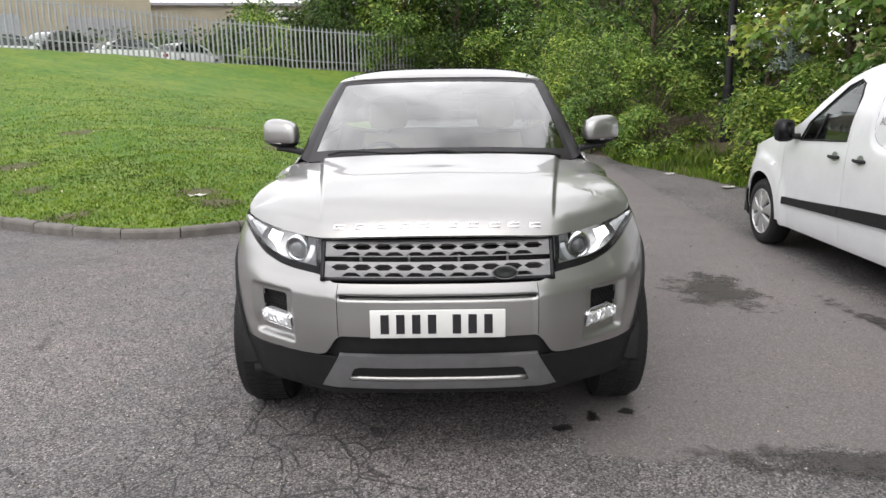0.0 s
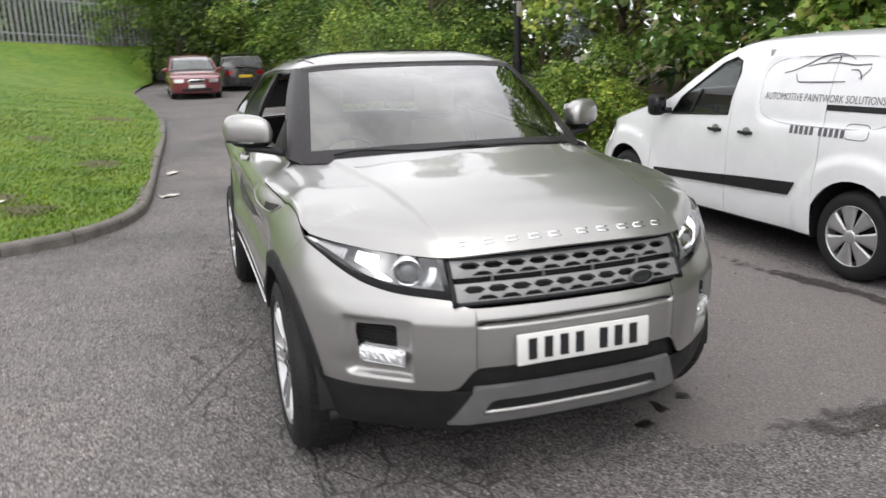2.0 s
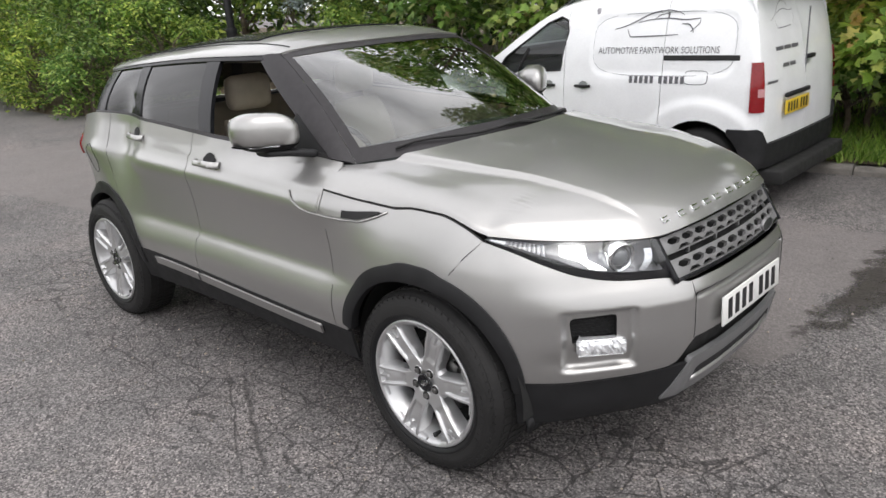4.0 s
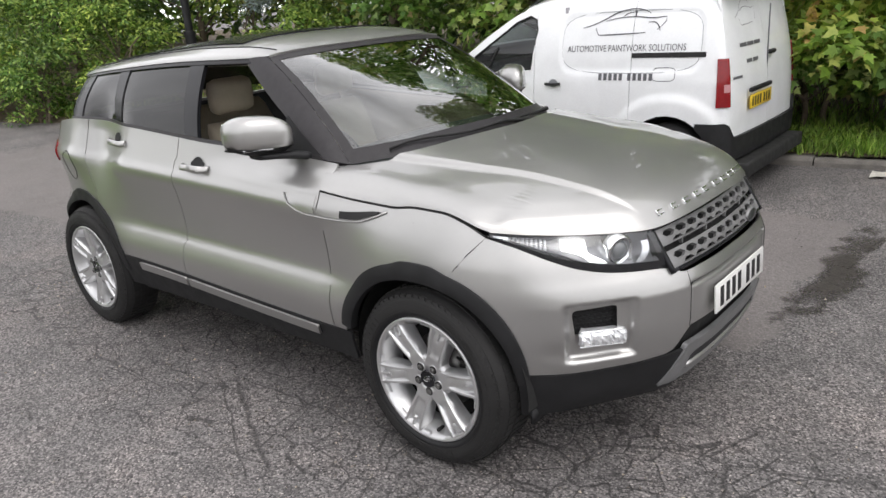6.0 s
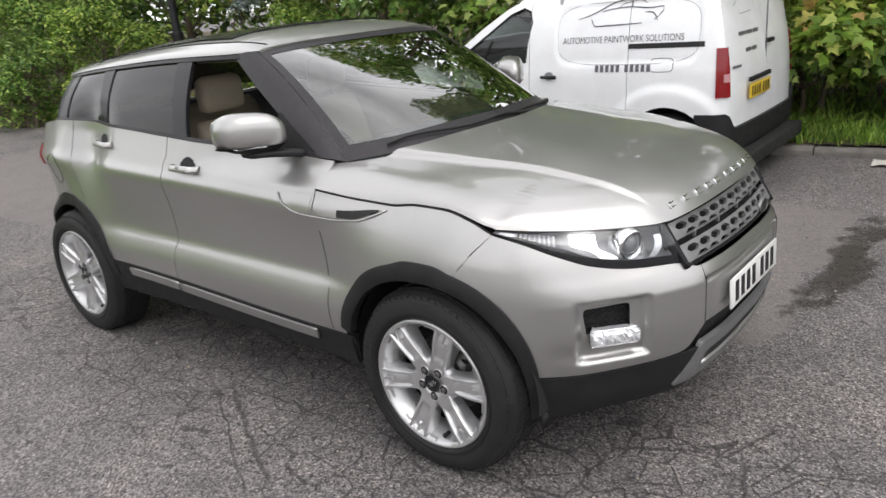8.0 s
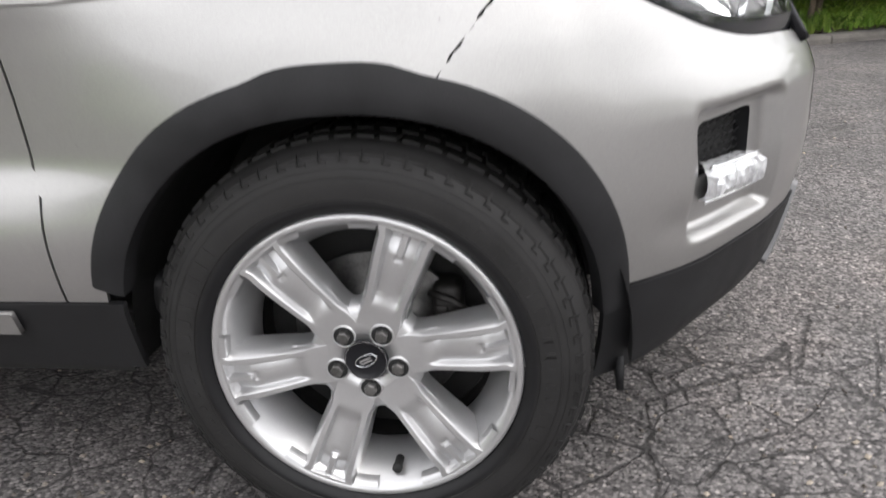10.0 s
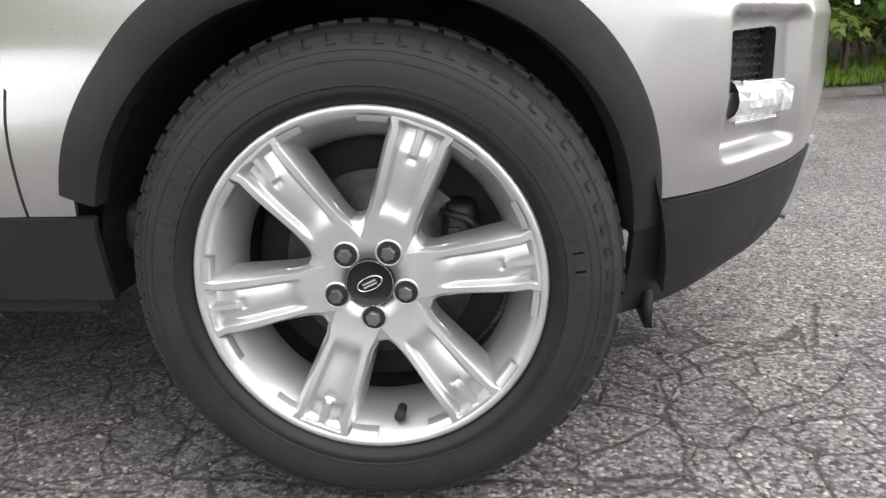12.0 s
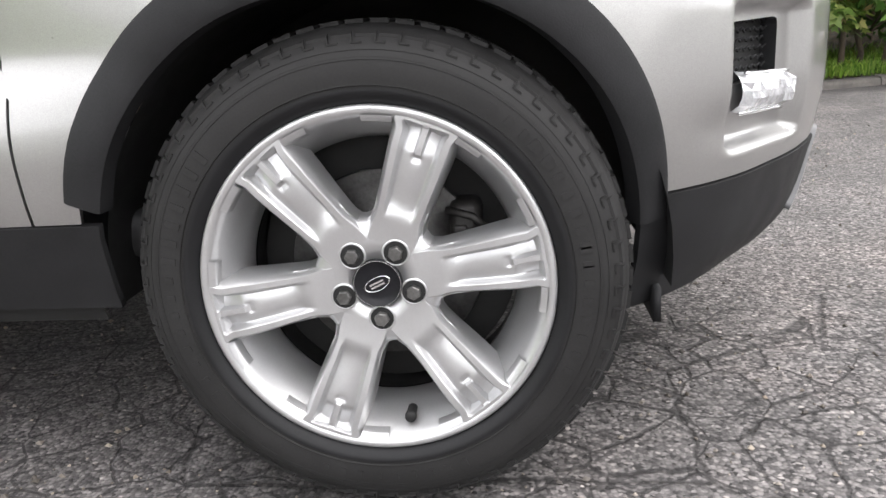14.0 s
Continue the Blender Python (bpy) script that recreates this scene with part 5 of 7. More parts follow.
pair("side_vent", vent_slot, SILVER, car, "grey side vent with a dark mesh", True, 0.004)
pair("vent_mesh", lambda: body.panel(S(0.215), S(0.40), lambda s: 0.959 + 0.034 * smooth(S(0.34), S(0.20), s), lambda s: 0.988 + 0.012 * smooth(S(0.38), S(0.2), s), 12, 3, [], 0.009), BLACK, car, "", True, 0.003)
pair("vent_lip", lambda: tube([body.point(S(y), z, 0.004) for y, z in ((0.735, 1.028), (0.70, 0.990), (0.66, 0.966), (0.60, 0.956), (0.50, 0.951), (0.40, 0.948), (0.30, 0.954), (0.24, 0.975), (0.18, 1.000))], 0.004, 6), SILVER, car)
pair("vent_groove", lambda: body.panel(S(0.54), S(0.72), lambda s: 0.960 + 0.055 * smooth(S(0.64), S(0.73), s), lambda s: 1.030, 14, 3, [], 0.003), SILVER, car, "", True, 0.003)
pair("shut_line", lambda: tube([body.point(S(y), wing_top(y) + 0.002, -0.003) for y in [TIP + 0.005 + 0.812 * k / 30 for k in range(31)]], 0.003, 6), BLACK, car)

# mirrors
def mirror_arm():
    """A flat tapering arm from the shell's underside down to the window corner."""
    rows = []
    for i in range(9):
        q = i / 8
        c = Vector((0.955 - 0.175 * q, 0.840 - 0.105 * q, 1.178 - 0.020 * q * q))
        h, d = 0.013 + 0.006 * q, 0.052 - 0.006 * q
        rows.append([c + Vector((0, d * math.copysign(abs(math.cos(t)) ** 0.6, math.cos(t)), h * math.copysign(abs(math.sin(t)) ** 0.6, math.sin(t)))) for t in [2 * math.pi * k / 16 for k in range(16)]])
    bm = sheet(rows, close=True)
    bm.verts.ensure_lookup_table()
    bm.faces.new([bm.verts[k] for k in range(16)])
    bm.faces.new([bm.verts[len(bm.verts) - 16 + k] for k in range(16)])
    bmesh.ops.recalc_face_normals(bm, faces=bm.faces)
    return bm


for side in (1, -1):
    flip = Matrix.Diagonal((side, 1, 1, 1))

    def shell(z0, z1, grow):
        rows = []
        for i in range(17):
            q = -1 + 2 * i / 16
            x = 0.935 + 0.115 * q
            h, d = 0.082 * (1 - abs(q) ** 3.2 * 0.55) + grow, 0.085 * (1 - abs(q) ** 3.5 * 0.5) + grow
            if abs(q) == 1:
                h, d = h * 0.35, d * 0.35
            c = []
            for k in range(24):
                t = 2 * math.pi * k / 24
                k2 = (abs(math.cos(t)) ** 3 + abs(math.sin(t)) ** 3) ** (-1 / 3)
                yy, zz = 0.845 + 0.055 * q + d * k2 * math.cos(t), 1.262 + 0.010 * q + h * k2 * math.sin(t)
                c.append((x, yy, min(z1, max(z0, zz))))
            rows.append(c)
        bm = sheet(rows, close=True)
        bm.verts.ensure_lookup_table()
        bm.faces.new([bm.verts[k] for k in range(24)])
        bm.faces.new([bm.verts[len(bm.verts) - 24 + k] for k in range(24)])
        bmesh.ops.recalc_face_normals(bm, faces=bm.faces)
        return moved(bm, flip)

    mirror = part("door_mirror", shell(1.212, 1.40, 0.003), SILVER, doors[0 if side > 0 else 1], "silver door mirror on a black foot")
    part("mirror_base", shell(1.165, 1.2115, -0.001), PLASTIC, mirror, "black lower shell")
    part("mirror_foot", moved(mirror_arm(), flip), PLASTIC, mirror)
    part("mirror_glass", moved(moved(box(0, 0, 0, 0.17, 0.004, 0.11, 0.001), pose(0.935, 0.938, 1.262, 0, 0, 25)), flip), CHROME, mirror)
    part("indicator_strip", moved(tube([(0.92 + 0.10 * k / 6, 0.762 + 0.055 * (k / 6) + 0.02 * (k / 6) ** 2, 1.213) for k in range(7)], 0.006, 6), flip), WHITE_LENS, mirror)

pair("cowl_corner", lambda: box(0.745, 0.575, 1.100, 0.07, 0.11, 0.040, 0.014), SATIN_BLACK, car, "black cover at the foot of the pillar")
# wipers
for pts in (((0.34, 0.265), (0.10, 0.262), (-0.25, 0.292), (-0.60, 0.425)), ((0.64, 0.43), (0.45, 0.335), (0.2, 0.285), (0.02, 0.262))):
    w = Way([(x, y) for x, y in pts])
    p3 = []
    for k in range(13):
        x, y = w.at(w.length * k / 12)
        a = next((i / 200 for i in range(201) if SCREEN_LOW.at(i / 200 * SCREEN_LOW.length)[0] >= abs(x)), 1.0)
        h = max(0.0, (y - SCREEN_LOW.at(a * SCREEN_LOW.length)[1]) / 0.80)
        p3.append(screen_point(math.copysign(a, x), h, 0.016))
    part("wiper", tube(p3, [0.010] * 5 + [0.006] * 8, 6), BLACK, car, "black windscreen wiper")

# cabin
part("dashboard", sheet([[(x, y, z + 0.02 * math.cos(2.0 * x)) for x in [-0.74 + 1.48 * i / 20 for i in range(21)]] for y, z in ((0.36, 1.075), (0.60, 1.10), (0.82, 1.10), (0.95, 1.06), (0.99, 0.95), (0.97, 0.75), (0.95, 0.55))], flip=False), TRIM_DARK, car, "dark dashboard")
part("cabin_floor", box(0, 1.7, 0.42, 1.60, 2.6, 0.08, 0.02), TRIM_DARK, car)
part("steering_wheel", moved(joined(*[tube([(0.18 * math.cos(t), 0.18 * math.sin(t), 0) for t in [2 * math.pi * k / 32 for k in range(33)]], 0.015, 8), box(0, 0, -0.01, 0.16, 0.12, 0.04, 0.015), box(0, 0, -0.01, 0.34, 0.035, 0.02, 0.005)]), pose(-0.37, 1.02, 1.02, 62, 0, 0)), TRIM_DARK, car, "dark steering wheel")
part("rear_view_mirror", box(0.02, 1.12, 1.475, 0.22, 0.05, 0.075, 0.02), TRIM_DARK, car)
part("sensor_pod", box(0.0, 1.05, 1.515, 0.10, 0.10, 0.03, 0.012), TRIM_DARK, car)


def seat(x, y, wide):
    rows = []
    for k, (yy, zz, th) in enumerate(((0.0, 0.60, 0.10), (0.05, 0.68, 0.10), (0.09, 0.85, 0.10), (0.14, 1.05, 0.09), (0.18, 1.16, 0.07), (0.20, 1.20, 0.03))):
        w = wide / 2 * (1 - 0.05 * k)
        rows.append([(x + w * math.cos(t) * (abs(math.cos(t)) ** -0.5 if abs(math.cos(t)) > 0.1 else 1) * 0.9, y + yy + th * math.sin(t), zz) for t in [2 * math.pi * i / 20 for i in range(20)]])
    bm = sheet(rows, close=True)
    bm.verts.ensure_lookup_table()
    bm.faces.new([bm.verts[len(bm.verts) - 20 + i] for i in range(20)])
    bmesh.ops.recalc_face_normals(bm, faces=bm.faces)
    return joined(bm, box(x, y - 0.24, 0.64, wide, 0.52, 0.16, 0.05))


def headrest(x, y):
    return box(x, y + 0.20, 1.335, 0.27, 0.10, 0.19, 0.045)


for x in (-0.38, 0.38):
    st = part("front_seat", seat(x, 1.60, 0.50), LEATHER, car, "cream leather front seat")
    part("headrest", headrest(x, 1.60), LEATHER, st)
part("rear_bench", seat(0, 2.45, 1.25), LEATHER, car, "cream leather rear bench")
pair("door_card", lambda: body.panel(S(0.66), S(2.2), 0.50, lambda s: belt_z(body.way.at(s)[1]) - 0.015, 20, 8, [], -0.075), LEATHER, car, "cream leather door lining")


# ---- wheels ----
def road_wheel(parent, m, phase):
    """An alloy wheel with six double-ridged spokes; x points outward, the rim's lip at x = 0."""
    w = new("wheel")
    w.parent, w.matrix_local = parent, m
    w.empty_display_size = 0.1
    tagged(w, "six-spoke silver alloy wheel")
    prof = [(-0.215, 0.245), (-0.225, 0.30), (-0.222, 0.335), (-0.20, 0.356), (-0.17, 0.3645), (-0.11, 0.3665), (-0.05, 0.3645), (-0.026, 0.357), (-0.010, 0.345), (-0.002, 0.334), (0.0045, 0.320), (0.0065, 0.305), (0.0065, 0.290), (0.0045, 0.2775), (0.0055, 0.2745), (0.0035, 0.271), (-0.002, 0.262), (-0.012, 0.256), (-0.02, 0.250)]
    tyre = part("tyre", lathe(prof, 128), RUBBER, w, "black road tyre with moulded sidewall")
    bm = bmesh.new()
    for row, (x0, x1, r, n, skew) in enumerate(((-0.040, -0.010, 0.3580, 66, 0.0), (-0.082, -0.046, 0.3655, 66, 0.3), (-0.128, -0.090, 0.3675, 66, -0.3), (-0.205, -0.135, 0.3655, 66, 0.2))):
        for k in range(n):
            t = 2 * math.pi * (k + 0.5 * row) / n
            dt = 2 * math.pi / n * (0.43 if row == 0 else 0.37)
            rr = r + 0.0035
            r1 = rr - (0.012 if row == 0 else 0.0)
            vs = []
            for x, rad, sk in ((x0, rr, 0), (x1, r1, skew)):
                for s_ in (-1, 1):
                    a = t + s_ * dt + sk * dt
                    for dep in (0, -0.013):
                        vs.append(bm.verts.new((x, (rad + dep) * math.cos(a), (rad + dep) * math.sin(a))))
            a0, a1, b0, b1, c0, c1, d0, d1 = vs
            for q in ((a0, b0, d0, c0), (a0, c0, c1, a1), (b0, b1, d1, d0), (c0, d0, d1, c1), (a0, a1, b1, b0)):
                bm.faces.new(q)
    bmesh.ops.recalc_face_normals(bm, faces=bm.faces)
    tagged(part("tread", bm, RUBBER, tyre, "", False), kind="stuff")
    # moulded rings and raised marks on the sidewall
    bm = bmesh.new()
    for r, x in ((0.2835, 0.0062), (0.3165, 0.0040), (0.3200, 0.0030), (0.3290, -0.0006)):
        bm = joined(bm, lathe([(x - 0.001, r - 0.0009), (x + 0.0018, r), (x - 0.001, r + 0.0009)], 128))
    # small hooked marks round the shoulder, one at each tread block
    for k in range(66):
        turn_by = pose(0, 0, 0, 360 * k / 66)
        box_bm(bm, -0.0062, 0.004, 0.3385, 0.0070, 0.0140, 0.0024, 0, turn_by)
        box_bm(bm, -0.0085, -0.0025, 0.3425, 0.0090, 0.0026, 0.0095, 0, turn_by)
    for t0, n, h in ((18, 8, 0.014), (62, 5, 0.014), (178, 7, 0.022), (48, 8, 0.017), (-60, 9, 0.010), (-140, 8, 0.012)):
        for k in range(n):
            a = radians(t0 - 5.2 * k + phase)
            box_bm(bm, 0.0070, 0, 0.301, 0.0030, 0.009, h, 0, pose(0, 0, 0, math.degrees(a) - 90))
    tagged(part("sidewall_relief", bm, RUBBER, tyre, "", False), kind="stuff")
    part("bead_ring", lathe([(-0.0180, 0.2495), (-0.0105, 0.2562), (-0.0005, 0.2625), (0.0045, 0.2712), (0.0064, 0.2745), (0.0060, 0.2790)], 120), RUBBER_DARK, tyre, "darker rubber band next to the rim")
    # rim barrel and lip
    rim = part("rim", lathe([(-0.105, 0.208), (-0.09, 0.205), (-0.06, 0.214), (-0.036, 0.226), (-0.014, 0.236), (-0.006, 0.241), (-0.003, 0.2435), (0.0, 0.2475), (0.0015, 0.253), (0.0, 0.2565), (-0.004, 0.2585), (-0.012, 0.2585)], 120), ALLOY, w, "silver rim")
    part("inner_barrel", lathe([(-0.20, 0.222), (-0.15, 0.212), (-0.104, 0.206)], 64), BLACK, w)
    # scalloped steps inside the lip
    for k in range(6):
        for d0, d1 in ((10.5, 19.5), (38.5, 48.5)):
            a0, a1 = radians(phase + 60 * k + d0), radians(phase + 60 * k + d1)
            rows = []
            for i in range(7):
                a = a0 + (a1 - a0) * i / 6
                rows.append([(x, -r * math.cos(a), r * math.sin(a)) for x, r in ((-0.02, 0.232), (-0.006, 0.2345), (-0.0025, 0.2365), (0.0005, 0.2445))])
            part("rim_step", sheet(rows, flip=True), ALLOY, rim, "", True)
    # spokes: two flat ridges with a dished channel between, two pockets and a short rib at the rim
    us = [0.0, 0.05, 0.085, 0.12, 0.16, 0.22, 0.30, 0.38, 0.44, 0.48, 0.52, 0.57, 0.62, 0.66, 0.69, 0.78, 0.86, 0.885, 0.91, 0.95, 1.0]
    us = [-u for u in reversed(us[1:])] + us
    rs = [0.060, 0.070, 0.080, 0.088, 0.095, 0.102, 0.108, 0.114, 0.120, 0.130, 0.145, 0.160, 0.175, 0.184, 0.188, 0.191, 0.194, 0.197, 0.200, 0.203, 0.208, 0.214, 0.220, 0.226, 0.231, 0.2345, 0.237, 0.239, 0.241, 0.243, 0.2455]

    def face(u, r):
        u = abs(u)
        top = -0.020 + 0.019 * smooth(0.05, 0.215, r)
        floor = (0.0075 + 0.0035 * (u / 0.5) ** 2) * smooth(0.098, 0.128, r) * (1 - smooth(0.2365, 0.2405, r))
        pocket = 0.0085 * smooth(0.196, 0.230, r) * (1 - smooth(0.236, 0.2405, r)) * smooth(0.10, 0.15, u)
        channel = 1 - smooth(0.48, 0.66, u)
        rib = (1 - smooth(0.085, 0.13, u)) * smooth(0.1965, 0.2005, r)
        hollow = 0.0028 * (1 - smooth(0.10, 0.24, u)) * smooth(0.184, 0.194, r) * (1 - smooth(0.195, 0.1985, r))
        fall = 0.0105 * smooth(0.885, 1.0, u) + 0.0015 * smooth(0.86, 0.885, u)
        return top - (floor * (1 - 0.72 * rib) + pocket * (1 - rib) + hollow) * channel - fall

    for k in range(6):
        a = radians(phase + 60 * k)
        pts = []
        for r in rs:
            wd = 0.0355 + 0.0095 * smooth(0.08, 0.24, r) + 0.006 * smooth(0.226, 0.240, r) + 0.004 * smooth(0.105, 0.080, r)
            row = [(u * wd, face(u, r)) for u in us]
            row = [(-wd * 1.13, -0.064), (-wd * 1.05, -0.026)] + row + [(wd * 1.05, -0.026), (wd * 1.13, -0.064)]
            pts.append([(d, -(r * math.cos(a) - u * math.sin(a)), r * math.sin(a) + u * math.cos(a)) for u, d in row])
        bm = sheet(pts)
        bmesh.ops.recalc_face_normals(bm, faces=bm.faces)
        sharp(part("spoke", bm, ALLOY, w, "", True), 24)
        # bright webs between spokes near the hub
        am = a + radians(30)
        rows = []
        for i in range(5):
            q = am + radians(-17 + 8.5 * i)
            rows.append([(x, -r * math.cos(q), r * math.sin(q)) for x, r in ((-0.021, 0.070), (-0.021, 0.083), (-0.028, 0.094 + 0.004 * abs(i - 2)), (-0.062, 0.098 + 0.004 * abs(i - 2)))])
        part("hub_web", sheet(rows, flip=True), ALLOY, w)
    part("hub_face", lathe([(-0.06, 0.088), (-0.024, 0.086), (-0.0205, 0.080), (-0.0200, 0.064), (-0.0200, 0.037), (-0.026, 0.0365)], 64), ALLOY, w)
    cap = part("hub_cap", lathe([(-0.022, 0.0365), (-0.015, 0.036), (-0.0145, 0.0335), (-0.0165, 0.032), (-0.0155, 0.015), (-0.0150, 0.0003)], 48), GLOSS_BLACK, w, "black hub cap with an oval mark")
    part("cap_rim", lathe([(-0.0165, 0.0335), (-0.0142, 0.0345), (-0.0165, 0.0360)], 48), CHROME, cap)
    part("oval_mark", moved(lathe([(-0.0148, 0.0185), (-0.0138, 0.0195), (-0.0148, 0.0205)], 40), pose(0, 0, 0, 24, 0, 0) @ Matrix.Diagonal((1, 1, 0.5, 1))), CHROME, cap)
    part("cap_bars", moved(joined(box(-0.0146, 0, 0.0022, 0.0012, 0.022, 0.0028), box(-0.0146, 0, -0.0026, 0.0012, 0.022, 0.0028)), pose(0, 0, 0, 24, 0, 0)), CHROME, cap, "", False)
    for k in range(5):
        a = radians(phase + 60.0 + 72 * k)
        y, z = -0.054 * math.cos(a), 0.054 * math.sin(a)
        at = Matrix.Translation((-0.0195, y, z))
        nut = part("wheel_nut", moved(lathe([(-0.002, 0.0112), (0.0085, 0.0110), (0.0105, 0.0094), (0.0105, 0.0003)], 6), at @ pose(0, 0, 0, 15 * k)), STEEL, w, "hexagonal wheel nut", False)
        # flat black disc on the hub face stands for the shade inside a well
        part("nut_shade_disc", moved(lathe([(0.0010, 0.0176), (0.0012, 0.0168), (0.0008, 0.0100), (0.0008, 0.0003)], 28), at), BLACK, w)
        part("well_rim", moved(lathe([(-0.0005, 0.0205), (0.0030, 0.0186), (0.0012, 0.0172)], 28), at), ALLOY, w)
    a = radians(phase - 90)
    part("valve", moved(lathe([(-0.02, 0.0075), (0.0, 0.0075), (0.006, 0.009), (0.012, 0.0085), (0.013, 0.0003)], 16), Matrix.Translation((-0.030, -0.2185 * math.cos(a), 0.2185 * math.sin(a)))), BLACK, w)
    # brake
    disc = part("brake_disc", lathe([(-0.125, 0.150), (-0.123, 0.152), (-0.118, 0.150), (-0.117, 0.095), (-0.100, 0.092), (-0.098, 0.04), (-0.098, 0.0005)], 64), STEEL, w, "dull steel brake disc")
    part("caliper", joined(box(-0.12, 0.128, 0.03, 0.066, 0.050, 0.14, 0.014), box(-0.088, 0.120, 0.055, 0.012, 0.022, 0.020, 0.004), box(-0.088, 0.120, 0.000, 0.012, 0.022, 0.020, 0.004), tube([(-0.085, 0.10, 0.09), (-0.075, 0.14, 0.08), (-0.085, 0.17, 0.05)], 0.006, 6)), IRON, w, "dark iron brake caliper")
    part("backing_plate", lathe([(-0.150, 0.205), (-0.150, 0.0005)], 48), BLACK, w)
    return w


LIP = 0.945
for y, ph in ((0.0, 8.2), (WHEELBASE, 27.0)):
    for side in (1, -1):
        road_wheel(car, pose(side * LIP, y, 0.3645, 0, 0, 0 if side > 0 else 180), -ph if side < 0 else ph + 20)


# ---- the white van ----
VAN = pose(3.895, 7.46, 0.015, 0, 0, 180.4)
van = thing("van", VAN, "white panel van with grey lettering and black side strips", "van")
van_side = spline((0.20, 0.05), (0.30, 0.012), (0.45, 0.0), (0.72, 0.0), (0.95, 0.010), (1.02, 0.020), (1.2, 0.042), (1.42, 0.090), (1.54, 0.135), (1.62, 0.19), (1.67, 0.25))
van_nose = spline((0.20, 0.10), (0.4, 0.0), (0.6, 0.02), (0.75, 0.12), (0.9, 0.30), (1.1, 0.5))
van_tail = spline((0.20, 0.05), (0.4, 0.0), (0.7, 0.0), (0.95, 0.012), (1.3, 0.07), (1.55, 0.15), (1.67, 0.22))


def van_inset(s, z, x, y):
    f, r = smooth(-0.2, -0.75, y), smooth(3.08, 3.20, y)
    d = van_side(z) * (1 - f) * (1 - r) + van_nose(z) * f + van_tail(z) * r
    # pressed panel and blistered arches
    ex = max(abs(y - 2.36) - 0.50, 0) / 0.14
    ez = max(abs(z - 1.28) - 0.11, 0) / 0.14
    d += 0.012 * (1 - smooth(0.85, 1.0, math.hypot(ex, ez)))
    for c in (0.0, 2.728):
        q = math.hypot((y - c) / 0.56, (z - 0.40) / 0.50)
        d -= 0.022 * (1 - smooth(0.80, 1.0, q)) * (1 - f) * (1 - r)
    return d


vb = Skin([(0, -0.91), (0.35, -0.885), (0.60, -0.80), (0.77, -0.62), (0.86, -0.32), (0.893, 0.0), (0.90, 0.8), (0.905, 1.8), (0.905, 2.4), (0.90, 2.8), (0.885, 3.06), (0.862, 3.15), (0.79, 3.205), (0.50, 3.228), (0, 3.235)], van_inset)
V = vb.s_at
van_top = spline((-0.91, 0.74), (-0.62, 0.80), (-0.3, 0.90), (0.0, 0.99), (0.3, 1.07), (0.52, 1.125), (0.60, 1.155), (1.0, 1.40), (1.32, 1.57), (1.55, 1.625), (2.2, 1.645), (3.15, 1.63), (3.31, 1.62))


def van_hi(s):
    return van_top(vb.way.at(s)[1])


def van_arch(y, r):
    c = V(y)
    return [(c - r * math.cos(2 * math.pi * k / 28), 0.335 + r * math.sin(2 * math.pi * k / 28)) for k in range(28)]


VF, VR = van_arch(0, 0.365), van_arch(2.728, 0.365)
window = [(V(0.68), 1.035), (V(1.42), 1.07), (V(1.475), 1.40), (V(1.45), 1.49), (V(1.38), 1.52), (V(1.25), 1.475), (V(0.80), 1.185)]
G2 = 0.003
pair("front_wing", lambda: vb.panel(0.0, V(0.42) - G2, 0.30, van_hi, 50, 26, [VF]), WHITE_PAINT, van, "", True, 0.01)
van_doors = pair("front_door", lambda: vb.panel(V(0.42) + G2, V(1.46) - G2, 0.26, van_hi, 40, 46, [window]), WHITE_PAINT, van, "", True, 0.012)
pair("side_panel", lambda: vb.panel(V(1.46) + G2, V(2.395) - G2, 0.26, van_hi, 44, 60), WHITE_PAINT, van, "white side panel with grey vinyl lettering", True, 0.01)
pair("rear_quarter", lambda: vb.panel(V(2.395) + G2, V(3.185), 0.30, van_hi, 48, 60, [VR]), WHITE_PAINT, van, "", True, 0.01)
pair("rear_door", lambda: vb.panel(V(3.185) + G2, vb.way.length - G2, 0.52, van_hi, 34, 40), WHITE_PAINT, van, "", True, 0.01)
pair("inner_shell", lambda: vb.panel(0.0, vb.way.length, 0.24, lambda s: min(1.0, van_hi(s) - 0.03), 90, 8, [van_arch(0, 0.40), van_arch(2.728, 0.40)], -0.03), BLACK, van)
part("underbody", box(0, 1.3, 0.26, 1.5, 4.1, 0.12, 0.02), BLACK, van)
for y in (0, 2.728):
    def van_liner():
        rows = []
        for i in range(25):
            t = radians(-15 + 210 * i / 24)
            rows.append([(x, y - 0.385 * math.cos(t), 0.33 + 0.385 * math.sin(t)) for x in (0.45, 0.7, 0.86)])
        bm = sheet(rows)
        bm.faces.new([bm.verts.new((0.45, y - 0.385 * math.cos(radians(-15 + 210 * i / 24)), 0.33 + 0.385 * math.sin(radians(-15 + 210 * i / 24)))) for i in range(25)])
        return bm

    pair("wheel_liner", van_liner, BLACK, van)


def van_roof(q, y):
    e = vb.point(V(min(y, 3.12)), van_top(min(y, 3.12)))
    zc = e.z + 0.07 - 0.02 * smooth(2.8, 3.3, y)
    k = 0.5 * (1 - math.sqrt(max(0.0, 1 - abs(q) ** 4))) + 0.5 * q * q
    yy = y - (1 - abs(q)) * 0.10 * smooth(1.6, 1.3, y)
    return Vector((e.x * q, yy, zc - (zc - e.z) * k))


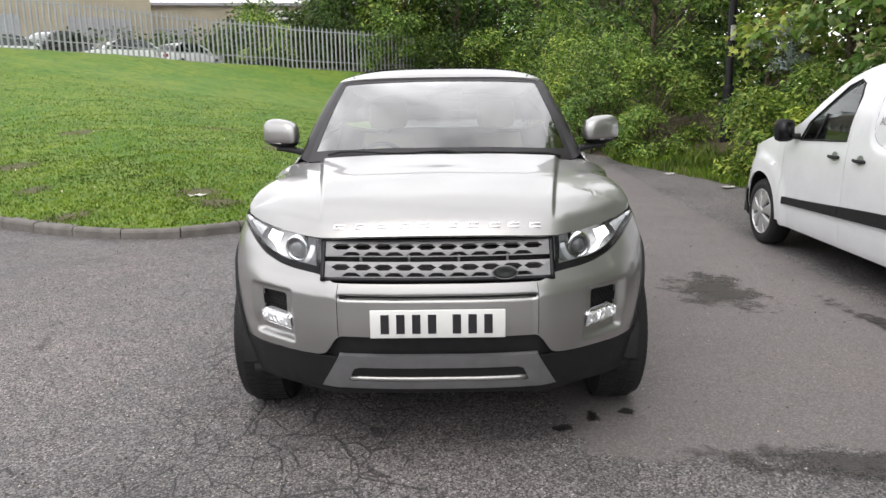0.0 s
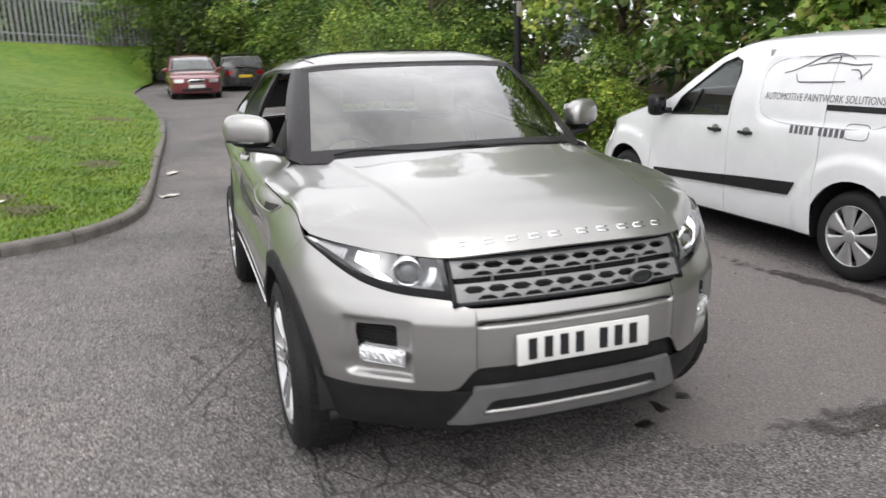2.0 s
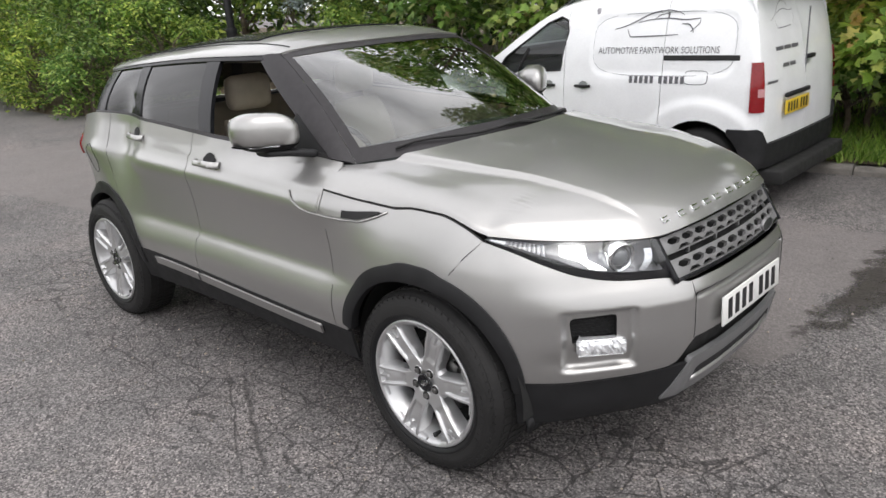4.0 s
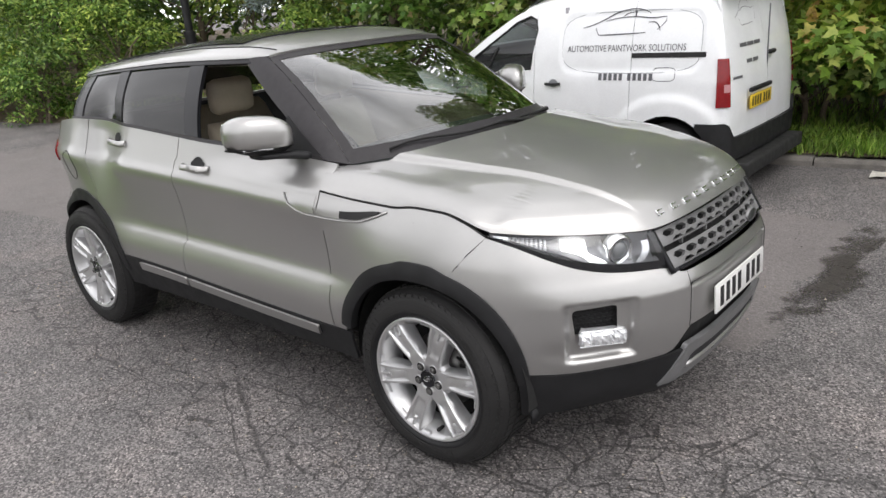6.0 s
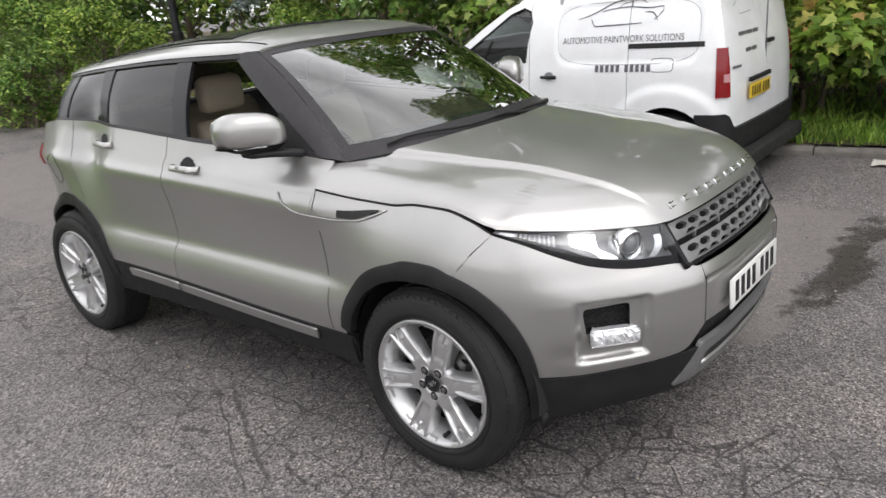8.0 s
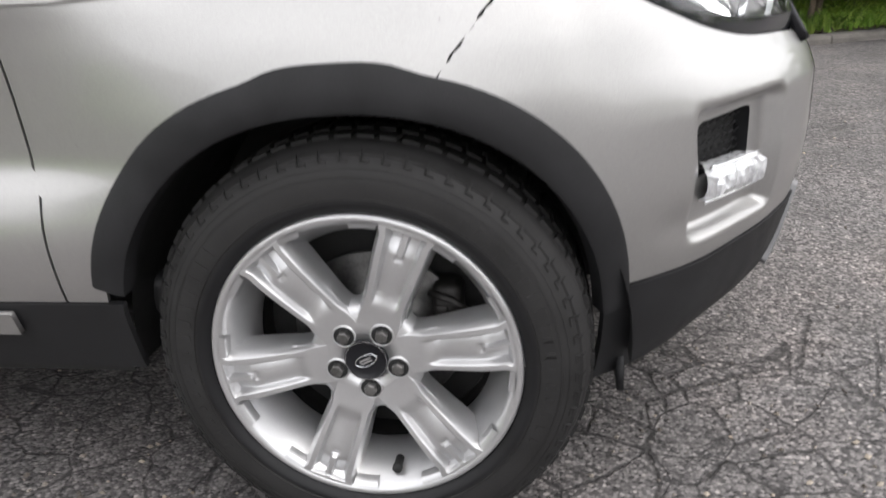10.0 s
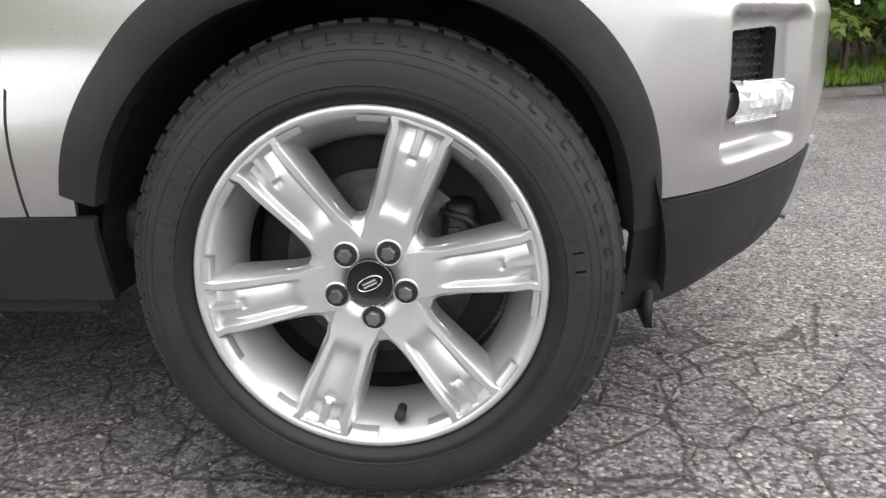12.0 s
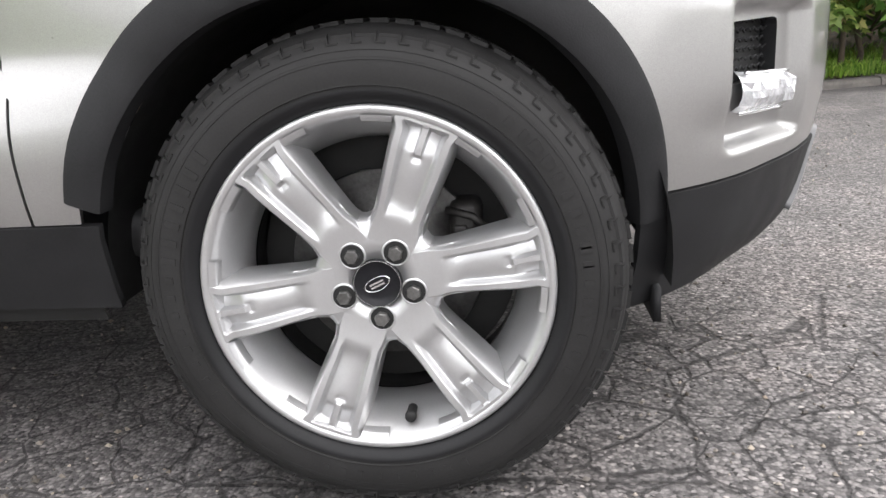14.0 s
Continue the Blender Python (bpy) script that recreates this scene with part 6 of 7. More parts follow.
qv = [-1, -0.99, -0.97, -0.94, -0.9] + [-0.85 + 1.7 * i / 14 for i in range(15)] + [0.9, 0.94, 0.97, 0.99, 1]
solid(part("roof", sheet([[van_roof(q, y) for q in qv] for y in [1.32 + 1.82 * i / 24 for i in range(25)] + [3.20]]), WHITE_PAINT, van), 0.02)
solid(part("bonnet", sheet([[Vector((q * vb.point(V(y), van_top(y)).x, y - 0.10 * (1 - q * q) * smooth(0.0, -0.8, y), van_top(y) + 0.10 * (1 - q**4) * smooth(-0.95, -0.5, y))) for q in qv] for y in [-0.85 + 1.45 * i / 20 for i in range(21)]]), WHITE_PAINT, van), 0.02)


def van_screen(q, h):
    lo, hi = vb.point(V(0.60), 1.155), vb.point(V(1.32), 1.57)
    v = lo + (hi - lo) * h
    return Vector((v.x * q * 0.985, v.y - (1 - q * q) * (0.25 - 0.15 * h), v.z + 0.10 * (1 - q**4) * (0.6 + 0.4 * h)))


ob = part("windscreen", sheet([[van_screen(-1 + i / 12, h / 8) for i in range(25)] for h in range(9)]), VAN_GLASS, van, "")
ob.visible_shadow = False
for ob in pair("door_window", lambda: vb.panel(V(0.66), V(1.50), lambda s: 1.03, lambda s: min(1.545, van_hi(s) - 0.05), 16, 12, [], -0.014), VAN_GLASS, van, "tinted door window", True):
    ob.visible_shadow = False
pair("window_seal", lambda: tube([vb.point(s, z, 0.0) for s, z in window + window[:1]], 0.009, 6), BLACK, van)
pair("window_bar", lambda: tube([vb.point(V(0.93 + 0.03 * k), 1.04 + 0.055 * k, -0.006) for k in range(5)], 0.011, 6), BLACK, van)
part("bulkhead", box(0, 1.75, 0.98, 1.55, 0.03, 1.2, 0.005), GREY_WALL, van)
for x in (-0.42, 0.42):
    st = part("front_seat", joined(box(x, 1.45, 0.95, 0.46, 0.14, 0.60, 0.05), box(x, 1.22, 0.62, 0.48, 0.48, 0.14, 0.04)), TRIM_DARK, van)
    part("headrest", box(x, 1.48, 1.33, 0.26, 0.10, 0.17, 0.04), TRIM_DARK, st)
part("dashboard", box(0, 0.55, 0.90, 1.5, 0.42, 0.34, 0.08), TRIM_DARK, van)

strip_lo = spline((0.45, 0.462), (2.25, 0.525))
pair("side_strip", lambda: vb.panel(V(0.50), V(1.455), lambda s: strip_lo(vb.way.at(s)[1]), lambda s: strip_lo(vb.way.at(s)[1]) + 0.062 + 0.034 * smooth(0.5, 2.2, vb.way.at(s)[1]), 22, 4, [], 0.018), PLASTIC, van, "black plastic side strip", True, 0.02)
pair("side_strip", lambda: vb.panel(V(1.465), lambda h: V(2.16 + 0.055 * h), lambda s: strip_lo(vb.way.at(s)[1]), lambda s: strip_lo(vb.way.at(s)[1]) + 0.062 + 0.034 * smooth(0.5, 2.2, vb.way.at(s)[1]), 18, 4, [], 0.018), PLASTIC, van, "black plastic side strip", True, 0.02)
pair("slide_rail", lambda: vb.panel(V(2.40), V(3.02), 1.155, 1.195, 20, 3, [], 0.004), BLACK, van, "black sliding-door rail", True, 0.006)
for y, owner in ((1.30, van_doors), (1.665, None)):
    for side in (1, -1):
        flip = Matrix.Diagonal((side, 1, 1, 1))
        own = owner[0 if side > 0 else 1] if owner else van
        bm = tube([vb.point(V(y - 0.075 + 0.15 * k / 6), 0.942, 0.03 * math.sin(math.pi * (0.12 + 0.76 * k / 6))) for k in range(7)], 0.013, 8)
        part("door_handle", moved(bm, flip), BLACK, own)
        # flat grey disc where the handle's cup would be
        bm = bmesh.new()
        bm.faces.new([bm.verts.new(vb.point(V(y + 0.045 * math.cos(t)), 0.948 + 0.036 * math.sin(t), 0.003)) for t in [2 * math.pi * k / 20 for k in range(20)]])
        part("handle_disc", moved(bm, flip), GREY_PAINT, own)
ring = [(math.copysign(abs(math.cos(t)) ** 0.5, math.cos(t)), math.copysign(abs(math.sin(t)) ** 0.5, math.sin(t))) for t in [2 * math.pi * k / 32 for k in range(33)]]
part("fuel_flap", tube([vb.point(V(2.685 + 0.095 * a), 1.025 + 0.052 * b, 0.0005) for a, b in ring], 0.003, 5), GREY_INK, van)
pair("seam_line", lambda: tube([vb.point(V(2.36 + 0.62 * a), 1.28 + 0.245 * b, -0.001) for a, b in ring], 0.003, 5), GREY_PAINT, van)
pair("tail_lamp", lambda: vb.panel(V(3.115), V(3.200), 0.770, 1.140, 8, 14, [], 0.012), RED_LENS, van, "tall red tail lamp", True, 0.03)
pair("reversing_lens", lambda: vb.panel(V(3.165), V(3.198), 0.885, 0.945, 6, 3, [], 0.016), worn("pink_lens", (0.45, 0.22, 0.23), 0.15, 0.0, 0.8), van)
pair("rear_bumper", lambda: vb.panel(V(2.97), vb.way.length, lambda s: 0.34, lambda s: 0.645 - 0.12 * smooth(V(3.18), V(3.21), s), 40, 14, [VR], 0.028), PLASTIC, van, "dark plastic rear bumper", True, 0.03)
pair("front_bumper", lambda: vb.panel(0.0, V(-0.33), 0.22, 0.50, 30, 8, [VF], 0.015), PLASTIC, van, "dark plastic front bumper", True, 0.02)
pair("headlamp", lambda: vb.panel(V(-0.80), V(-0.45), 0.66, 0.82, 12, 6, [], 0.012), WHITE_LENS, van, "", True, 0.02)
pair("side_repeater", lambda: vb.panel(V(0.22), V(0.28), 0.78, 0.81, 3, 2, [], 0.006), WHITE_LENS, van, "", True, 0.01)
for side in (1, -1):
    flip = Matrix.Diagonal((side, 1, 1, 1))
    bm = box(0.985, 0.60, 1.11, 0.16, 0.12, 0.19, 0.045)
    mir = part("door_mirror", moved(bm, flip), PLASTIC, van_doors[0 if side > 0 else 1], "black door mirror")
    part("mirror_foot", moved(box(0.89, 0.64, 1.06, 0.10, 0.07, 0.05, 0.015), flip), PLASTIC, mir)
    # gloss black instead of silvering: a dark reflection put into the colour
    part("mirror_glass", moved(box(1.00, 0.662, 1.11, 0.11, 0.004, 0.14, 0.0), flip), GLOSS_BLACK, mir)


def on_flank(bm, y0, z0, out=0.004, rear=False):
    """Lays flat shapes on the van's flank, or on its back."""
    bmesh.ops.triangulate(bm, faces=bm.faces)
    for v in bm.verts:
        if rear:
            p = vb.point(vb.way.length - max(0.001, y0 - v.co.x), z0 + v.co.y, out)
            v.co = p
        else:
            v.co = vb.point(V(y0 + v.co.x), z0 + v.co.y, out + v.co.z * 0.1)
    return bm


sign = lettering("AUTOMOTIVE PAINTWORK SOLUTIONS", 0.075, 0.0005)
xs = [v.co.x for v in sign.verts]
wide = max(xs) - min(xs)
bmesh.ops.scale(sign, vec=(1.06 / wide, 1.0, 1.0), verts=sign.verts)
part("lettering", on_flank(sign, 2.325, 1.232), GREY_INK, van, "grey vinyl words AUTOMOTIVE PAINTWORK SOLUTIONS", False)
x = 2.105
for i in range(11):
    if i != 5:
        part("line_bar", on_flank(box(0, 0, 0, 0.030, 0.056, 0.001), x + 0.02, 1.005), GREY_INK, van, "plain grey bar", False)
    x += 0.047 if i != 5 else 0.03
# the drawn outline above the words
for pts, r in ((((1.93, 1.405), (2.02, 1.425), (2.12, 1.462), (2.24, 1.515), (2.38, 1.540), (2.48, 1.525), (2.53, 1.500)), 0.0055), (((2.14, 1.452), (2.25, 1.472), (2.40, 1.478), (2.55, 1.462), (2.68, 1.468), (2.655, 1.42), (2.60, 1.372)), 0.005), (((2.05, 1.40), (2.075, 1.352), (2.10, 1.342), (2.30, 1.345), (2.50, 1.352)), 0.0055), (((2.52, 1.432), (2.58, 1.428), (2.61, 1.40), (2.625, 1.365)), 0.005), (((2.28, 1.47), (2.33, 1.505), (2.40, 1.515)), 0.004), (((2.40, 1.475), (2.405, 1.525)), 0.006)):
    w = Way([(a, b) for a, b in pts])
    n = 14
    rows = []
    for k in range(n + 1):
        a, b = w.at(w.length * k / n)
        t = w.along(w.length * k / n)
        rr = r * (0.35 + 0.65 * math.sin(math.pi * (0.08 + 0.84 * k / n)))
        rows.append([vb.point(V(a - t[1] * rr), b + t[0] * rr, 0.004), vb.point(V(a + t[1] * rr), b - t[0] * rr, 0.004)])
    part("outline_stroke", sheet(rows), GREY_INK, van, "")
    if len(pts) > 4:
        rows = [[vb.point(vb.way.length - (0.35 + (a - 2.3) * -0.62) - 0.0, b + 0.02 + o, 0.004) for o in (-rr, rr)] for a, b, o_ in [(*w.at(w.length * k / n), 0) for k in range(n + 1)]]
        part("outline_stroke", sheet(rows), GREY_INK, van, "")
for k in range(3):
    part("line_bar", sheet([[vb.point(vb.way.length - 0.58 + 0.155 * k + 0.14 * i, 1.20 + 0.03 * j, 0.004) for i in (0, 1)] for j in (0, 1)]), GREY_INK, van)
for k in range(2):
    part("line_bar", sheet([[vb.point(vb.way.length - 0.48 + 0.14 * k + 0.12 * i, 1.07 + 0.03 * j, 0.004) for i in (0, 1)] for j in (0, 1)]), GREY_INK, van)
part("rear_badge", sheet([[vb.point(vb.way.length - 0.76 + 0.17 * i, 0.97 + 0.02 * j, 0.005) for i in (0, 1)] for j in (0, 1)]), GREY_INK, van)
part("plate_light", box(0.25, 3.255, 0.86, 0.50, 0.03, 0.035, 0.008), PLASTIC, van)
part("rear_handle", box(-0.08, 3.225, 1.11, 0.13, 0.04, 0.035, 0.01), PLASTIC, van)
part("rear_seam", box(0, 3.215, 1.05, 0.006, 0.01, 0.9), GREY_INK, van)
number_plate(van, pose(0.25, 3.258, 0.765, 90, 0, 180), PLATE_YELLOW, 0.52, 0.111)


def van_wheel(parent, m, phase):
    w = new("wheel")
    w.parent, w.matrix_local = parent, m
    w.empty_display_size = 0.1
    tagged(w, "steel van wheel with a silver plastic trim")
    part("tyre", lathe([(-0.19, 0.20), (-0.195, 0.27), (-0.17, 0.306), (-0.10, 0.3165), (-0.04, 0.312), (-0.012, 0.295), (0.002, 0.262), (0.002, 0.238), (-0.006, 0.210)], 64), RUBBER, w, "black tyre")
    part("rim", lathe([(-0.10, 0.19), (-0.03, 0.200), (-0.004, 0.206), (0.0, 0.209), (-0.006, 0.213)], 64), ALLOY, w, "")
    part("wheel_back", lathe([(-0.075, 0.20), (-0.075, 0.0005)], 32), BLACK, w)
    for k in range(7):
        a = radians(phase + 360 / 7 * k)
        rows = []
        for r, wd, x in ((0.035, 0.020, 0.004), (0.07, 0.022, 0.004), (0.11, 0.036, 0.0), (0.16, 0.050, -0.006), (0.19, 0.062, -0.010), (0.207, 0.070, -0.010)):
            rows.append([(x - (0.02 if abs(u) > 1 else 0.0), r * math.cos(a) - u * wd * math.sin(a), r * math.sin(a) + u * wd * math.cos(a)) for u in (-1.05, -1, -0.5, 0, 0.5, 1, 1.05)])
        bm = sheet(rows)
        part("trim_spoke", bm, ALLOY, w)
    part("trim_centre", lathe([(-0.02, 0.05), (0.004, 0.048), (0.012, 0.035), (0.013, 0.0005)], 32), ALLOY, w)
    return w


for y, ph in ((0, 12), (2.728, 0)):
    for side in (1, -1):
        van_wheel(van, pose(side * 0.885, y, 0.3165, 0, 0, 0 if side > 0 else 180), ph)


# ---- other parked cars, farther off ----
def small_car(m, mat, label, long=4.4, wide=1.74, high=1.45, estate=False, seed=0):
    root = thing("car", m, label, "car", "cars parked farther off")
    h, nose, tail = wide / 2, -0.85, long - 0.85
    base = long * 0.59
    k = high / 1.45
    inset = spline((0.18, 0.07), (0.35, 0.01), (0.55, 0.0), (0.75, 0.015), (0.95, 0.05))
    sk = Skin([(0, nose), (0.45 * h, nose + 0.03), (0.8 * h, nose + 0.16), (0.96 * h, nose + 0.42), (h, nose + 0.9), (h, tail - 0.9), (0.96 * h, tail - 0.35), (0.78 * h, tail - 0.08), (0.4 * h, tail), (0, tail)], lambda s, z, x, y: inset(z / k))
    top = spline((nose, 0.66 * k), (nose + 0.3, 0.76 * k), (0.35, 0.90 * k), (long * 0.6, 0.95 * k), (tail - 0.3, (0.98 if estate else 0.94) * k), (tail, 0.90 * k))

    def hole(y):
        c = sk.s_at(y)
        return [(c - 0.335 * math.cos(2 * math.pi * i / 18), 0.31 + 0.335 * math.sin(2 * math.pi * i / 18)) for i in range(18)]

    solid(part("body", both_sides(sk.panel(0, sk.way.length, 0.22, lambda s: top(sk.way.at(s)[1]), 70, 12, [hole(0), hole(base)])), mat, root), 0.02)
    deck = sheet([[Vector((q * sk.point(sk.s_at(y), top(y)).x, y, top(y) + 0.05 * (1 - q**4))) for q in [-1 + 0.1 * i for i in range(21)]] for y in [nose + 0.04 + (long - 0.08) * i / 40 for i in range(41)]])
    part("bonnet", deck, mat, root)
    roofline = spline((0.30, 0.90), (0.95, 1.33), (1.30, 1.43), (2.0, 1.45), (tail - 0.75, 1.38 if estate else 1.30), (tail - 0.06 if estate else tail - 0.5, 0.97))
    y0, y1 = 0.30, (tail - 0.06 if estate else tail - 0.5)

    def house(q, y, out=0.0):
        z = roofline(y) * k
        f = (z - 0.9 * k) / (0.55 * k)
        t = abs(q)
        w = h * (0.93 - 0.20 * max(0, f))
        if t < 0.6:
            return Vector((math.copysign(w * t / 0.6, q), y, z + 0.03 * (1 - (t / 0.6) ** 2) + out))
        u = (t - 0.6) / 0.4
        return Vector((math.copysign(w + (h * 0.95 - w) * u + out, q), y, z + (top(y) - 0.02 - z) * u))

    qs_ = [-1 + 0.05 * i for i in range(41)]
    part("glasshouse", sheet([[house(q, y0 + (y1 - y0) * i / 30) for q in qs_] for i in range(31)]), VAN_GLASS if seed else GLOSS_BLACK, root, "dark side and rear glass")
    part("roof", sheet([[house(-0.6 + 1.2 * i / 16, 1.10 + (y1 - 0.62 - 1.10) * j / 16, 0.012) for i in range(17)] for j in range(17)]), mat, root)
    for qq in (-1, 1):
        for ya, yb in ((0.34, 1.10), (y1 - 0.62, y1 - 0.02)):
            part("pillar", tube([house(qq * 0.62, ya + (yb - ya) * i / 8, 0.006) for i in range(9)], 0.035, 6), mat, root)
        part("pillar", tube([house(qq * (0.6 + 0.05 * i), 1.75, 0.006) for i in range(9)], 0.03, 6), BLACK, root)
    part("screen", sheet([[house(-0.52 + 1.04 * i / 12, 0.40 + 0.66 * j / 8, 0.008) for i in range(13)] for j in range(9)]), SCREEN, root, "windscreen")
    pair("headlamp", lambda: sk.panel(0.48 * h, 0.48 * h + 0.34, 0.58 * k, 0.70 * k, 6, 4, [], 0.01), WHITE_LENS, root, "", True, 0.02)
    L = sk.way.length
    pair("tail_lamp", lambda: sk.panel(L - 0.48 * h - 0.34, L - 0.5 * h, 0.66 * k, 0.82 * k, 6, 4, [], 0.01), RED_LENS, root, "", True, 0.02)
    part("grille", box(0, nose - 0.005, 0.62 * k, 0.52, 0.03, 0.13, 0.015), CHROME, root)
    part("grille_inset", box(0, nose - 0.018, 0.62 * k, 0.44, 0.012, 0.085, 0.005), BLACK, root)
    part("lower_intake", box(0, nose + 0.0, 0.34 * k, 1.0, 0.03, 0.09, 0.01), BLACK, root)
    part("number_plate", box(0, nose - 0.016, 0.455 * k, 0.52, 0.012, 0.11, 0.002), PLATE_WHITE, root)
    part("number_plate", box(0, tail + 0.012, 0.60 * k, 0.52, 0.012, 0.11, 0.002), PLATE_YELLOW, root)
    pair("door_mirror", lambda: box(h + 0.06, 0.62, 0.98 * k, 0.18, 0.10, 0.12, 0.03), mat, root)
    pair("handle", lambda: box(h - 0.005, 1.55, 0.80 * k, 0.03, 0.16, 0.025, 0.006), mat, root)
    for y in (0, base):
        pair("wheel_liner", lambda: sheet([[(x, y - 0.33 * math.cos(t), 0.31 + 0.33 * math.sin(t)) for x in (0.4, h - 0.04)] for t in [math.pi * i / 12 for i in range(13)]]), BLACK, root)
        for side in (1, -1):
            van_wheel(root, pose(side * (h - 0.02), y, 0.3165, 0, 0, 0 if side > 0 else 180), 10 * seed)
    part("underbody", box(0, long / 2 - 0.85, 0.27, wide * 0.85, long * 0.9, 0.14, 0.02), BLACK, root)
    return root


def on_ground(x, y, heading=0.0, height=rise):
    a, b = height(x, y + 1), height(x, y - 1)
    tilt = math.degrees(math.atan2(a - b, 2))
    return pose(x, y, height(x, y), 0, 0, 0) @ pose(0, 0, 0, tilt, 0, 0) @ pose(0, 0, 0, 0, 0, heading)


# ---- plants ----
MAPLE_LEAF = [(0, -0.10), (0.10, -0.02), (0.42, -0.10), (0.28, 0.10), (0.50, 0.36), (0.22, 0.34), (0.0, 0.90), (-0.22, 0.34), (-0.50, 0.36), (-0.28, 0.10), (-0.42, -0.10), (-0.10, -0.02)]
OVAL_LEAF = [(0, 0), (0.20, 0.28), (0.15, 0.68), (0, 1.0), (-0.15, 0.68), (-0.20, 0.28)]
SLIM_LEAF = [(0, 0), (0.13, 0.4), (0, 1.0), (-0.13, 0.4)]


def leaves(name, spots, out, size, outline, mat, parent, rng, droop=0.35, label=""):
    """Many leaves as one mesh: spots and outward directions as arrays."""
    n, k = len(spots), len(outline)
    shape = np.array([(x, y, -0.10 * (x * x * 2 + max(0, y - 0.2) ** 2)) for x, y in outline])
    nrm = out * 0.55 + rng.normal(0, 0.45, (n, 3)) + np.array([0, 0, 0.55])
    nrm /= np.linalg.norm(nrm, axis=1)[:, None]
    tip = out + rng.normal(0, 0.6, (n, 3)) - np.array([0, 0, droop])
    tip -= nrm * np.sum(tip * nrm, axis=1)[:, None]
    tip /= np.linalg.norm(tip, axis=1)[:, None] + 1e-9
    side = np.cross(tip, nrm)
    sz = size * rng.uniform(0.55, 1.2, n)
    v = spots[:, None, :] + sz[:, None, None] * (shape[None, :, 0:1] * side[:, None, :] + shape[None, :, 1:2] * tip[:, None, :] + shape[None, :, 2:3] * nrm[:, None, :])
    me = bpy.data.meshes.new(name)
    me.vertices.add(n * k)
    me.vertices.foreach_set("co", v.reshape(-1))
    me.loops.add(n * k)
    me.loops.foreach_set("vertex_index", np.arange(n * k))
    me.polygons.add(n)
    me.polygons.foreach_set("loop_start", np.arange(n) * k)
    me.polygons.foreach_set("loop_total", np.full(n, k))
    me.update(calc_edges=True)
    me.materials.append(mat)
    ob = new(name, me)
    if parent is not None:
        ob.parent = parent
    return tagged(ob, label)


def clumped(rng, clumps, n, flat=1.0):
    """Spots on the outer shells of a set of clumps (x, y, z, radius)."""
    c = np.array(clumps)
    w = c[:, 3] ** 2
    pick = rng.choice(len(c), n, p=w / w.sum())
    d = rng.normal(0, 1, (n, 3))
    d[:, 2] = np.where(d[:, 2] < -0.4, -d[:, 2] * 0.6, d[:, 2])
    d /= np.linalg.norm(d, axis=1)[:, None]
    r = c[pick, 3] * (1 - 0.45 * rng.random(n) ** 2) * rng.uniform(0.85, 1.15, n)
    return c[pick, :3] + d * r[:, None] * np.array([1, 1, flat]), d


def tree(name, x, y, z, high, spread, n, size, outline, mat, label, seed, low=0.5, trunk=0.11, flat=0.8, clumps=26, lean=(0, 0), category="tree", group="trees along the yard", stems=1):
    rng = np.random.default_rng(seed)
    root = thing(name, pose(x, y, z), label, category, group)
    cl = []
    for i in range(clumps):
        h = low + (high - low) * (i + 0.5) / clumps
        f = math.sin(math.pi * min(1, 0.18 + 0.75 * (h - low) / max(0.1, high - low))) ** 0.7
        a, rr = rng.uniform(0, 2 * math.pi), spread * f * math.sqrt(rng.uniform(0.15, 1))
        cl.append((rr * math.cos(a) + lean[0] * h, rr * math.sin(a) + lean[1] * h, h, spread * rng.uniform(0.26, 0.46)))
    bm = bmesh.new()
    for q in range(stems):
        ox, oy = (rng.uniform(-0.25, 0.25), rng.uniform(-0.25, 0.25)) if stems > 1 else (0, 0)
        top = high * 0.86
        tube_bm(bm, [(ox + lean[0] * top * k / 6 + rng.uniform(-0.05, 0.05) * k, oy + lean[1] * top * k / 6 + rng.uniform(-0.05, 0.05) * k, -0.15 + top * k / 6) for k in range(7)], [trunk * (1.15 - 0.15 * k) for k in range(7)], 8)
    for c in cl[:: max(1, clumps // 16)]:
        h = max(0.1, c[2] * 0.62)
        mid = ((lean[0] * h + c[0]) / 2, (lean[1] * h + c[1]) / 2, (h + c[2]) / 2 + 0.1)
        tube_bm(bm, [(lean[0] * h, lean[1] * h, h), mid, c[:3]], [trunk * 0.42, trunk * 0.28, trunk * 0.10], 6)
    part("trunk", bm, BARK, root, "grey-brown trunk and limbs")
    spots, d = clumped(rng, cl, n, flat)
    keep = spots[:, 2] > 0.03
    leaves("crown", spots[keep], d[keep], size, outline, mat, root, rng)
    return root


def V3(x, y):
    return verge(x, y)


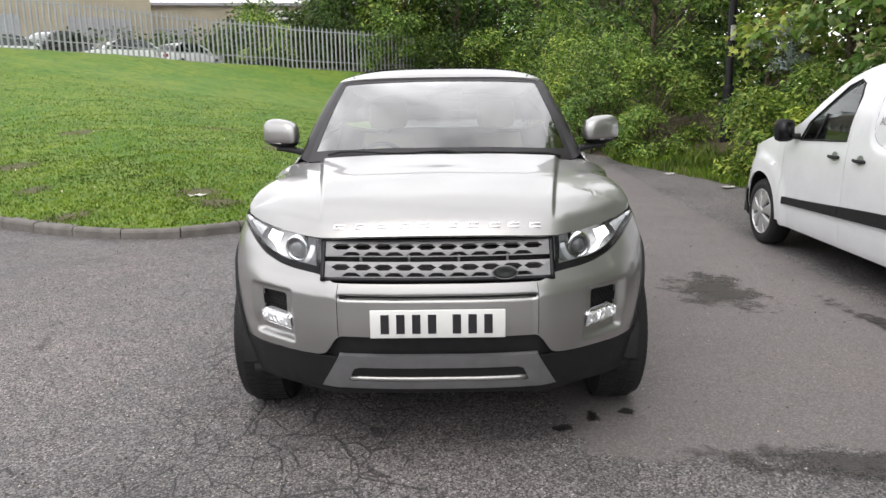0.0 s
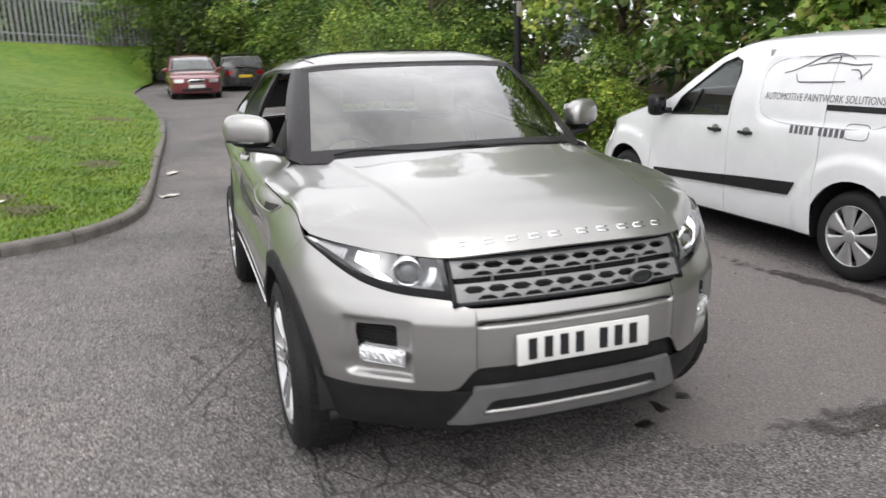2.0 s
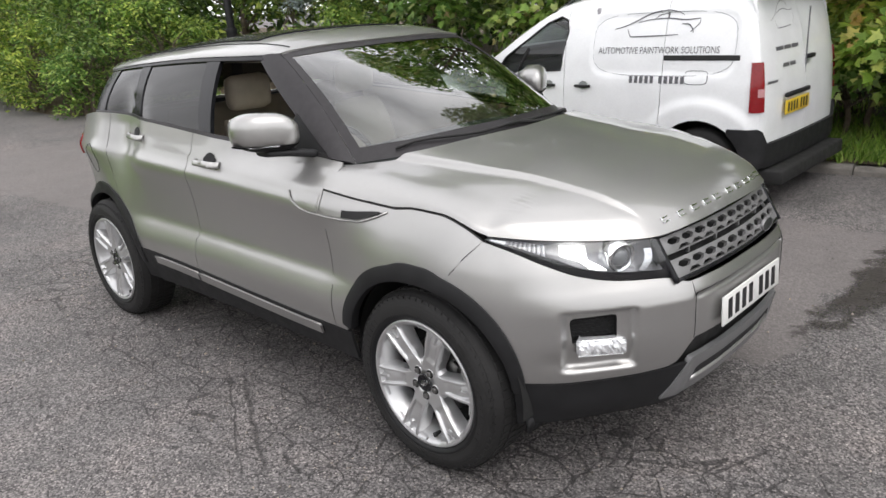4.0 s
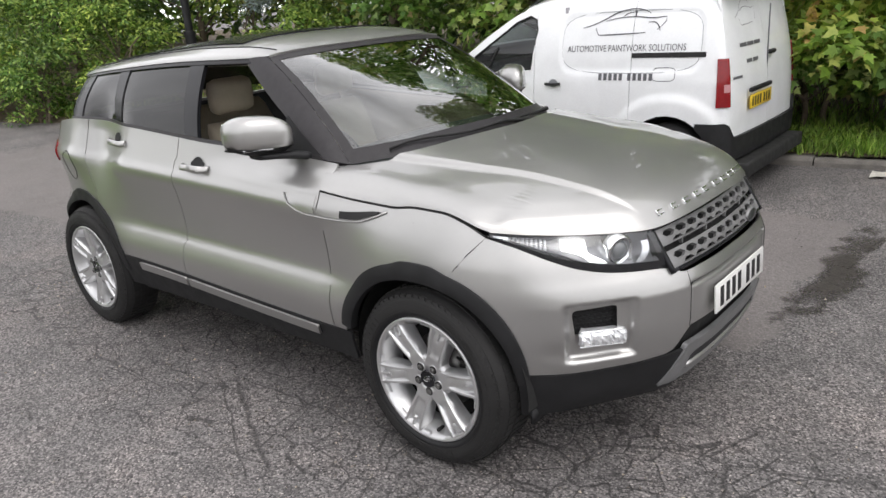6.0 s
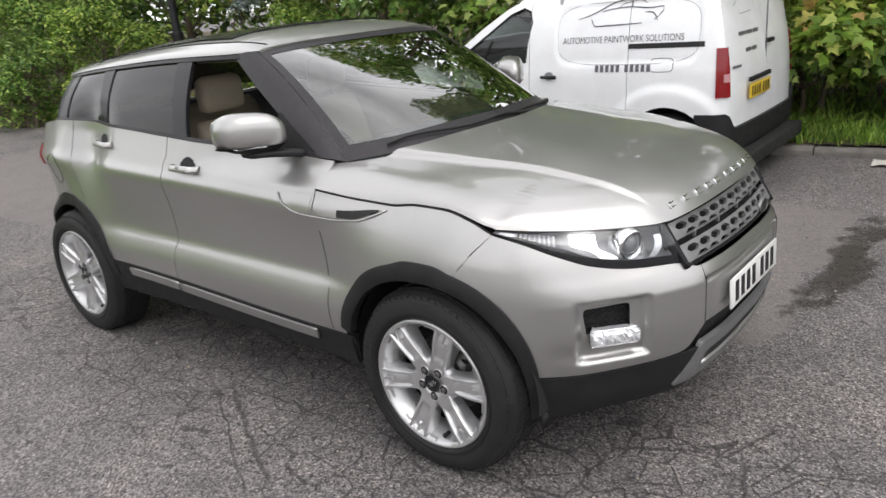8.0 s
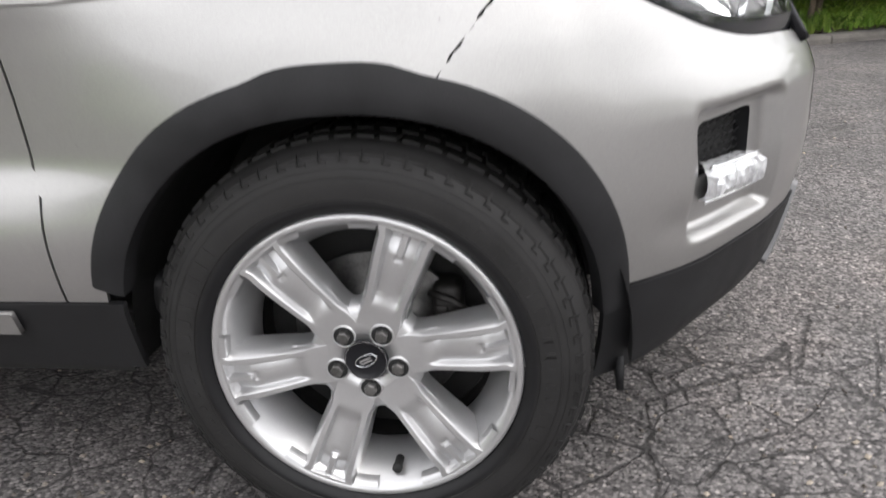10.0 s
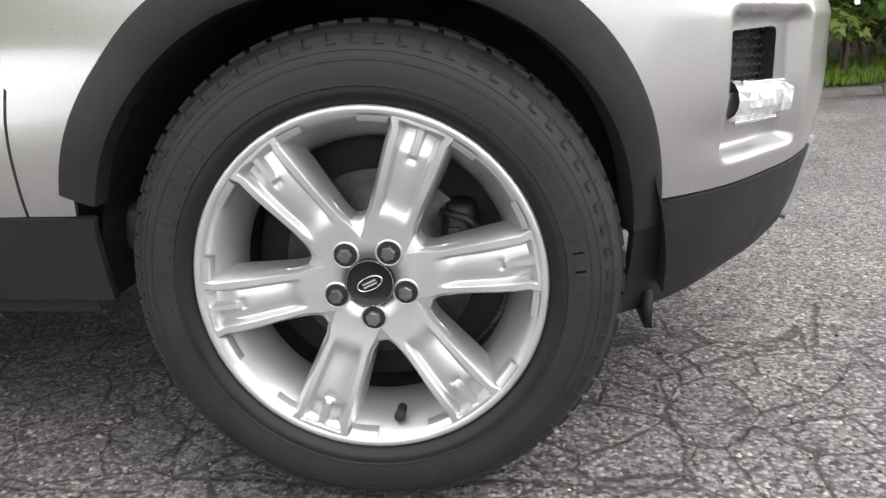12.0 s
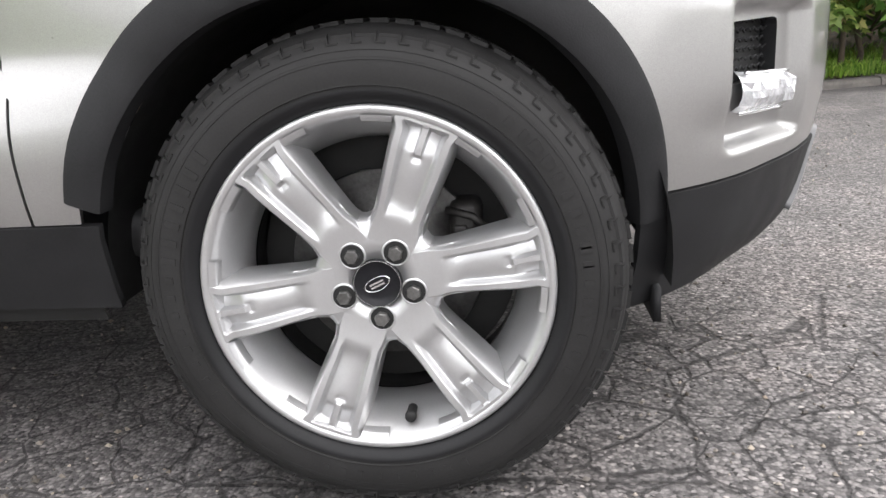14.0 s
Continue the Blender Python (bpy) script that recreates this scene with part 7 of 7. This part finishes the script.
# maples behind the van
i = 0
for x, y, high, spread, n in ((7.3, -2.2, 5.4, 2.0, 6000), (7.0, 0.6, 6.4, 2.0, 9000), (7.3, 3.2, 8.3, 2.4, 15000), (7.2, 6.0, 9.1, 2.5, 17000), (7.3, 8.8, 8.7, 2.4, 15000), (7.0, 11.4, 7.2, 2.1, 10000), (7.1, 14.0, 7.0, 2.0, 8000)):
    i += 1
    tree("maple_tree", x, y, V3(x, y), high, spread, int(n * 1.2), 0.148, MAPLE_LEAF, MAPLE, "young maple with broad fresh green leaves behind the van", 40 + i, 0.75, 0.09, 0.8, 34)
for x, y, high in ((6.4, -3.4, 2.0), (6.1, -2.0, 2.2), (5.9, -0.8, 2.1), (5.75, 0.3, 2.3), (5.7, 1.3, 2.0), (5.7, 2.4, 2.2), (5.65, 3.4, 2.3), (5.65, 4.4, 2.1), (5.75, 5.5, 2.4), (5.9, 6.9, 2.3)):
    i += 1
    tree("maple_tree", x, y, V3(x, y), high, 0.95, 8200, 0.138, MAPLE_LEAF, MAPLE, "low maple growth hanging over the grass verge", 40 + i, 0.42, 0.03, 0.85, 24, stems=3)
# bushes along the far edge of the road
for x, y, high, spread, n, mat in ((5.6, 12.3, 1.5, 0.9, 5000, BUSH), (5.7, 13.3, 0.9, 0.7, 3500, BUSH), (4.2, 15.7, 1.7, 0.9, 6500, BUSH), (3.6, 17.3, 2.1, 1.2, 7000, BUSH), (3.4, 19.8, 2.3, 1.3, 7000, BUSH), (3.9, 22.4, 2.3, 1.4, 6000, BUSH), (4.8, 25.5, 2.4, 1.5, 5000, BUSH), (5.4, 29.0, 2.6, 1.6, 4000, BUSH), (6.0, 33.0, 2.8, 1.8, 4000, BUSH), (5.0, 10.6, 1.0, 0.6, 2800, BUSH), (4.75, 11.7, 1.2, 0.7, 3400, BUSH), (3.75, 14.5, 0.9, 0.6, 2600, BUSH), (2.95, 16.2, 1.5, 0.75, 3600, BUSH), (2.75, 18.0, 1.6, 0.8, 3600, BUSH), (3.0, 20.6, 1.7, 0.8, 3400, BUSH)):
    i += 1
    tree("bush", x, y, V3(x, y) - 0.05, high, spread, n, 0.085, OVAL_LEAF, mat, "dense yellow-green wayside bush", 40 + i, 0.12, 0.03, 0.9, 22, category="bush", group="bushes along the road", stems=3)
tree("blossom_shrub", 5.9, 13.9, V3(5.9, 13.9), 2.1, 0.55, 1500, 0.07, OVAL_LEAF, BLOSSOM, "wild shrub with small white blossom by the post", 97, 1.3, 0.025, 0.9, 9, category="shrub", group="bushes along the road", stems=2)
# slender trees behind the bushes
for x, y, high, spread, n, mat in ((7.0, 17.2, 6.5, 1.4, 7000, BUSH), (5.0, 19.0, 7.0, 1.6, 7000, BUSH), (6.2, 21.5, 7.5, 1.8, 6500, DARK_LEAF), (5.2, 24.2, 8.0, 1.9, 6000, BUSH), (7.2, 27.0, 8.0, 2.2, 5500, DARK_LEAF), (6.4, 31.0, 8.5, 2.3, 5000, BUSH), (7.6, 36.0, 9.0, 2.6, 4500, DARK_LEAF), (4.6, 41.0, 9.0, 2.8, 4500, BUSH), (0.5, 43.5, 8.5, 2.8, 5000, DARK_LEAF), (-2.6, 45.5, 8.0, 2.6, 5000, BUSH), (-5.8, 47.0, 7.0, 2.6, 4500, DARK_LEAF), (3.0, 47.0, 9.5, 3.0, 4500, DARK_LEAF)):
    i += 1
    tree("tree", x, y, V3(x, y) if y < 35 else rise(x, y), high, spread, n, 0.15 if y < 23 else 0.20 if y < 35 else 0.27, OVAL_LEAF, mat, "slender young tree in a thicket of fresh green", 40 + i, 0.6, 0.07, 0.9, 30)
# bushes closing the end of the road and growing by the fence
for x, y, z, high, spread, n in ((2.6, 39.5, 1.05, 3.0, 1.9, 4500), (-0.6, 41.0, 1.1, 3.2, 2.0, 4500), (-3.2, 42.4, 2.6, 3.0, 1.8, 4000), (-6.0, 42.8, 2.9, 3.2, 1.7, 3500), (-9.6, 41.0, 3.1, 3.0, 1.5, 3000), (-7.8, 43.8, 2.9, 3.6, 1.8, 3000), (5.2, 37.5, 1.0, 3.4, 2.2, 4500)):
    i += 1
    tree("bush", x, y, z - 0.1, high, spread, n, 0.19, OVAL_LEAF, BUSH if i % 2 else DARK_LEAF, "tall rambling bush at the end of the road", 40 + i, 0.15, 0.04, 0.9, 20, category="bush", group="bushes along the road", stems=3)


def thicket():
    """The wood behind the first row, too dense to tell its trees apart, plus an added ring out of view."""
    rng = np.random.default_rng(7)
    cl = []
    for k in range(420):
        t = rng.random()
        x, y = 9.6 + rng.uniform(0, 3.0) - 2.6 * smooth(0.55, 1, t), -8 + 58 * t
        cl.append((x + (0.6 if y < 16 else 0.4), y, 0.3 + rng.uniform(0, 8.6), rng.uniform(1.0, 1.8)))
    for k in range(300):
        x = -26 + 40 * rng.random()
        cl.append((x, 52 + rng.uniform(0, 5) - 0.10 * abs(x), 1.0 + rng.uniform(0, 10.0) * (0.35 if x < -9 else 1), rng.uniform(1.3, 2.2)))
    for k in range(330):
        x = -13 + 26 * rng.random()
        cl.append((x, 46.5 + rng.uniform(0, 4) - 0.05 * x, 1.0 + rng.uniform(0, 10.5) * (1 if x > -7 else 0.45), rng.uniform(1.1, 1.9)))
    # low unseen ring behind the viewer, added to darken reflections in the car
    for k in range(170):
        a = radians(rng.uniform(150, 320))
        r = rng.uniform(19, 24)
        cl.append((r * math.cos(a), 2 + r * math.sin(a), rng.uniform(0.2, 2.2), rng.uniform(0.9, 1.4)))
    spots, d = clumped(rng, cl, 190000, 0.9)
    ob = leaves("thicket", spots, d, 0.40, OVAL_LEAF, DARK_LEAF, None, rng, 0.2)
    return tagged(ob, "dark dense wood behind the first row of trees, with an added unseen ring opposite", "wood", "", "stuff")


thicket()


def blades(name, spots, high, wide, mat, label, seed):
    rng = np.random.default_rng(seed)
    n = len(spots)
    lean = rng.normal(0, 0.35, (n, 2))
    a = rng.uniform(0, math.pi, n)
    h = high * rng.uniform(0.4, 1.25, n)
    w = wide * rng.uniform(0.6, 1.3, n)
    v = np.zeros((n, 5, 3))
    cx, sx = np.cos(a) * w, np.sin(a) * w
    for j, (f, g, s_) in enumerate(((0, 0, -1), (0, 0, 1), (0.55, 0.3, 0.7), (1.0, 1.0, 0.0), (0.55, 0.3, -0.7))):
        v[:, j, 0] = spots[:, 0] + s_ * cx + lean[:, 0] * h * g
        v[:, j, 1] = spots[:, 1] + s_ * sx + lean[:, 1] * h * g
        v[:, j, 2] = spots[:, 2] + h * f * (1 - 0.15 * g)
    me = bpy.data.meshes.new(name)
    me.vertices.add(n * 5)
    me.vertices.foreach_set("co", v.reshape(-1))
    me.loops.add(n * 5)
    me.loops.foreach_set("vertex_index", np.arange(n * 5))
    me.polygons.add(n)
    me.polygons.foreach_set("loop_start", np.arange(n) * 5)
    me.polygons.foreach_set("loop_total", np.full(n, 5))
    me.update(calc_edges=True)
    me.materials.append(mat)
    return tagged(new(name, me), label, "grass", "", "stuff")


def scatter(seed, n, x0, x1, y0, y1, ok, height):
    rng = np.random.default_rng(seed)
    out = []
    while len(out) < n:
        x, y = rng.uniform(x0, x1), rng.uniform(y0, y1)
        if ok(x, y, rng):
            out.append((x, y, height(x, y) - 0.01))
    return np.array(out)


blades("verge_grass", scatter(3, 26000, 4.4, 7.2, -4.0, 8.0, lambda x, y, r: 0.08 < -side_of(RIGHT_KERB, x, y) < 0.25 + 2.2 * r.random(), verge), 0.15, 0.006, LUSH, "lush long grass on the verge below the hedge", 3)
blades("roadside_grass", scatter(4, 6000, 3.2, 6.5, 9.0, 17.0, lambda x, y, r: 0.0 < -side_of(RIGHT_KERB, x, y) < 0.2 + 1.6 * r.random(), verge), 0.22, 0.009, BLADE, "long wayside grass and weeds at the road's edge", 4)
def bare_soil(x, y, r):
    return any(math.hypot(x - a, (y - b) * 0.8) < c * (0.05 + 0.8 * r.random()) for a, b, c in BARE)


blades("lawn_grass", scatter(5, 62000, -16.0, -1.6, 8.0, 28.0, lambda x, y, r: r.random() < (9.0 / y) ** 2 and abs(x) < 2.5 + 0.72 * y and side_of(LEFT_KERB, x, y) > 0.03 and not bare_soil(x, y, r), bank), 0.048, 0.011, BLADE, "short mown grass blades on the bank", 5)
rng = np.random.default_rng(15)
spots = scatter(15, 260, -14.0, -2.0, 9.0, 24.0, lambda x, y, r: noise.noise((x * 0.5, y * 0.5, 9)) > 0.12 and side_of(LEFT_KERB, x, y) > 0.3 and abs(x) < 2.5 + 0.72 * y, bank) + np.array([0, 0, 0.06])
tagged(leaves("daisies", spots, np.tile([0.0, 0.0, 1.0], (len(spots), 1)), 0.045, OVAL_LEAF, BLOSSOM, None, rng, 0.0), "small white daisies scattered in the grass", "daisies", "", "stuff")


# ---- lamp post, fence, yard beyond ----
post = thing("lamp_post", pose(5.42, 15.2, V3(5.42, 15.2) - 0.1), "black-painted steel lamp post among the bushes", "lamp post")
part("shaft", lathe([(0, 0.10), (1.1, 0.10), (1.15, 0.075), (5.5, 0.06), (6.0, 0.05)], 20, "z"), POST_PAINT, post)
part("base_collar", lathe([(1.08, 0.105), (1.16, 0.105), (1.18, 0.08)], 20, "z"), POST_PAINT, post)
part("sticker", box(0, -0.073, 2.15, 0.10, 0.006, 0.28, 0.002), LITTER, post, "pale weathered sticker")
part("arm", tube([(0, 0, 5.9), (0, -0.3, 6.1), (0, -0.9, 6.15)], 0.03, 8), POST_PAINT, post)

fence = thing("palisade_fence", Matrix.Identity(4), "galvanised steel palisade fence along the top of the bank", "fence")


def pale_mesh():
    bm = bmesh.new()
    w, d, h = 0.047, 0.016, 2.15
    sec = [(-w, 0), (-w * 0.5, -d), (w * 0.5, -d), (w, 0)]
    rows = [[(x, y, z) for x, y in sec] for z in (0.05, h - 0.12)]
    rows.append([(x * 0.25, y, h) for x, y in sec])
    b2 = sheet(rows)
    me = bpy.data.meshes.new("pale")
    b2.to_mesh(me)
    b2.free()
    bm.free()
    me.materials.append(GALV)
    return me


pale = pale_mesh()
s = 0.2
count = 0
while s < FENCE.length - 0.2 and count < 290:
    p, t = FENCE.at(s), FENCE.along(s, 0.5)
    z = bank(p[0], p[1]) - 0.05
    ob = new("pale", pale)
    ob.parent = fence
    ob.matrix_world = pose(p[0], p[1], z, 0, 0, math.degrees(math.atan2(t[1], t[0])))
    s += 0.235
    count += 1
for h in (0.45, 1.95):
    pts = []
    for k in range(60):
        p = FENCE.at(FENCE.length * k / 59)
        z = bank(p[0], p[1]) - 0.05
        pts.append((p[0], p[1] + 0.04, z + h))
    part("rail", tube(pts, 0.028, 6), GALV, fence)

rows = []
for j in range(13):
    d = 0.3 + 34 * (j / 12) ** 1.5
    row = []
    for k in range(40):
        q = FENCE.length * k / 39
        p, t = FENCE.at(q), FENCE.along(q, 2)
        x, y = p[0] - t[1] * d, p[1] + t[0] * d
        zf = bank(p[0], p[1])
        row.append((x, y, zf + (2.85 - zf) * min(1, d / 4)))
    rows.append(row)
tagged(finish(sheet(rows), "yard", ASPHALT), "grey tarmac yard beyond the fence", "ground", "", "structure")


def at_fence(s, back, heading):
    p, t = FENCE.at(s), FENCE.along(s, 2)
    return pose(p[0] - t[1] * back, p[1] + t[0] * back, 2.85, 0, 0, heading)


small_car(on_ground(-0.40, 29.3, 2), RED_PAINT, "dark red hatchback parked facing the yard", 4.3, 1.74, 1.43, True, 1)
small_car(on_ground(1.25, 36.2, 186), BLACK_PAINT, "black saloon car parked behind the red one", 4.6, 1.80, 1.44, False, 1)
for s, back, turn, mat, label, high, est in ((18.6, 6.5, -35, WHITE_PAINT, "white car parked in the yard beyond the fence", 1.50, True), (22.4, 7.5, -20, BLACK_PAINT, "black off-road car parked in the yard beyond the fence", 1.85, True), (25.4, 8.0, -40, WHITE_PAINT, "white car parked in the yard beyond the fence", 1.55, True), (15.0, 7.0, 150, GREY_PAINT, "grey car parked in the yard beyond the fence", 1.5, True), (31.0, 10, 150, WHITE_PAINT, "white car parked in the yard beyond the fence", 1.5, False), (36.5, 11, 140, GREY_PAINT, "grey car parked in the yard beyond the fence", 1.45, True)):
    small_car(at_fence(s, back, turn), mat, label, 4.4, 1.78, high, est, 1)


def shed(m, wide, deep, high, mat, label, doors_=3):
    root = thing("building", m, label, "building")
    part("wall", box(0, 0, high / 2, wide, deep, high, 0.02), mat, root, "", False)
    part("roof", box(0, 0, high + 0.12, wide + 0.5, deep + 0.5, 0.24, 0.03), GREY_WALL, root, "", False)
    for k in range(doors_):
        x = -wide / 2 + wide * (k + 0.5) / doors_
        door = part("roller_door", box(x, -deep / 2 - 0.03, 1.7, wide / doors_ * 0.6, 0.06, 3.4, 0.01), GALV if k % 2 else GREY_WALL, root, "", False)
        for j in range(8):
            part("slat", box(x, -deep / 2 - 0.065, 0.3 + 0.4 * j, wide / doors_ * 0.58, 0.02, 0.34, 0.005), GALV if k % 2 else GREY_WALL, door, "", False)
    part("sign_board", box(wide * 0.12, -deep / 2 - 0.06, high - 0.7, wide * 0.3, 0.06, 0.7, 0.01), PLATE_WHITE, root, "", False)
    part("sign_bar", box(wide * 0.12, -deep / 2 - 0.10, high - 0.7, wide * 0.24, 0.02, 0.22, 0.0), INK, root, "", False)
    return root


shed(pose(-31, 51, 3.0, 0, 0, 38), 20, 10, 6.0, PALE_WALL, "long pale rendered workshop with roller doors")
shed(pose(-40, 36, 3.0, 0, 0, 42), 14, 10, 6.5, GREY_WALL, "grey clad workshop beyond the fence")
shed(pose(-14, 66, 3.0, 0, 0, 10), 22, 10, 5.0, PALE_WALL, "low pale workshop far beyond the fence", 4)

# ---- stains and litter on the road ----
film_on_road("damp_patch", [(1.50, 5.9), (1.75, 6.3), (2.1, 6.62), (2.46, 6.35), (2.47, 5.8), (2.40, 5.45), (2.27, 5.02), (1.86, 5.15), (1.58, 5.3)], DAMP, "dark damp patch where water has drained")
film_on_road("damp_patch", [(0.80, 3.26), (1.2, 3.34), (1.55, 3.28), (2.0, 3.30), (2.6, 3.36), (3.3, 3.25), (3.2, 2.95), (2.4, 3.02), (1.8, 2.86), (1.5, 2.90), (1.1, 3.03), (0.88, 3.05)], DAMP, "long dark wet streak along the relaid edge")
film_on_road("damp_patch", [(2.55, 5.7), (2.72, 5.75), (2.95, 4.9), (3.05, 3.9), (2.9, 3.9), (2.72, 4.8)], DAMP, "dark damp seam in the tarmac")
film_on_road("oil_spot", [(0.46, 3.45), (0.54, 3.42), (0.63, 3.47), (0.58, 3.53), (0.50, 3.51)], OIL, "small black oil spot")
film_on_road("oil_spot", [(0.66, 3.52), (0.74, 3.50), (0.76, 3.62), (0.70, 3.68), (0.65, 3.6)], OIL, "small black oil spot")
film_on_road("oil_spot", [(0.80, 3.62), (0.90, 3.58), (0.93, 3.68), (0.86, 3.72)], OIL, "small black oil spot")


def loose_grit():
    """Small stones broken out of the tarmac."""
    rng = np.random.default_rng(12)
    verts, faces = [], []
    while len(faces) < 5200 * 8:
        x, y = rng.uniform(-3.4, 3.0), rng.uniform(1.5, 8.5)
        relaid, cracked, darkened = wear(x, y)
        if rng.random() > 0.10 + 0.9 * max(darkened, cracked**2 * 0.6):
            continue
        r = 0.0024 + 0.0056 * rng.random() ** 3
        a = rng.uniform(0, 6.28)
        b = len(verts)
        z = rise(x, y) + r * 0.45
        for k in range(4):
            q = a + k * 1.57 + rng.uniform(-0.3, 0.3)
            w = r * rng.uniform(0.7, 1.4)
            verts.append((x + w * math.cos(q), y + w * math.sin(q), z + r * rng.uniform(-0.3, 0.3)))
        verts += [(x, y, z + r * 0.8), (x, y, z - r * 0.8)]
        for k in range(4):
            faces += [(b + k, b + (k + 1) % 4, b + 4), (b + (k + 1) % 4, b + k, b + 5)]
    me = bpy.data.meshes.new("loose_grit")
    me.from_pydata(verts, [], faces)
    me.materials.append(GRIT)
    tagged(new("loose_grit", me), "loose grey grit broken out of the tarmac", "grit", "", "stuff")


GRIT = leaf_material("grey_grit", (0.06, 0.055, 0.054), (0.19, 0.175, 0.17), (0.42, 0.39, 0.37))
loose_grit()
for k, (x, y, a) in enumerate(((-1.42, 10.4, 20), (-1.36, 12.2, 70), (4.0, 11.0, 10), (3.6, 12.6, 50), (4.28, 9.7, 15), (4.35, 3.4, 5), (-3.1, 9.6, 30))):
    z = rise(x, y) if side_of(LEFT_KERB, x, y) < 0 else bank(x, y)
    bm = sheet([[(0.07 * i - 0.10 + 0.01 * math.sin(3 * j + k), 0.06 * j - 0.06, 0.012 + 0.018 * abs(math.sin(i * 1.7 + j * 2.3 + k))) for i in range(4)] for j in range(3)])
    ob = solid(finish(bm, "paper_scrap", LITTER), 0.003)
    ob.matrix_world = pose(x, y, z, 0, 0, a)
    tagged(ob, "crumpled pale scrap of litter on the ground", "litter", "scraps of litter")
